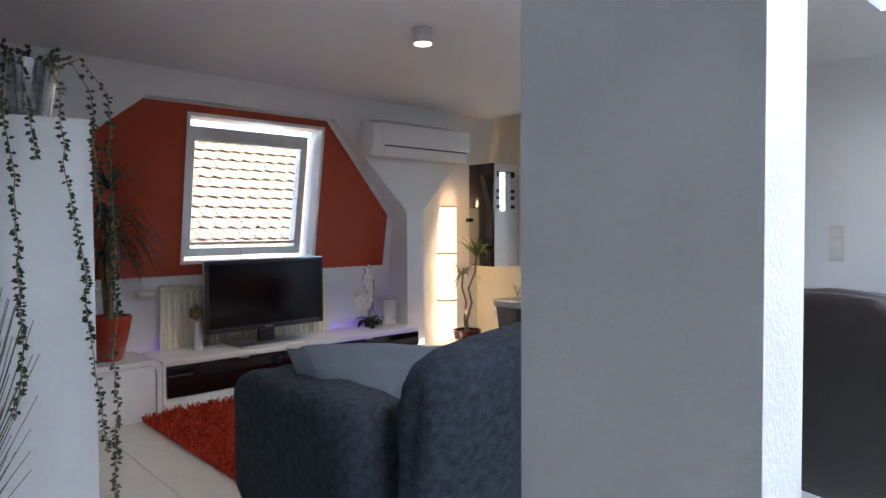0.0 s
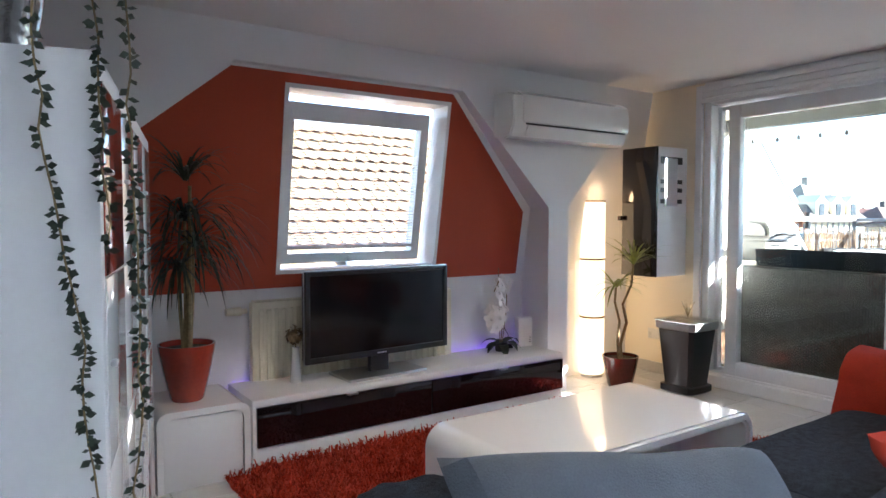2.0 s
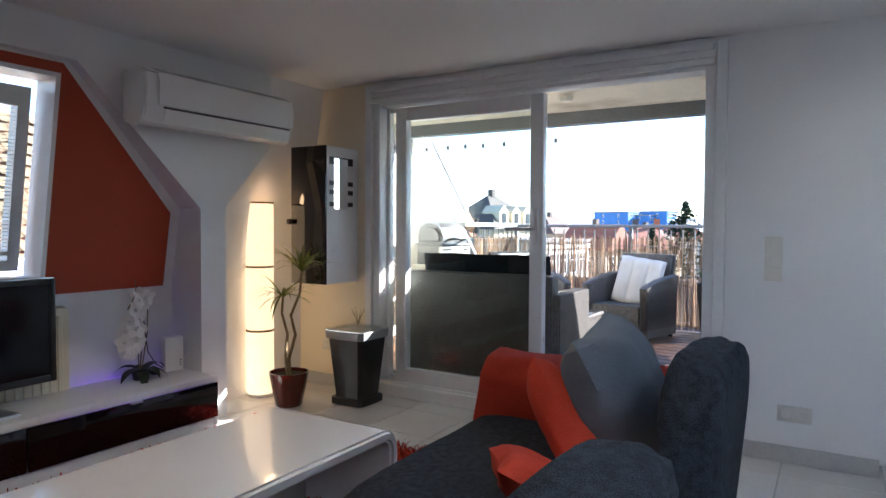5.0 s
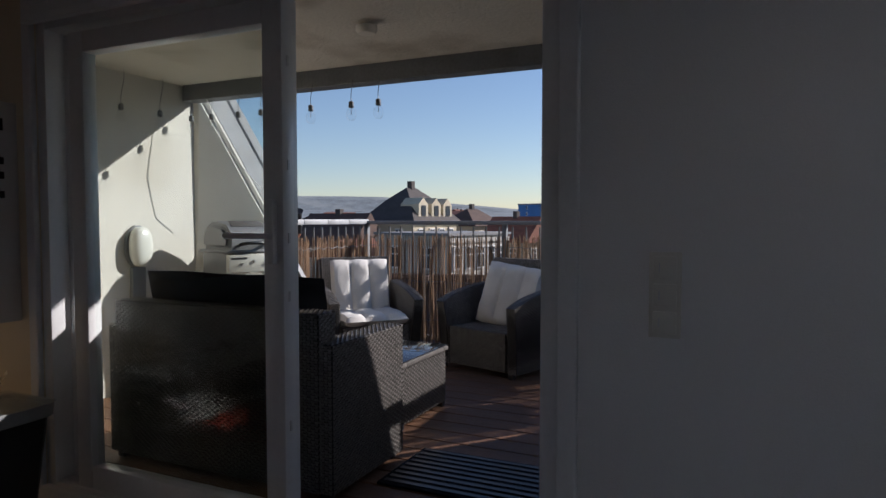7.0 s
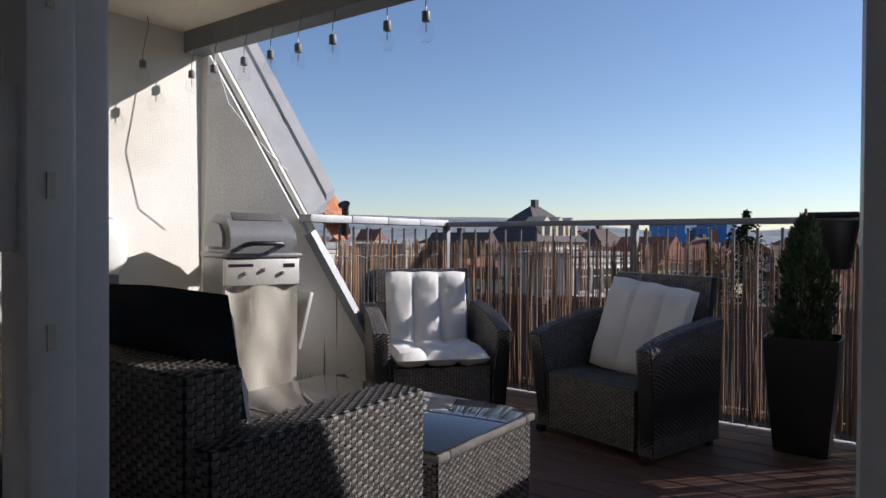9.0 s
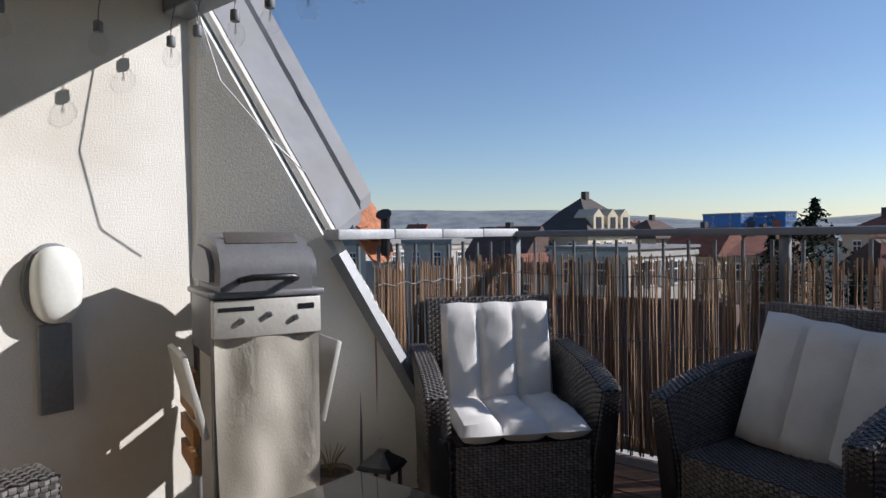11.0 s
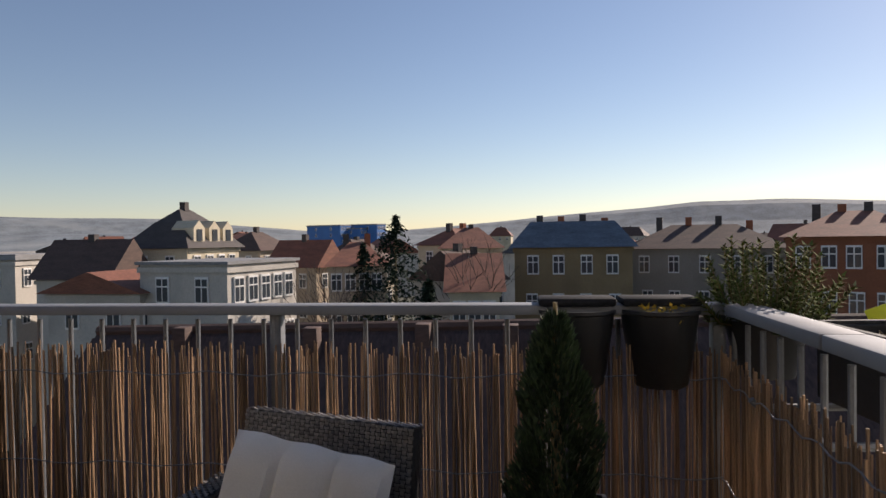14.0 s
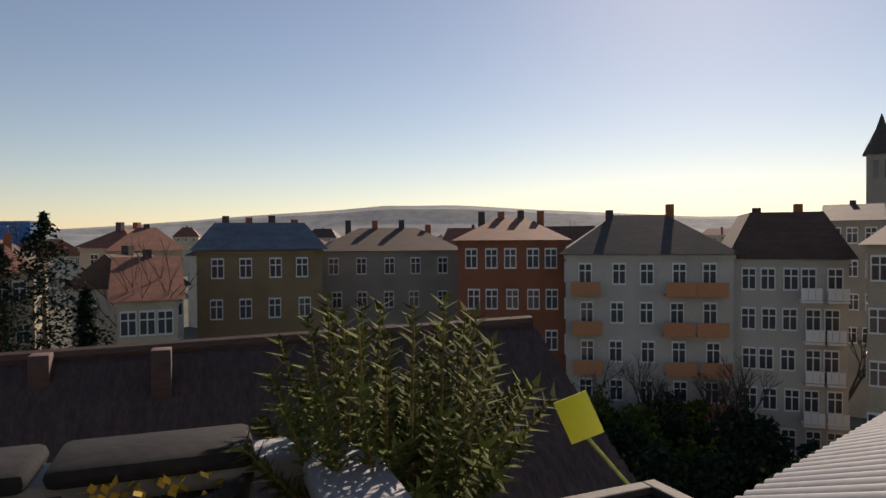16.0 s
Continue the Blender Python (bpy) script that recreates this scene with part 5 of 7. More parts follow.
gs = thing("rattan_sofa", pose(0.27, -1.94, DZ), "dark rattan terrace sofa with a cream seat pad", "garden sofa", "rattan seats on the terrace")
woven_box("seat_box", (0.02, 0.10, 0.04, 0.56, 1.10, 0.30), gs, faces_on="XyYZ")
woven_box("backrest", (-0.01, 0.05, 0.03, 0.10, 1.15, 0.72), gs, faces_on="xXyYZ")
woven_box("armrest", (0.0, -0.005, 0.03, 0.555, 0.10, 0.605), gs, faces_on="xXyYZ", cell=0.0105)
woven_box("armrest", (0.0, 1.10, 0.03, 0.555, 1.205, 0.605), gs, faces_on="xXyYZ")
for x in (0.03, 0.52):
    for y in (0.04, 1.16):
        boxpart("leg", (x - 0.02, y - 0.02, 0.0, x + 0.02, y + 0.02, 0.035), BLACKP, gs, 0.003)
channel_cushion("seat_cushion", 0.98, 0.44, 0.10, gs, pose(0.34, 0.60, 0.345, 90, 0, 90), channels=2, seed=7)
channel_cushion("back_cushion", 0.98, 0.50, 0.12, gs, pose(0.16, 0.60, 0.60, -10, 0, 90), channels=2, material=SOFAD, seed=9)

gt = thing("rattan_table", pose(1.38, -1.28, DZ), "low rattan table with a dark glass top", "garden table")
woven_box("apron", (-0.27, -0.50, 0.03, 0.27, 0.50, 0.325), gt, faces_on="xXyY")
bm = bmesh.new()
for d in ((-0.285, -0.515, 0.325, -0.225, 0.515, 0.350), (0.225, -0.515, 0.325, 0.285, 0.515, 0.350), (-0.225, -0.515, 0.325, 0.225, -0.455, 0.350), (-0.225, 0.455, 0.325, 0.225, 0.515, 0.350)):
    bm_box(bm, *d, bev=0.006)
part("rim", bm, RATTAN, gt, smooth=True)
boxpart("glass_top", (-0.28, -0.51, 0.351, 0.28, 0.51, 0.358), mat("dark_glass", (0.02, 0.022, 0.025), 0.03, var=0.05, bump=0, coat=0.6), gt, 0.002, "dark glass plate")
for x in (-0.25, 0.25):
    for y in (-0.48, 0.48):
        boxpart("leg", (x - 0.02, y - 0.02, 0.0, x + 0.02, y + 0.02, 0.03), BLACKP, gt, 0.003)
asht = thing("ashtray", pose(1.42, -1.45, DZ + 0.358), "small clear glass bowl on the table", "bowl")
bm = bmesh.new()
bm_lathe(bm, [(0.03, 0), (0.045, 0.03), (0.04, 0.03), (0.0, 0.006)], 20)
part("bowl", bm, BULBG, asht, smooth=True)

# grill
gr = thing("gas_grill", face_to(1.67, -0.23, -0.33, -0.94), "grey gas grill with a cream cloth apron", "grill")
bm = bmesh.new()
prof = [(-0.20, 0.86), (-0.21, 0.93), (-0.19, 0.98), (-0.12, 1.03), (0.06, 1.05), (0.16, 1.02), (0.20, 0.95), (0.20, 0.86)]
bm_prism(bm, prof, -0.222, 0.222, "x")
bmesh.ops.bevel(bm, geom=[e for e in bm.edges if abs(e.verts[0].co.x - e.verts[1].co.x) < 1e-4], offset=0.035, segments=3, affect="EDGES")
lid = part("lid", bm, GRILLG, gr, smooth=True)
boxpart("lid_rim", (-0.235, -0.22, 0.845, 0.235, 0.21, 0.865), GRILLG, gr, 0.006)
boxpart("inset", (-0.148, -0.010, -0.0015, 0.148, 0.055, 0.0025), mat("lid_inset", (0.11, 0.10, 0.09), 0.4, var=0.15), lid, 0.001, "dark inset plate", at=pose(0, -0.135, 1.0205, 33, 0, 0))
bm = bmesh.new()
bm_tube(bm, [(-0.11, -0.205, 0.90), (-0.105, -0.25, 0.905), (-0.08, -0.262, 0.91), (0.08, -0.262, 0.91), (0.105, -0.25, 0.905), (0.11, -0.205, 0.90)], 0.011, 10)
part("handle", bm, BLACKP, lid, "black lid handle", smooth=True)
boxpart("control_panel", (-0.22, -0.215, 0.72, 0.22, -0.17, 0.84), GRILLP, gr, 0.006)
bm = bmesh.new()
bm_lathe(bm, [(0.0, 0.0), (0.011, 0.0), (0.009, 0.012), (0.0, 0.013)], 16)
kn = mesh_of("knob", bm, CHROME, True)
for x in (-0.11, 0.0, 0.11):
    ko = new("knob", kn)
    ko.parent = gr
    ko.matrix_basis = pose(x, -0.216, 0.775 + (0.015 if x == 0 else 0), 90, 0, 0)
boxpart("brand_plate", (-0.20, -0.2165, 0.805, -0.06, -0.2150, 0.818), BLACKP, gr, 0, "dark lettering strip")
boxpart("badge", (0.12, -0.2165, 0.80, 0.19, -0.2150, 0.818), BLACKP, gr, 0, "dark printed badge")
bm = bmesh.new()
nu = 20
g_ = {}
for i in range(nu + 1):
    for j in range(nu + 1):
        u, v = i / nu, j / nu
        x = (-0.215 + 0.43 * u)
        y = -0.20 + 0.012 * math.sin(u * 9 + v * 3) + 0.01 * noise.noise(Vector((u * 4, v * 4, 0)))
        g_[i, j] = bm.verts.new((x * (1 - 0.06 * v), y, 0.72 - 0.56 * v))
for i in range(nu):
    for j in range(nu):
        bm.faces.new((g_[i, j], g_[i + 1, j], g_[i + 1, j + 1], g_[i, j + 1]))
bmesh.ops.solidify(bm, geom=bm.faces[:], thickness=0.005)
part("cloth_apron", bm, GRILLC, gr, "cream cloth apron", smooth=True)
for s in (-1, 1):
    boxpart("side_shelf", (s * 0.245 - 0.012, -0.17, 0.50, s * 0.245 + 0.012, 0.15, 0.78), GRILLP, gr, 0.004, "folded-down side shelf", at=pose(-s * 0.14, 0, 0.0, 0, s * 17, 0))
    for y in (-0.17, 0.16):
        bm = bmesh.new()
        bm_tube(bm, [(s * 0.21, y, 0.02), (s * 0.21, y, 0.85)], 0.013, 10)
        part("leg", bm, GRILLG, gr, smooth=True)
    bm = bmesh.new()
    bm_lathe(bm, [(0.02, -0.015), (0.062, -0.015), (0.066, 0.0), (0.062, 0.015), (0.02, 0.015)], 20)
    part("wheel", bm, BLACKP, gr, at=pose(s * 0.235, -0.17, 0.066, 0, 90, 0), smooth=True)
bm = bmesh.new()
bm_tube(bm, [(-0.22, -0.17, 0.10), (0.22, -0.17, 0.10)], 0.011, 8)
part("crossbar", bm, GRILLG, gr, smooth=True)
boxpart("firebox", (-0.225, -0.17, 0.66, 0.225, 0.18, 0.846), GRILLG, gr, 0.01)
for k in range(4):
    boxpart("slat", (-0.30, -0.10, 0.28 + 0.09 * k, -0.275, 0.18, 0.34 + 0.09 * k), WOODO, gr, 0.003, "wooden side slat", at=pose(0.02, 0, 0))

gr.scale = (0.80, 0.9, 1.02)

# wall light, lantern, flower pot by the grill
bl = thing("bulkhead_lamp", pose(1.16, 0.15, 1.06), "oval white bulkhead lamp with a grey bracket", "wall lamp")
bm = bmesh.new()
blob(bm, Matrix.Translation((0, -0.045, 0)), 0.075, 0.05, 0.125, p=2.6, cuts=8)
part("globe", bm, mat("frosted_glass", (0.70, 0.71, 0.66), 0.25, var=0.03), bl, smooth=True)
bm = bmesh.new()
bm_lathe(bm, [(0.09, 0), (0.09, 0.025), (0.07, 0.03), (0, 0.03)], 28)
o_ = part("backplate", bm, ZINCD, bl, at=pose(0, 0, 0, 90, 0, 0), smooth=True)
o_.scale = (1, 1.5, 1)
boxpart("bracket", (-0.05, -0.03, -0.42, 0.05, 0.0, -0.13), ZINCD, bl, 0.004)
ln = thing("lantern", pose(2.06, -0.46, DZ, 0, 0, 20), "small black metal lantern with a red candle", "lantern")
for x in (-0.05, 0.05):
    for y in (-0.05, 0.05):
        boxpart("post", (x - 0.006, y - 0.006, 0.01, x + 0.006, y + 0.006, 0.19), BLACKP, ln, 0)
boxpart("base", (-0.065, -0.065, 0, 0.065, 0.065, 0.012), BLACKP, ln, 0.002)
bm = bmesh.new()
bm_lathe(bm, [(0.08, 0.19), (0.07, 0.205), (0.03, 0.235), (0.02, 0.25), (0.0, 0.252)], 20, square=0.7)
part("roof", bm, BLACKP, ln)
bm = bmesh.new()
bm_lathe(bm, [(0.025, 0.012), (0.025, 0.08), (0.0, 0.082)], 16)
part("candle", bm, REDPOT, ln, "red candle", smooth=True)
fp = pot("flower_pot", pose(1.98, -0.26, DZ), 0.06, 0.085, 0.15, mat("clay_grey", (0.20, 0.15, 0.12), 0.8, var=0.2), "grey-brown flower pot with dead twigs", "plant pot")
bm = bmesh.new()
for i in range(12):
    a = i * 2.4
    bm_tube(bm, [(0, 0, 0.13), (0.03 * math.cos(a), 0.03 * math.sin(a), 0.20), (0.06 * math.cos(a), 0.06 * math.sin(a), 0.24)], [0.003, 0.002, 0.001], 5)
part("twig", bm, STEM, fp)

# string of bulbs under the beam
wire_pts = []
bulb_y = [0.04, -0.14, -0.368, -0.552, -0.731, -0.936, -1.226, -1.411]
st = thing("bulb_string", pose(1.53, 0, 0), "string of clear glass bulbs hung from the beam", "string lights")
BULBM = bmesh.new()
bm_lathe(BULBM, [(0.0, -0.115), (0.018, -0.112), (0.029, -0.095), (0.031, -0.080), (0.025, -0.058), (0.015, -0.042), (0.013, -0.035)], 18)
bulb_me = mesh_of("bulb", BULBM, BULBG, True)
CAPM = bmesh.new()
bm_lathe(CAPM, [(0.014, -0.040), (0.016, -0.036), (0.015, -0.006), (0.006, 0.0), (0.0, 0.0)], 14)
cap_me = mesh_of("socket_cap", CAPM, ZINCD, True)
FIL = bmesh.new()
bm_tube(FIL, [(0, 0, -0.04), (0.004, 0, -0.075), (-0.004, 0, -0.08), (0, 0, -0.045)], 0.0012, 4)
fil_me = mesh_of("filament", FIL, CHROME)
for y, off in [(y, 0.0) for y in bulb_y] + [(0.06, -0.24), (0.07, -0.52)]:
    z = 1.93
    bo = new("bulb", bulb_me)
    bo.parent = st
    bo.location = (off, y, z)
    for me_ in (cap_me, fil_me):
        so_ = new(me_.name, me_)
        so_.parent = bo
    bm = bmesh.new()
    bm_tube(bm, [(off, y, z - 0.002), (off + 0.004, y + 0.004, z + 0.04), (off + 0.03, y, 2.10), (off + 0.03, y + 0.01, 2.138 if off else 2.125)], 0.002, 5)
    part("wire", bm, ZINCD, st)
bm = bmesh.new()
bm_tube(bm, [(0.03, bulb_y[0] + 0.15, 2.10), (0.03, -0.06, 2.06), (0.07, -0.16, 1.75), (0.22, -0.24, 1.55), (0.36, -0.24, 1.45)], 0.003, 6)
part("cable", bm, SATINW, st, "thin white supply cable")
sm = thing("smoke_detector", pose(0.85, -1.75, 2.12), "small round cream ceiling detector", "detector")
bm = bmesh.new()
bm_lathe(bm, [(0.05, 0), (0.05, -0.02), (0.04, -0.035), (0.0, -0.037)], 24)
part("housing", bm, GRILLC, sm, smooth=True)

# cypress in a tall planter
cy = pot("potted_cypress", pose(3.02, -2.455, DZ), 0.115, 0.155, 0.52, POTB, "slim dark cypress in a tall black planter", "potted tree", square=0.8)
bm = bmesh.new()
bm_tube(bm, [(0, 0, 0.45), (0, 0, 1.1)], [0.02, 0.006], 8)
part("trunk", bm, STEM, cy)
CYP = mat("cypress_scale", (0.045, 0.072, 0.028), 0.7, var=0.35, scale=20, bump=0.2, rand=0.45, island=True)
rv = np.random.RandomState(17)
V, Fc = [], []
for i in range(6500):
    z = 0.50 + 0.56 * rv.rand() ** 1.15
    t = (z - 0.50) / 0.56
    rmax = 0.135 * (1 - t) ** 0.75 * (0.75 + 0.5 * t) + 0.012
    a = rv.uniform(0, 6.283)
    lump = 1 + 0.22 * math.sin(a * 3 + z * 17) + 0.14 * math.sin(a * 5 - z * 31)
    rr_ = rmax * lump * rv.uniform(0.72, 1.0)
    c = Vector((rr_ * math.cos(a), rr_ * math.sin(a), z))
    u = Vector((math.cos(a) * 0.5, math.sin(a) * 0.5, 1.0 + rv.uniform(-0.5, 0.3))).normalized()
    v = u.cross(Vector((rv.uniform(-1, 1), rv.uniform(-1, 1), 0.1))).normalized()
    L, W = rv.uniform(0.018, 0.034), rv.uniform(0.004, 0.007)
    k = len(V)
    V += [tuple(c - v * W), tuple(c + v * W), tuple(c + u * L)]
    Fc.append((k, k + 1, k + 2))
merged(V, Fc, "crown", CYP, cy)

SADDLE = mat("dull_black_plastic", (0.022, 0.022, 0.024), 0.85, var=0.3, scale=20, spec=0.15)
# rail pots with flowers, planter box and bush in the corner
for k, y in enumerate((-2.535, -2.785)):
    rp = thing("rail_planter", pose(RF - 0.01, y, RT - 0.20), "black plastic pot straddling the railing" + (" with yellow blossom" if k else ""), "plant pot", "pots on the railing")
    bm = bmesh.new()
    bm_lathe(bm, [(0.075, -0.05), (0.085, -0.04), (0.115, 0.17), (0.122, 0.175), (0.122, 0.185), (0.108, 0.185), (0.104, 0.12), (0.0, 0.12)], 32)
    part("pot", bm, POTB, rp, smooth=True)
    boxpart("saddle", (-0.055, -0.118, 0.195, 0.075, 0.118, 0.222), SADDLE, rp, 0.012)
    bm = bmesh.new()
    bm_lathe(bm, [(0.0, 0.125), (0.104, 0.122)], 24)
    part("soil", bm, SOIL, rp)
    if k:
        r_ = random.Random(31)
        bm = bmesh.new()
        for i in range(220):
            a, s = r_.uniform(0, 6.28), 0.085 * r_.random() ** 0.5
            c = Vector((s * math.cos(a) - 0.03, s * math.sin(a), 0.145 + 0.055 * r_.random()))
            u = Vector((r_.uniform(-1, 1), r_.uniform(-1, 1), r_.uniform(-0.2, 1))).normalized()
            v = u.cross(Vector((0.3, 0.2, 1))).normalized()
            bm.faces.new([bm.verts.new(q) for q in (c, c + u * 0.008 + v * 0.006, c + u * 0.016, c + u * 0.008 - v * 0.006)])
        part("blossom", bm, mat("yellow_petal", (0.55, 0.38, 0.05), 0.7, var=0.2, rand=0.35, island=True), rp, "yellow blossom")

pb = thing("planter_box", pose(2.84, -3.26, RT - 0.22, 0, 0, 4), "black planter box with dry soil outside the rail", "planter box")
bm = bmesh.new()
for d in ((-0.195, -0.115, 0.0, 0.195, -0.10, 0.19), (-0.195, 0.10, 0.0, 0.195, 0.115, 0.19), (-0.195, -0.10, 0.0, -0.18, 0.10, 0.19), (0.18, -0.10, 0.0, 0.195, 0.10, 0.19), (-0.18, -0.10, 0.0, 0.18, 0.10, 0.012)):
    bm_box(bm, *d, bev=0.003)
part("box", bm, POTB, pb)
bm = bmesh.new()
for d in ((-0.205, -0.125, 0.19, 0.205, -0.105, 0.20), (-0.205, 0.105, 0.19, 0.205, 0.125, 0.20), (-0.205, -0.105, 0.19, -0.185, 0.105, 0.20), (0.185, -0.105, 0.19, 0.205, 0.105, 0.20)):
    bm_box(bm, *d, bev=0.002)
part("rim", bm, mat("faded_black_plastic", (0.03, 0.03, 0.03), 0.75, var=0.3, scale=20), pb)
bm = bmesh.new()
n = 24
g_ = {(i, j): bm.verts.new((-0.18 + 0.36 * i / n, -0.10 + 0.20 * j / n, 0.145 + 0.02 * noise.noise(Vector((i * 0.6, j * 0.6, 3))))) for i in range(n + 1) for j in range(n + 1)}
for i in range(n):
    for j in range(n):
        bm.faces.new((g_[i, j], g_[i + 1, j], g_[i + 1, j + 1], g_[i, j + 1]))
part("soil", bm, SOIL, pb)
bm = bmesh.new()
r_ = random.Random(77)
for i in range(160):
    c = Vector((r_.uniform(-0.15, 0.08), r_.uniform(-0.08, 0.08), 0.155))
    d = Vector((r_.uniform(-1, 1), r_.uniform(-1, 1), r_.uniform(0.1, 0.9))).normalized() * r_.uniform(0.02, 0.06)
    bm_tube(bm, [c, c + d * 0.6 + Vector((0, 0, 0.005)), c + d], [0.0015, 0.0012, 0.0006], 3)
part("dry_stem", bm, STEM, pb)
bm = bmesh.new()
bm_tube(bm, [(-0.16, 0.0, -0.02), (-0.16, 0.28, -0.02), (-0.16, 0.30, 0.0)], 0.01, 6)
part("bracket", bm, ZINCD, pb)
bm = bmesh.new()
bm_tube(bm, [(0.16, 0.0, -0.02), (0.16, 0.28, -0.02), (0.16, 0.30, 0.0)], 0.01, 6)
part("bracket", bm, ZINCD, pb)

bush = thing("corner_shrub", pose(3.29, -3.10, RT - 0.22), "evergreen shrub with upright needle shoots", "shrub")
bm = bmesh.new()
bm_lathe(bm, [(0.08, 0.0), (0.12, 0.17), (0.11, 0.17), (0.0, 0.14)], 24)
part("pot", bm, POTB, bush, smooth=True)
NEED = mat("needle_green", (0.085, 0.105, 0.022), 0.9, spec=0.15, var=0.3, rand=0.4, island=True)
bmS = bmesh.new()
V, Fc = [], []
r_ = random.Random(12)
for i in range(64):
    a = i * 2.39996
    out = 0.02 + 0.25 * (i / 84) ** 0.6
    tip = Vector((out * math.cos(a), out * math.sin(a), 0.17 + 0.20 * (1 - (i / 84) ** 1.3) + r_.uniform(-0.08, 0.07)))
    base = Vector((0.02 * math.cos(a), 0.02 * math.sin(a), 0.14))
    mid = base.lerp(tip, 0.5) + Vector((0.03 * math.cos(a), 0.03 * math.sin(a), -0.03))
    bm_tube(bmS, [base, mid, tip], [0.004, 0.003, 0.0015], 4)
    for k in range(60):
        t = 0.25 + 0.75 * k / 59
        c = (base.lerp(mid, t * 2) if t < 0.5 else mid.lerp(tip, t * 2 - 1))
        d = (tip - mid).normalized()
        ang = k * 2.4
        s1 = d.cross(Vector((0, 0, 1))).normalized()
        s2 = d.cross(s1)
        u = (d * 0.55 + s1 * math.cos(ang) + s2 * math.sin(ang)).normalized()
        v = u.cross(d).normalized()
        L, W = r_.uniform(0.020, 0.034), 0.0055
        q = len(V)
        V += [tuple(c - v * W), tuple(c + v * W), tuple(c + u * L)]
        Fc.append((q, q + 1, q + 2))
part("branch", bmS, STEM, bush)
merged(V, Fc, "needles", NEED, bush)
sg_ = thing("plant_tag", pose(3.50, -3.56, RT - 0.12, 0, 24, 60), "yellow-green plastic plant tag on a stick", "plant tag")
boxpart("tag", (-0.035, -0.002, 0.0, 0.035, 0.002, 0.09), mat("tag_yellow", (0.55, 0.60, 0.04), 0.4, var=0.05), sg_, 0.001)
boxpart("print", (-0.02, -0.003, 0.035, 0.02, -0.0022, 0.06), LEAFD, sg_, 0, "dark green print")
bm = bmesh.new()
bm_tube(bm, [(0, 0, 0.0), (-0.05, 0.0, -0.16)], 0.004, 6)
part("stick", bm, LEAFY, sg_)

dm = thing("doormat", pose(0.72, -2.35, DZ), "grey ribbed doormat on the deck", "doormat")
boxpart("mat", (-0.22, -0.35, 0.0, 0.22, 0.35, 0.012), SOFAD, dm, 0.004)
for k in range(9):
    boxpart("rib", (-0.20 + 0.047 * k, -0.33, 0.012, -0.175 + 0.047 * k, 0.33, 0.016), BLACKP, dm, 0)

# deck boards and floor tiles, joined edge to edge
deck = thing("deck", pose(0, 0, 0), "dark brown timber deck with narrow gaps", "deck", kind="structure")
bm = bmesh.new()
bm_box(bm, 0, -3.06, 0, 0.139, 0.30, 0.028, bev=0.004, seg=1)
for k in (0.035, 0.07, 0.105):
    bm_box(bm, k - 0.002, -3.06, 0.0275, k + 0.002, 0.30, 0.0282)
board = mesh_of("deck_board", bm, DECK)
for i in range(21):
    d_ = new("deck_board", board)
    d_.parent = deck
    d_.location = (0.21 + 0.146 * i, 0, DZ - 0.029)
TS = 0.42
bm = bmesh.new()
bm_box(bm, 0.0025, 0.0025, -0.012, TS - 0.0025, TS - 0.0025, 0.0, bev=0.0015, seg=1)
tile_me2 = mesh_of("floor_tile", bm, TILE)
for i in range(13):
    for j in range(16):
        x, y = -5.25 + TS * i, -6.58 + TS * j
        if x > -0.1 or y > -0.1 or x < -5.3:
            continue
        t_ = new("floor_tile", tile_me2)
        t_.parent = floor
        t_.location = (x, y, FZ)

# ---- town, hills and far things ----
ORG = Vector((1.6, -2.6))


def polar(az, dist):
    return ORG.x + dist * math.cos(radians(az)), ORG.y + dist * math.sin(radians(az))


bm = bmesh.new()
bm_box(bm, -3000, -3000, -17.0, 3000, 3000, -15.0)
structure("ground", bm, mat("town_ground", (0.075, 0.080, 0.055), 0.95, var=0.5, scale=0.08, bump=0.3, bscale=1.0), "mixed gardens and streets far below", "ground")
# distance haze is mixed into this blue-grey woodland colour
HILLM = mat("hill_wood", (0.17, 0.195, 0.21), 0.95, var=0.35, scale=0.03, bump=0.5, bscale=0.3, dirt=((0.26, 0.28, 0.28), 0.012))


RIDGE = ((-110, 1.4), (-42, 1.7), (-31, 2.3), (-21, 2.85), (-15, 2.85), (-6, 2.1), (1, 1.5), (11, 0.8), (17, 0.8), (24, 1.4), (30, 1.9), (45, 2.2), (110, 2.2))


def ridge_at(az):
    """Height of the skyline in degrees for a bearing."""
    for (a, e), (b, g) in zip(RIDGE, RIDGE[1:]):
        if az <= b:
            return e + (g - e) * (az - a) / (b - a)
    return RIDGE[-1][1]


def hills(name, dist, base, amp, seed, label, a0=-110, a1=110):
    bm = bmesh.new()
    prev = None
    n = 330
    for i in range(n + 1):
        az = a0 + (a1 - a0) * i / n
        e = (ridge_at(az) if base is None else base) + amp * (noise.noise(Vector((az * 0.045 + seed, seed, 0))) + 0.35 * noise.noise(Vector((az * 0.17, seed, 2))) + 0.05 * noise.noise(Vector((az * 2.1, seed, 5))))
        top = dist * math.tan(radians(max(e, 0.15)))
        row = []
        for f, g in ((0.80, -15.5), (0.90, top * 0.45 - 6), (0.96, top * 0.85), (1.0, top), (1.1, -15.5)):
            x, y = polar(az, dist * f)
            row.append(bm.verts.new((x, y, g)))
        if prev:
            for k in range(4):
                bm.faces.new((prev[k], row[k], row[k + 1], prev[k + 1]))
        prev = row
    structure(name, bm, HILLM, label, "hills")


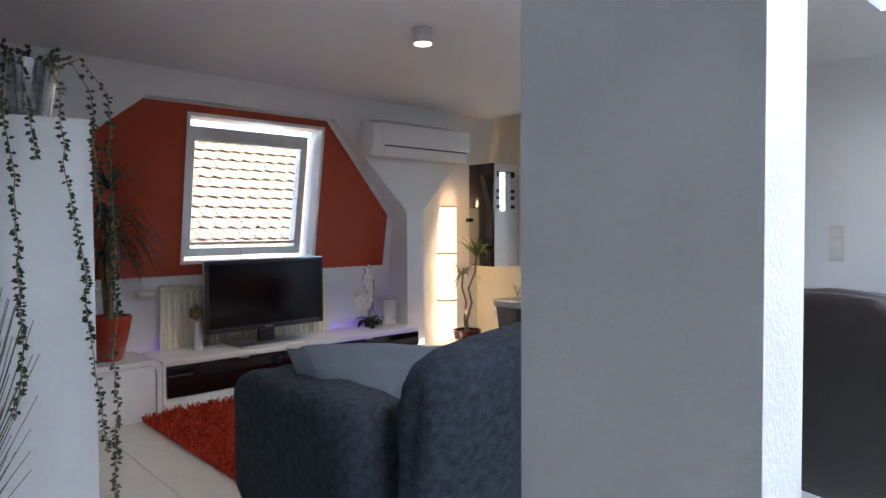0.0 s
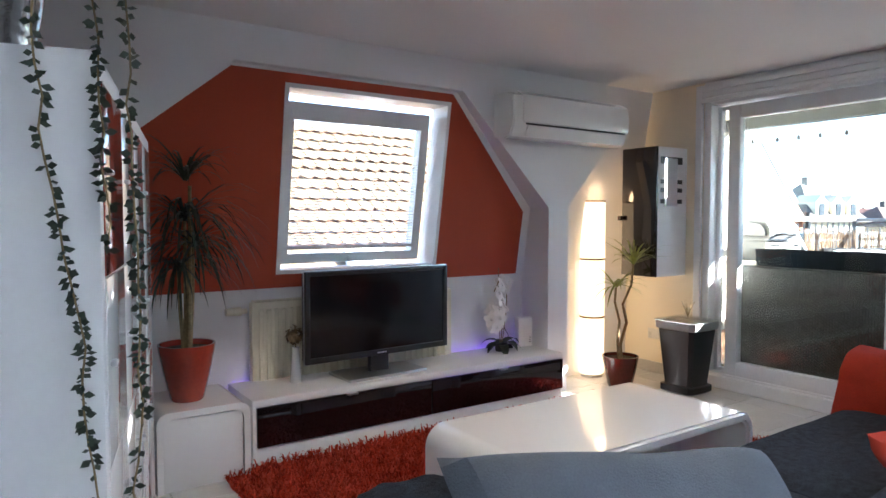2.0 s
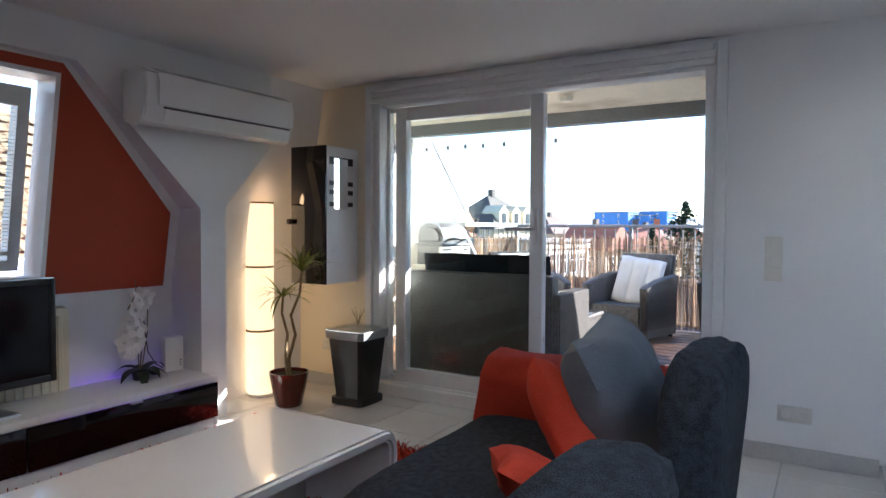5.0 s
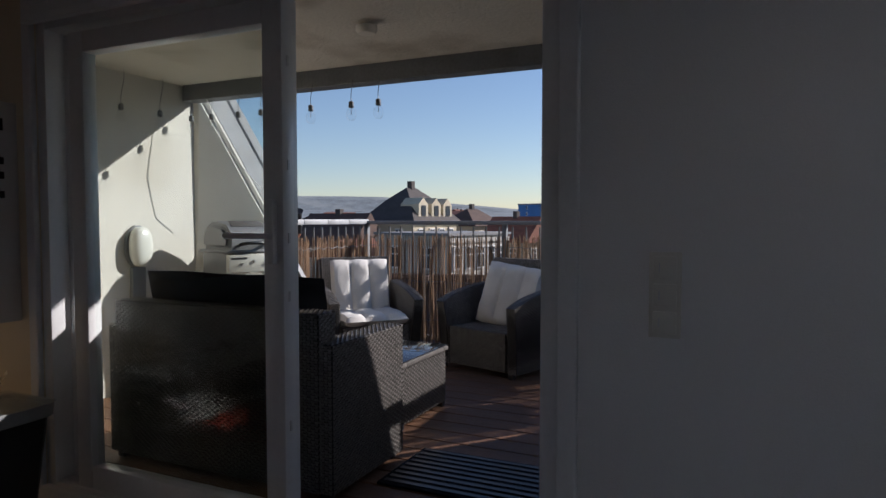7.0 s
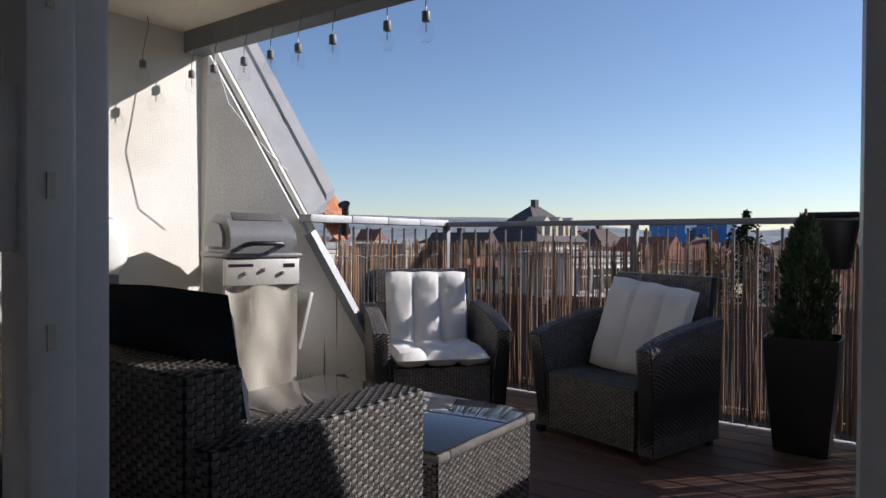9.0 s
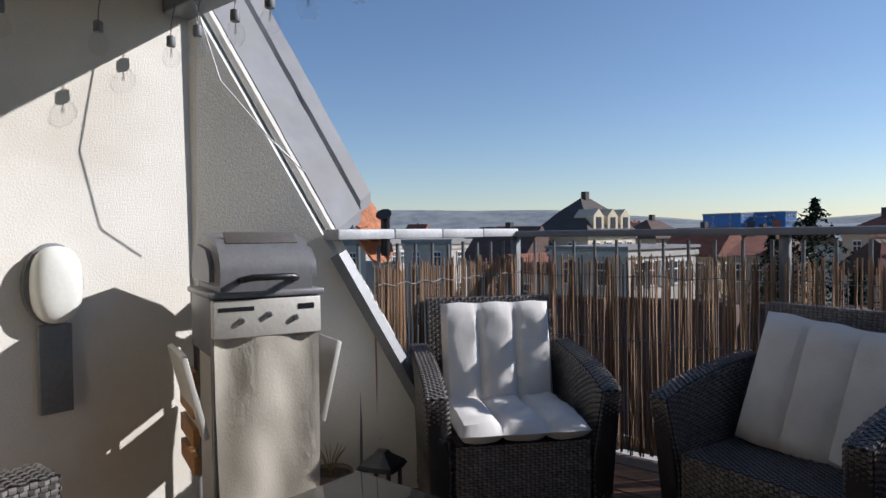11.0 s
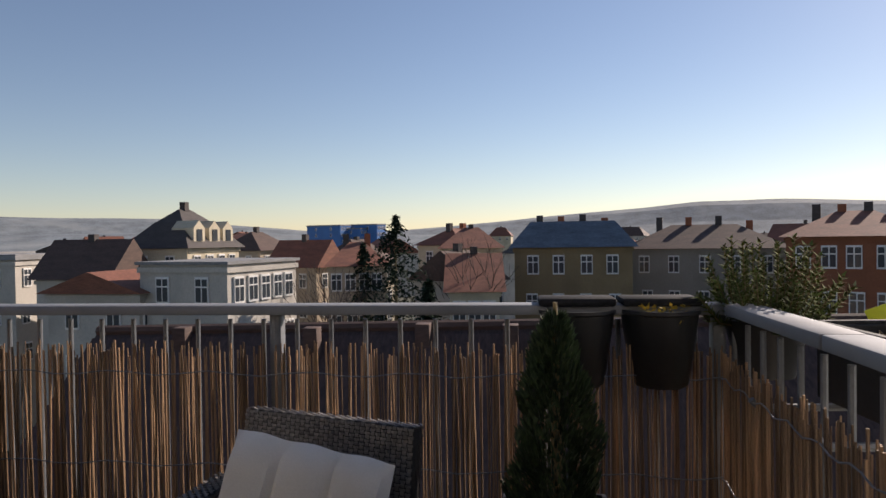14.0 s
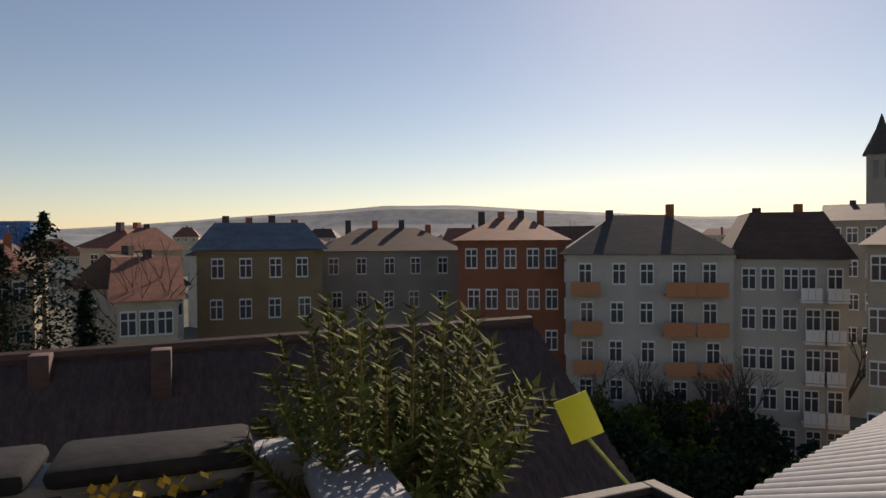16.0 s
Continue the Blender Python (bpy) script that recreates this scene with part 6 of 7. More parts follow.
hills("backdrop_hills", 1900, None, 0.22, 3.3, "wooded hills on the horizon, haze put into their colour")
hills("backdrop_near_hills", 1100, 0.7, 0.35, 9.1, "lower hillside with vineyards, haze put into its colour", 5, 110)

HOUSES = {}
for nm, col in (("ochre", (0.27, 0.19, 0.10)), ("white", (0.46, 0.43, 0.38)), ("grey", (0.30, 0.27, 0.23)), ("brick", (0.28, 0.10, 0.05)), ("cream", (0.55, 0.48, 0.35)), ("tan", (0.42, 0.34, 0.25))):
    HOUSES[nm] = mat("facade_" + nm, col, 0.9, var=0.12, scale=0.5, bump=0.2, bscale=8, dirt=(tuple(c * 0.75 for c in col), 0.35))
ROOFS = {}
for nm, col in (("red", (0.20, 0.075, 0.045)), ("brown", (0.085, 0.050, 0.038)), ("slate", (0.10, 0.13, 0.17)), ("flat", (0.22, 0.22, 0.22)), ("dark", (0.06, 0.050, 0.046))):
    ROOFS[nm] = mat("roof_" + nm, col, 0.8, var=0.3, scale=0.8, bump=0.5, bscale=5, stretch=(1, 1, 4))
PANE = mat("far_pane", (0.05, 0.06, 0.07), 0.08, var=0.3, scale=0.6, bump=0)
WINF = mat("far_window_frame", (0.72, 0.71, 0.68), 0.5, var=0.05)
BALC = mat("balcony_orange", (0.48, 0.21, 0.10), 0.8, var=0.1)


def building(az, dist, w, d, ztop, eave, turn=0.0, wall="cream", roof="red", style="hip", floors=4, cols=4, label="", chimneys=2, balcony=None, side_cols=2, front=None):
    """A house that faces the viewer; eave and ztop are heights of the eaves and the ridge."""
    x, y = polar(az, dist)
    th = thing("apartment_house" if floors > 3 else "house", pose(x, y, -15.0, 0, 0, az - 90 + turn), label, "building", "houses of the town")
    h = eave + 15.0
    top = ztop + 15.0
    bm = bmesh.new()
    bm_box(bm, -w / 2, -d / 2, 0, w / 2, d / 2, h)
    wl = part("wall", bm, HOUSES[wall], th)
    bm = bmesh.new()
    o = 0.45
    if style == "flat":
        bm_box(bm, -w / 2 - 0.2, -d / 2 - 0.2, h, w / 2 + 0.2, d / 2 + 0.2, top)
    else:
        lo = [(-w / 2 - o, -d / 2 - o), (w / 2 + o, -d / 2 - o), (w / 2 + o, d / 2 + o), (-w / 2 - o, d / 2 + o)]
        if style == "hip":
            r = min(w, d) * 0.36
            hi = [(-w / 2 + r, -0.05), (w / 2 - r, -0.05), (w / 2 - r, 0.05), (-w / 2 + r, 0.05)]
        elif style == "mansard":
            r = 1.2
            hi = [(-w / 2 + r, -d / 2 + r), (w / 2 - r, -d / 2 + r), (w / 2 - r, d / 2 - r), (-w / 2 + r, d / 2 - r)]
        elif style == "peaked_mansard":
            r = 1.5
            hi = [(-w / 2 + r, -d / 2 + r), (w / 2 - r, -d / 2 + r), (w / 2 - r, d / 2 - r), (-w / 2 + r, d / 2 - r)]
        elif style == "gable_front":
            hi = [(-0.05, -d / 2 - o), (0.05, -d / 2 - o), (0.05, d / 2 + o), (-0.05, d / 2 + o)]
        else:
            hi = [(-w / 2 - o, -0.05), (w / 2 + o, -0.05), (w / 2 + o, 0.05), (-w / 2 - o, 0.05)]
        a = [bm.verts.new((p[0], p[1], h - 0.1)) for p in lo]
        tier = top - (top - h) * 0.38 if style == "peaked_mansard" else top
        b = [bm.verts.new((p[0], p[1], tier)) for p in hi]
        bm.faces.new(a[::-1])
        bm.faces.new(b)
        for i in range(4):
            bm.faces.new((a[i], a[(i + 1) % 4], b[(i + 1) % 4], b[i]))
        if style == "peaked_mansard":
            c = [bm.verts.new((x_, 0, top)) for x_ in (-w * 0.10, w * 0.10)]
            for q in ((b[0], b[1], c[1], c[0]), (b[2], b[3], c[0], c[1]), (b[1], b[2], c[1]), (b[3], b[0], c[0])):
                bm.faces.new(q)
    rf = part("roof", bm, ROOFS[roof], th)
    if style == "peaked_mansard":
        for cx in (-w * 0.27, w * 0.02, w * 0.29):
            dz = h + (tier - h) * 0.12
            bm = bmesh.new()
            bm_prism(bm, [(cx - 0.75, dz), (cx + 0.75, dz), (cx + 0.75, dz + 1.35), (cx, dz + 2.0), (cx - 0.75, dz + 1.35)], -d / 2 + 0.05, -d / 2 + 2.2, "y")
            dm_ = part("dormer", bm, HOUSES[wall], rf)
            boxpart("dormer_window", (cx - 0.35, -d / 2 + 0.0, dz + 0.25, cx + 0.35, -d / 2 + 0.06, dz + 1.25), PANE, rf, 0)
    if style == "gable_front":
        bm = bmesh.new()
        bm_prism(bm, [(-w / 2, h - 0.05), (w / 2, h - 0.05), (0, top - 0.25)], -d / 2 - 0.02, -d / 2 + 0.2, "y")
        part("gable", bm, HOUSES[wall], th)
    rz = random.Random(int(az * 10) + 7)
    for k in range(chimneys):
        cx = (-0.5 + (k + 0.5) / max(chimneys, 1)) * w * 0.8
        boxpart("chimney", (cx - 0.27, -0.25, h + (top - h) * 0.5, cx + 0.27, 0.3, top + rz.uniform(0.3, 0.8)), HOUSES["brick"] if k % 2 else ROOFS["dark"], rf, 0)
    fh = 2.65 if floors > 5 else 3.0
    ww, wh = 0.80, 1.40
    fr = bmesh.new()
    bm_box(fr, -ww / 2 - 0.05, -0.10, -0.06, ww / 2 + 0.05, 0.05, wh + 0.06)
    fr_me = mesh_of("window", fr, WINF)
    pn = bmesh.new()
    for s in (-1, 1):
        bm_box(pn, s * 0.21 - 0.17, -0.115, 0.06, s * 0.21 + 0.17, -0.09, wh * 0.62)
        bm_box(pn, s * 0.21 - 0.17, -0.115, wh * 0.68, s * 0.21 + 0.17, -0.09, wh - 0.06)
    pn_me = mesh_of("pane", pn, PANE)
    def put(px, py, z, rot):
        wo = new("window", fr_me)
        wo.parent = th
        wo.matrix_basis = pose(px, py, z, 0, 0, rot)
        po = new("pane", pn_me)
        po.parent = wo
    shown = min(floors, 6)
    for f in range(shown):
        z = h - 0.75 - wh - f * fh
        for c in range(cols):
            cx = (-0.5 + (c + 0.5) / cols) * w * 0.92 + rz.uniform(-0.15, 0.15)
            if balcony and c in balcony:
                bo = new("balcony", front or BAL_ME)
                bo.parent = th
                bo.matrix_basis = pose(cx, -d / 2, z - 0.75)
                bo.scale = (w / cols * 0.9, 1, 1)
            put(cx, -d / 2, z, 0)
        for c in range(side_cols):
            cy_ = (-0.5 + (c + 0.5) / side_cols) * d * 0.9
            if f < 3:
                put(-w / 2, cy_, z, -90)
                put(w / 2, cy_, z, 90)
    bm = bmesh.new()
    bm_box(bm, -w / 2 - 0.12, -d / 2 - 0.12, h - 0.45, w / 2 + 0.12, d / 2 + 0.12, h - 0.15)
    part("cornice", bm, HOUSES[wall], wl)
    return th


bm = bmesh.new()
bm_box(bm, -0.5, -1.1, 0, 0.5, 0.0, 0.12)
bm_box(bm, -0.5, -1.1, 0.12, 0.5, -1.02, 0.95)
BAL_ME = mesh_of("balcony", bm, BALC)
bm = bmesh.new()
bm_box(bm, -0.5, -1.1, 0, 0.5, 0.0, 0.14)
for k in range(3):
    bm_box(bm, -0.49 + 0.333 * k, -1.1, 0.2, -0.49 + 0.333 * k + 0.31, -1.05, 0.95)
BAL_PALE = mesh_of("balcony", bm, WINF)

def A16(x):
    return -20.2 - math.degrees(math.atan((x - 784) / 1152))


def A12(x):
    return 31.6 - math.degrees(math.atan((x - 784) / 1152))


def zof(dist, y, hor):
    return 1.5 + dist * (hor - y) / 1152


def town(az0, az1, dist, ytop, yeave, hor, **kw):
    d = abs(az1 - az0)
    w = dist * math.tan(radians(d)) * (0.98 if abs(kw.get("turn", 0)) < 20 else 1.0)
    building((az0 + az1) / 2, dist, w, kw.pop("deep", 10 if abs(kw.get("turn", 0)) < 20 else 6), zof(dist, ytop, hor), zof(dist, yeave, hor), **kw)


def row16(x0, x1, dist, yt, ye, **kw):
    town(A16(x0), A16(x1), dist, yt, ye, 421, **kw)


def row12(x0, x1, dist, yt, ye, **kw):
    kw.setdefault("turn", 52)
    town(A12(x0), A12(x1), dist, yt, ye, 426, **kw)


row16(358, 560, 56, 396, 436, wall="ochre", roof="slate", style="mansard", floors=4, cols=4, label="ochre apartment house with a slate-blue mansard roof", chimneys=4)
row16(566, 800, 64, 404, 440, wall="grey", roof="brown", style="hip", floors=4, cols=5, label="grey apartment house with a brown hip roof", chimneys=4)
row16(812, 985, 54, 388, 424, wall="brick", roof="red", style="hip", floors=5, cols=5, label="dark red brick apartment house with white windows", chimneys=4)
row16(992, 1258, 52, 386, 446, wall="white", roof="dark", style="hip", floors=6, cols=5, balcony=(0, 3, 4), label="white apartment block with orange balcony fronts", chimneys=2, turn=6)
row16(1270, 1455, 54, 388, 452, wall="white", roof="brown", style="mansard", floors=6, cols=5, balcony=(3, 4), front=BAL_PALE, label="white apartment block with a dark roof", chimneys=2, turn=8)
row16(1450, 1540, 75, 376, 400, wall="grey", roof="dark", style="ridge", floors=4, cols=3, label="tall grey house behind the blocks", chimneys=1)
row16(1518, 1640, 50, 400, 432, wall="tan", roof="brown", style="hip", floors=5, cols=4, label="tan apartment house at the end of the street", chimneys=1)
row16(200, 320, 70, 402, 436, wall="cream", roof="red", style="hip", floors=3, cols=3, label="cream house with a red hip roof", chimneys=1)
row16(215, 312, 48, 448, 505, wall="cream", roof="red", style="ridge", floors=3, cols=3, label="cream house with small dark windows", chimneys=1)
row16(-80, 60, 60, 425, 462, wall="tan", roof="red", style="hip", floors=3, cols=4, label="tan house half hidden by the spruce", chimneys=2)
row12(360, 660, 75, 437, 447, wall="white", roof="flat", style="flat", floors=3, cols=11, label="long low white block with a flat roof", chimneys=0)
row12(545, 655, 66, 440, 448, wall="white", roof="flat", style="flat", floors=3, cols=3, label="white flat-roofed end block", chimneys=0)
row12(664, 764, 58, 420, 478, wall="white", roof="brown", style="gable_front", floors=3, cols=2, label="white gabled house with a dark roof", chimneys=1)
row12(690, 790, 44, 470, 500, wall="white", roof="red", style="ridge", floors=3, cols=3, label="small house with an orange-red roof", chimneys=0)
row12(780, 916, 62, 372, 434, wall="cream", roof="dark", style="peaked_mansard", floors=5, cols=4, label="tall cream corner house with a dark mansard roof", chimneys=1)
row12(806, 1000, 42, 457, 462, wall="white", roof="flat", style="flat", floors=4, cols=5, label="modern white cube house with a flat roof", chimneys=0)
row12(920, 1010, 85, 410, 440, wall="tan", roof="brown", style="hip", floors=3, cols=3, label="tan house with a brown roof", chimneys=1)
row12(1010, 1088, 70, 425, 470, wall="tan", roof="red", style="gable_front", floors=3, cols=2, label="house with a steep red gable", chimneys=1)
row12(1090, 1200, 80, 425, 462, wall="cream", roof="brown", style="hip", floors=3, cols=4, label="cream house with a brown hip roof", chimneys=1)
row12(1290, 1410, 72, 408, 436, wall="cream", roof="red", style="hip", floors=3, cols=4, label="cream villa with a red hip roof", chimneys=2)
row12(1300, 1400, 50, 448, 498, wall="white", roof="brown", style="ridge", floors=3, cols=3, label="white house with a brown saddle roof", chimneys=1)
BLUE = mat("facade_blue", (0.04, 0.16, 0.42), 0.6, var=0.15, scale=0.3, bump=0)
HOUSES["blue"] = BLUE
for x0, x1, yt in ((1080, 1112, 399), (1118, 1148, 405), (1150, 1178, 398)):
    row12(x0, x1, 320, yt, yt + 2, wall="blue", roof="flat", style="flat", floors=4, cols=4, deep=20, label="distant blue tower block with a flat roof", chimneys=0)
rz = random.Random(44)
for i in range(60):
    az = rz.uniform(-62, 62)
    dist = rz.uniform(95, 420)
    top = zof(dist, rz.uniform(404, 432), 424)
    building(az, dist, rz.uniform(9, 18), rz.uniform(9, 12), top, top - rz.uniform(2.5, 5), turn=rz.uniform(-40, 40), wall=rz.choice(("cream", "white", "tan", "ochre")), roof=rz.choice(("red", "brown", "dark", "red")),
             style=rz.choice(("hip", "ridge", "gable_front")), floors=1, cols=3, side_cols=0, label="small distant town house under a tiled roof", chimneys=1)

# church tower
x, y = polar(A16(1548), 130)
ch = thing("church_tower", pose(x, y, -15, 0, 0, A16(1548) - 90), "grey stone church tower with a pointed spire", "church")
zt = zof(130, 305, 421) + 15
bm = bmesh.new()
bm_box(bm, -2.1, -2.1, 0, 2.1, 2.1, zt)
part("tower", bm, HOUSES["grey"], ch)
bm = bmesh.new()
bm_lathe(bm, [(2.9, zt), (0.9, zt + 4.2), (0.05, zof(130, 245, 421) + 15)], 8)
part("spire", bm, ROOFS["dark"], ch)
for s in (-0.8, 0.8):
    boxpart("louvre", (s - 0.35, -2.2, zt - 4.0, s + 0.35, -2.08, zt - 1.0), PANE, ch, 0)
bm = bmesh.new()
bm_box(bm, -9, 6, 0, 3, 40, zof(130, 385, 421) + 12)
part("nave", bm, HOUSES["grey"], ch)


# near tiled roof below the railing, with chimneys
nr_ = thing("neighbour_roof", pose(0, 0, 0), "long dark tiled roof below the terrace", "roof")
E0, E1 = Vector((13.4, 6.0, -0.35)), Vector((12.6, -8.2, -0.02))
F0, F1 = Vector((7.2, 6.0, -5.2)), Vector((6.6, -9.3, -5.2))
bm = bmesh.new()
nrow = 34
prev = None
for i in range(nrow + 1):
    t = i / nrow
    for e in ((0.0,) if i == 0 else (0.06, 0.0)):
        row = [bm.verts.new(F0.lerp(E0, t) + Vector((-0.03, 0, e if i < nrow else 0))), bm.verts.new(F1.lerp(E1, t) + Vector((-0.03, 0, e if i < nrow else 0)))]
        if prev:
            bm.faces.new((prev[0], prev[1], row[1], row[0]))
        prev = row
part("tile_course", bm, mat("dark_roof_tile", (0.060, 0.036, 0.030), 0.75, var=0.4, scale=3, bump=0.9, bscale=9, stretch=(1, 3, 1)), nr_)
bm = bmesh.new()
bm_tube(bm, [E0 + Vector((0, 0, 0.03)), E1 + Vector((0, 0, 0.03))], 0.11, 8)
part("ridge", bm, ROOFS["brown"], nr_)
bm = bmesh.new()
a = [bm.verts.new(p) for p in (E0, E1, E1 + Vector((5, -0.6, -4.5)), E0 + Vector((5, 0, -4.5)))]
bm.faces.new(a)
part("back_slope", bm, ROOFS["brown"], nr_)
bm = bmesh.new()
a = [bm.verts.new(p) for p in (E1 + Vector((0.1, 0.3, -0.12)), F1 + Vector((0.1, 0.3, -0.15)), Vector((F1.x + 0.1, F1.y + 0.3, -15)), Vector((E1.x + 5, E1.y, -15)), E1 + Vector((5, -0.4, -4.6)))]
bm.faces.new(a)
part("gable_wall", bm, HOUSES["tan"], nr_)
for k, t in enumerate((0.14, 0.33, 0.47, 0.58)):
    c = E0.lerp(E1, t)
    boxpart("chimney", (c.x - 0.45 - 0.3 * (k % 2), c.y - 0.13, c.z - 0.75, c.x - 0.15 - 0.3 * (k % 2), c.y + 0.13, c.z + 0.12), ROOFS["brown"], nr_, 0.01)

# neighbour's roof outside the roof window
wr = thing("neighbour_tiled_roof", pose(0, 0, 0), "sunlit clay-tiled roof opposite the roof window", "roof")
TILEW = mat("pale_clay_tile", (0.17, 0.12, 0.07), 0.85, var=0.3, scale=4, bump=0.5, bscale=30, rand=0.2)
bm = bmesh.new()
nrow, ncol = 26, 44
for i in range(nrow):
    for j in range(ncol):
        x0 = -8.0 + 0.32 * j + (0.16 if i % 2 else 0)
        yb, zb = 5.4 + 0.23 * i, -2.6 + 0.235 * i
        vs = [bm.verts.new(p) for p in ((x0, yb - 0.03, zb + 0.05), (x0 + 0.15, yb - 0.05, zb + 0.01), (x0 + 0.30, yb - 0.03, zb + 0.05), (x0 + 0.30, yb + 0.27, zb + 0.25), (x0, yb + 0.27, zb + 0.25))]
        bm.faces.new(vs)
merged_me = mesh_of("tile_course", bm, TILEW)
tc_ = new("tile_course", merged_me)
tc_.parent = wr
tagged(tc_, kind="stuff")
bm = bmesh.new()
bm_prism(bm, [(5.4, -2.6), (11.4, 3.5), (11.4, -15), (5.4, -15)], -8.2, 6.4, "x")
part("roof_body", bm, ROOFS["red"], wr)
for x, z in ((-1.5, 3.2), (0.6, 3.3)):
    bm = bmesh.new()
    bm_tube(bm, [(x, 11.0, z - 0.6), (x, 11.0, z + 0.9), (x + 0.25, 11.0, z + 1.0)], 0.06, 8)
    part("vent_pipe", bm, ZINC, wr)
for x, y, z in ((-0.9, 6.6, -1.3), (1.9, 8.0, 0.1)):
    boxpart("roof_hatch", (x - 0.45, -0.5, 0.0, x + 0.45, 0.5, 0.14), SATINW, wr, 0.01, "pale roof hatch", at=pose(0, y, z + 0.08, 45, 0, 0))
bm = bmesh.new()
for k in range(6):
    bm_box(bm, 0.3, 7.0 + 0.25 * k, -0.85 + 0.25 * k, 0.9, 7.12 + 0.25 * k, -0.80 + 0.25 * k)
part("roof_steps", bm, ZINCD, wr)

# corrugated sheet roof beside the building
cs = thing("corrugated_roof", pose(0, 0, 0), "grey corrugated metal sheet roof below", "roof")
bm = bmesh.new()
u = Vector((1.0, -2.65, 0.0))
v = Vector((1.6, -0.4, -0.42))
prev = None
n = 180
for i in range(n + 1):
    p = Vector((5.2, -5.15, -0.10)) + u * (i / n * 1.5)
    h = 0.022 * math.sin(i * 2 * math.pi / 6)
    row = [bm.verts.new(p + Vector((0, 0, h))), bm.verts.new(p + v.normalized() * -3.2 + Vector((0, 0, h + 0.5)))]
    if prev:
        bm.faces.new((prev[0], row[0], row[1], prev[1]))
    prev = row
part("sheet", bm, ZINC, cs, smooth=True)


# trees
def conifer(az, dist, ztop, zbase, r, label, seed):
    x, y = polar(az, dist)
    th = thing("spruce_tree", pose(x, y, -15), label, "tree", "trees of the town")
    h = ztop + 15
    bm = bmesh.new()
    bm_tube(bm, [(0, 0, 0), (0, 0, h)], [0.3, 0.03], 8)
    part("trunk", bm, STEM, th)
    q = np.random.RandomState(seed)
    V, Fc = [], []
    z0 = zbase + 15
    for i in range(70):
        t = i / 69
        z = z0 + (h - z0) * t
        L = r * (1 - t) ** 0.8 * q.uniform(0.65, 1.1) + 0.15
        for b in range(6):
            a = q.uniform(0, 6.283)
            for k in range(12):
                s = (k + 1) / 12
                c = Vector((L * s * math.cos(a), L * s * math.sin(a), z - 0.35 * L * s * s + q.uniform(-0.1, 0.1)))
                e = Vector((q.uniform(-1, 1), q.uniform(-1, 1), q.uniform(-0.8, 0.3))).normalized() * q.uniform(0.2, 0.42)
                f = e.cross(Vector((q.uniform(-1, 1), q.uniform(-1, 1), 1))).normalized() * 0.10
                m_ = len(V)
                V += [tuple(c - f), tuple(c + f), tuple(c + e)]
                Fc.append((m_, m_ + 1, m_ + 2))
    merged(V, Fc, "crown", SPRUCE, th)


SPRUCE = mat("spruce_needles", (0.020, 0.034, 0.020), 0.8, spec=0.1, var=0.3, rand=0.5, island=True)
BUSHM = mat("shrub_leaves", (0.075, 0.10, 0.02), 0.7, spec=0.1, var=0.3, rand=0.5, island=True)
TWIGM = mat("bare_twigs", (0.075, 0.055, 0.045), 0.9, var=0.3)
conifer(A16(85), 44, zof(44, 383, 421), -12, 8.0, "tall dark spruce with ragged boughs", 5)
conifer(A16(160), 36, zof(36, 500, 421), -13, 1.5, "yellow-green young conifer in a garden", 6)
conifer(A16(8), 55, zof(55, 430, 421), -12, 4.0, "dark spruce between the houses", 7)


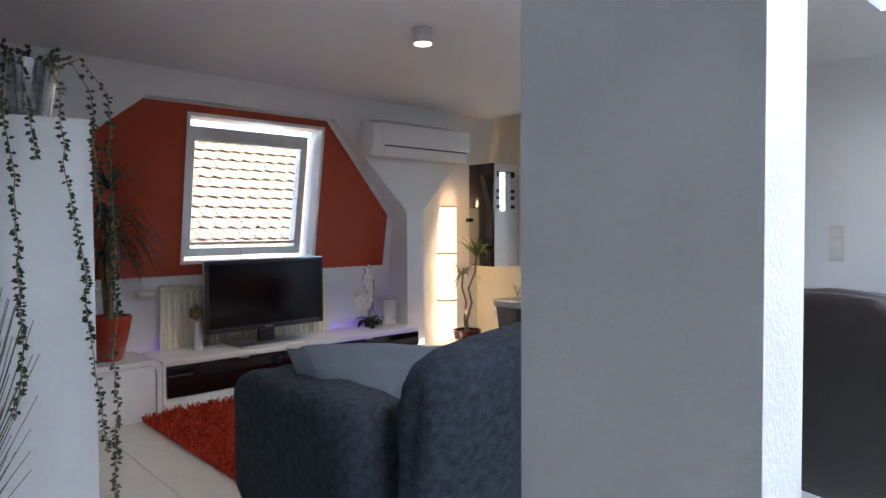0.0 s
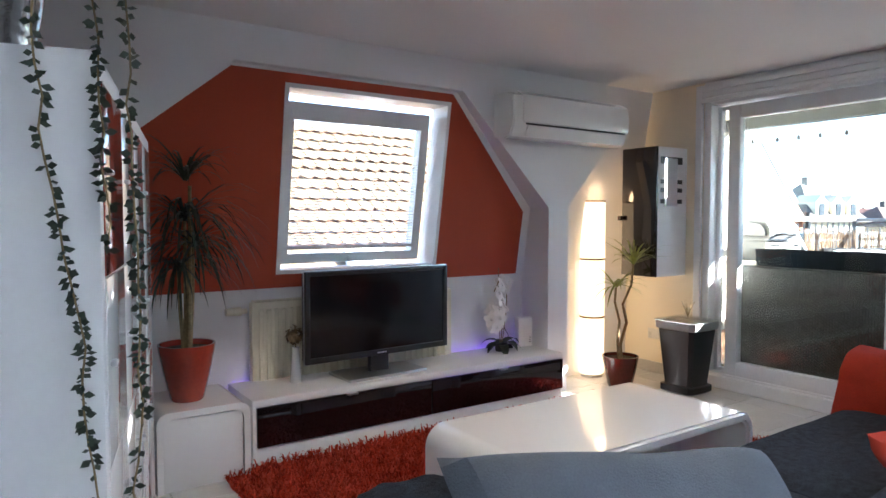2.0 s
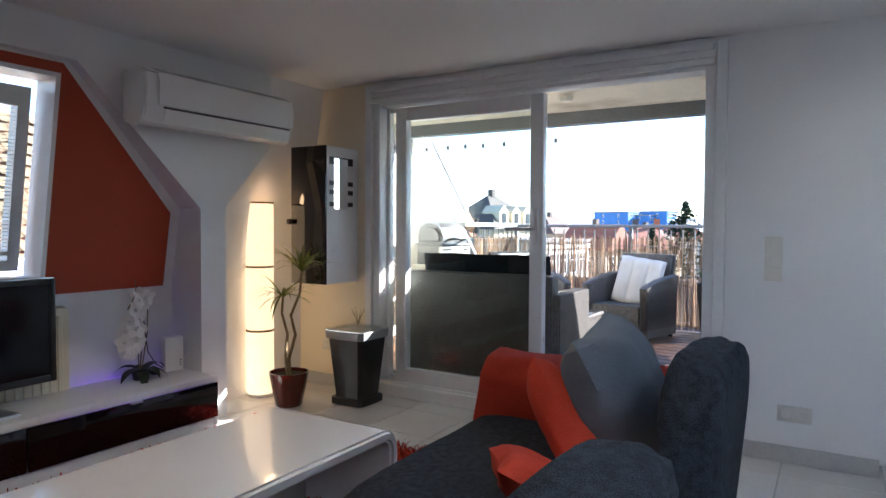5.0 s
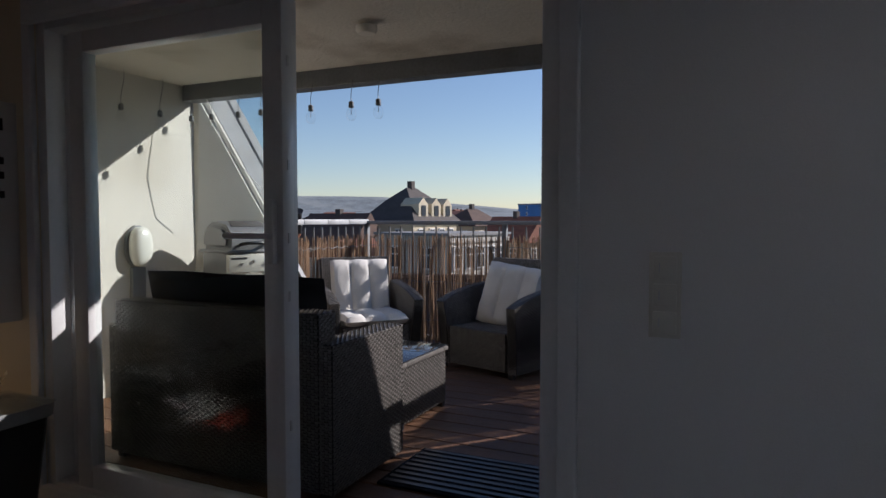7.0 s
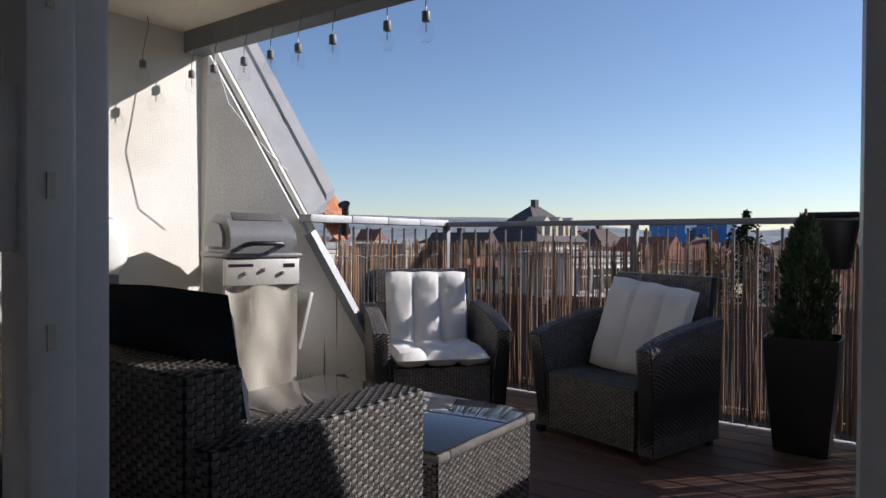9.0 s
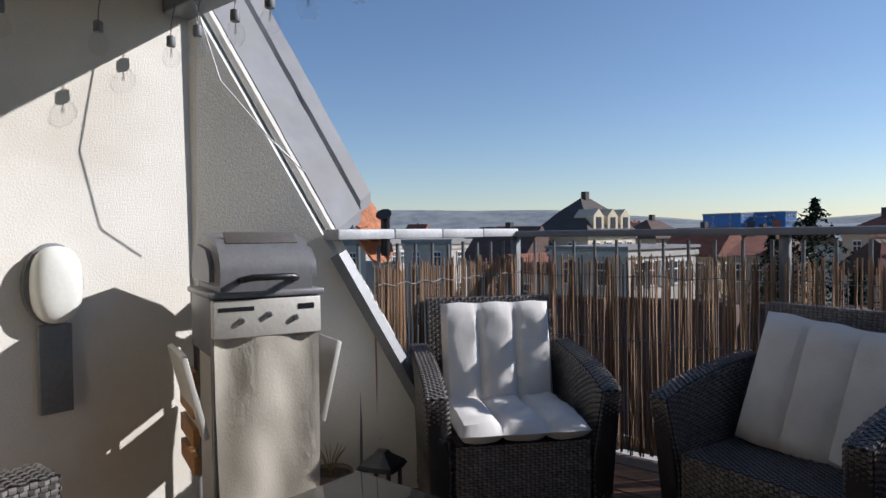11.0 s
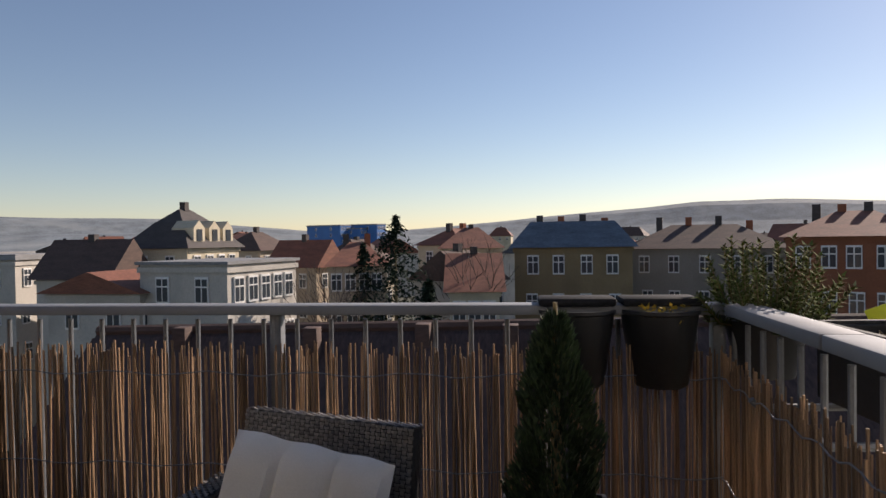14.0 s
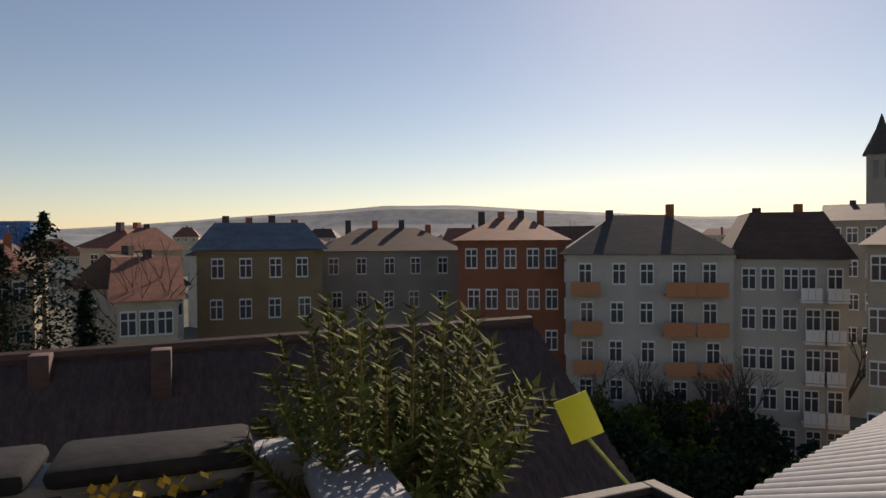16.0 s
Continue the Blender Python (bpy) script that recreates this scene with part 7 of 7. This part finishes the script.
def bare_tree(az, dist, ztop, spread, seed, label):
    x, y = polar(az, dist)
    th = thing("bare_tree", pose(x, y, -15), label, "tree", "trees of the town")
    q = random.Random(seed)
    bm = bmesh.new()
    h = ztop + 15
    def grow(p, d, L, r, depth):
        e = p + d * L
        bm_tube(bm, [p, e], [r, r * 0.6], 5 if depth < 2 else 3, caps=False)
        if depth < 5:
            for k in range(3 if depth < 4 else 2):
                nd = (d + Vector((q.uniform(-1, 1), q.uniform(-1, 1), q.uniform(-0.2, 0.7))) * 0.62).normalized()
                grow(e, nd, L * q.uniform(0.6, 0.8), r * 0.58, depth + 1)
    grow(Vector((0, 0, 0)), Vector((0, 0, 1)), h * 0.36, 0.22, 0)
    tagged(part("limb", bm, TWIGM, th), kind="stuff")


for k, (px, dist, yt) in enumerate(((300, 46, 470), (1060, 62, 395), (1045, 46, 640), (1120, 44, 650), (1310, 44, 640), (1240, 46, 660), (1480, 60, 560), (-40, 40, 490))):
    bare_tree(A16(px), dist, zof(dist, yt, 421), 2, 60 + k, "leafless garden tree with fine twigs")


def garden_shrub(az, dist, z, r, seed):
    x, y = polar(az, dist)
    th = thing("garden_shrub", pose(x, y, -15.0), "dense garden shrub between the houses", "shrub", "trees of the town")
    q = np.random.RandomState(seed)
    bm = bmesh.new()
    bm_tube(bm, [(0, 0, 0), (0, 0, z + 15)], [0.12, 0.05], 5)
    part("trunk", bm, STEM, th)
    V, Fc = [], []
    for i in range(1500):
        d = Vector(q.normal(size=3)).normalized()
        rad_ = r * (0.7 + 0.5 * noise.noise(d * 2.3 + Vector((seed, 0, 0)))) * q.uniform(0.75, 1.05)
        c = Vector((d.x * rad_, d.y * rad_, z + 15 + d.z * rad_ * 1.1))
        e = Vector(q.normal(size=3)).normalized() * 0.28
        f = e.cross(Vector(q.normal(size=3))).normalized() * 0.13
        k = len(V)
        V += [tuple(c - f), tuple(c + f), tuple(c + e)]
        Fc.append((k, k + 1, k + 2))
    merged(V, Fc, "crown", BUSHM if seed % 3 == 0 else SPRUCE, th)


rz = random.Random(9)
for k in range(34):
    garden_shrub(rz.uniform(-58, 45), rz.uniform(30, 46), rz.uniform(-13.0, -10.5), rz.uniform(1.2, 2.2), k)
for k in range(30):
    garden_shrub(rz.uniform(A16(1440), A16(1000)), rz.uniform(36, 45), rz.uniform(-13.0, -10.4), rz.uniform(1.5, 2.4), 40 + k)
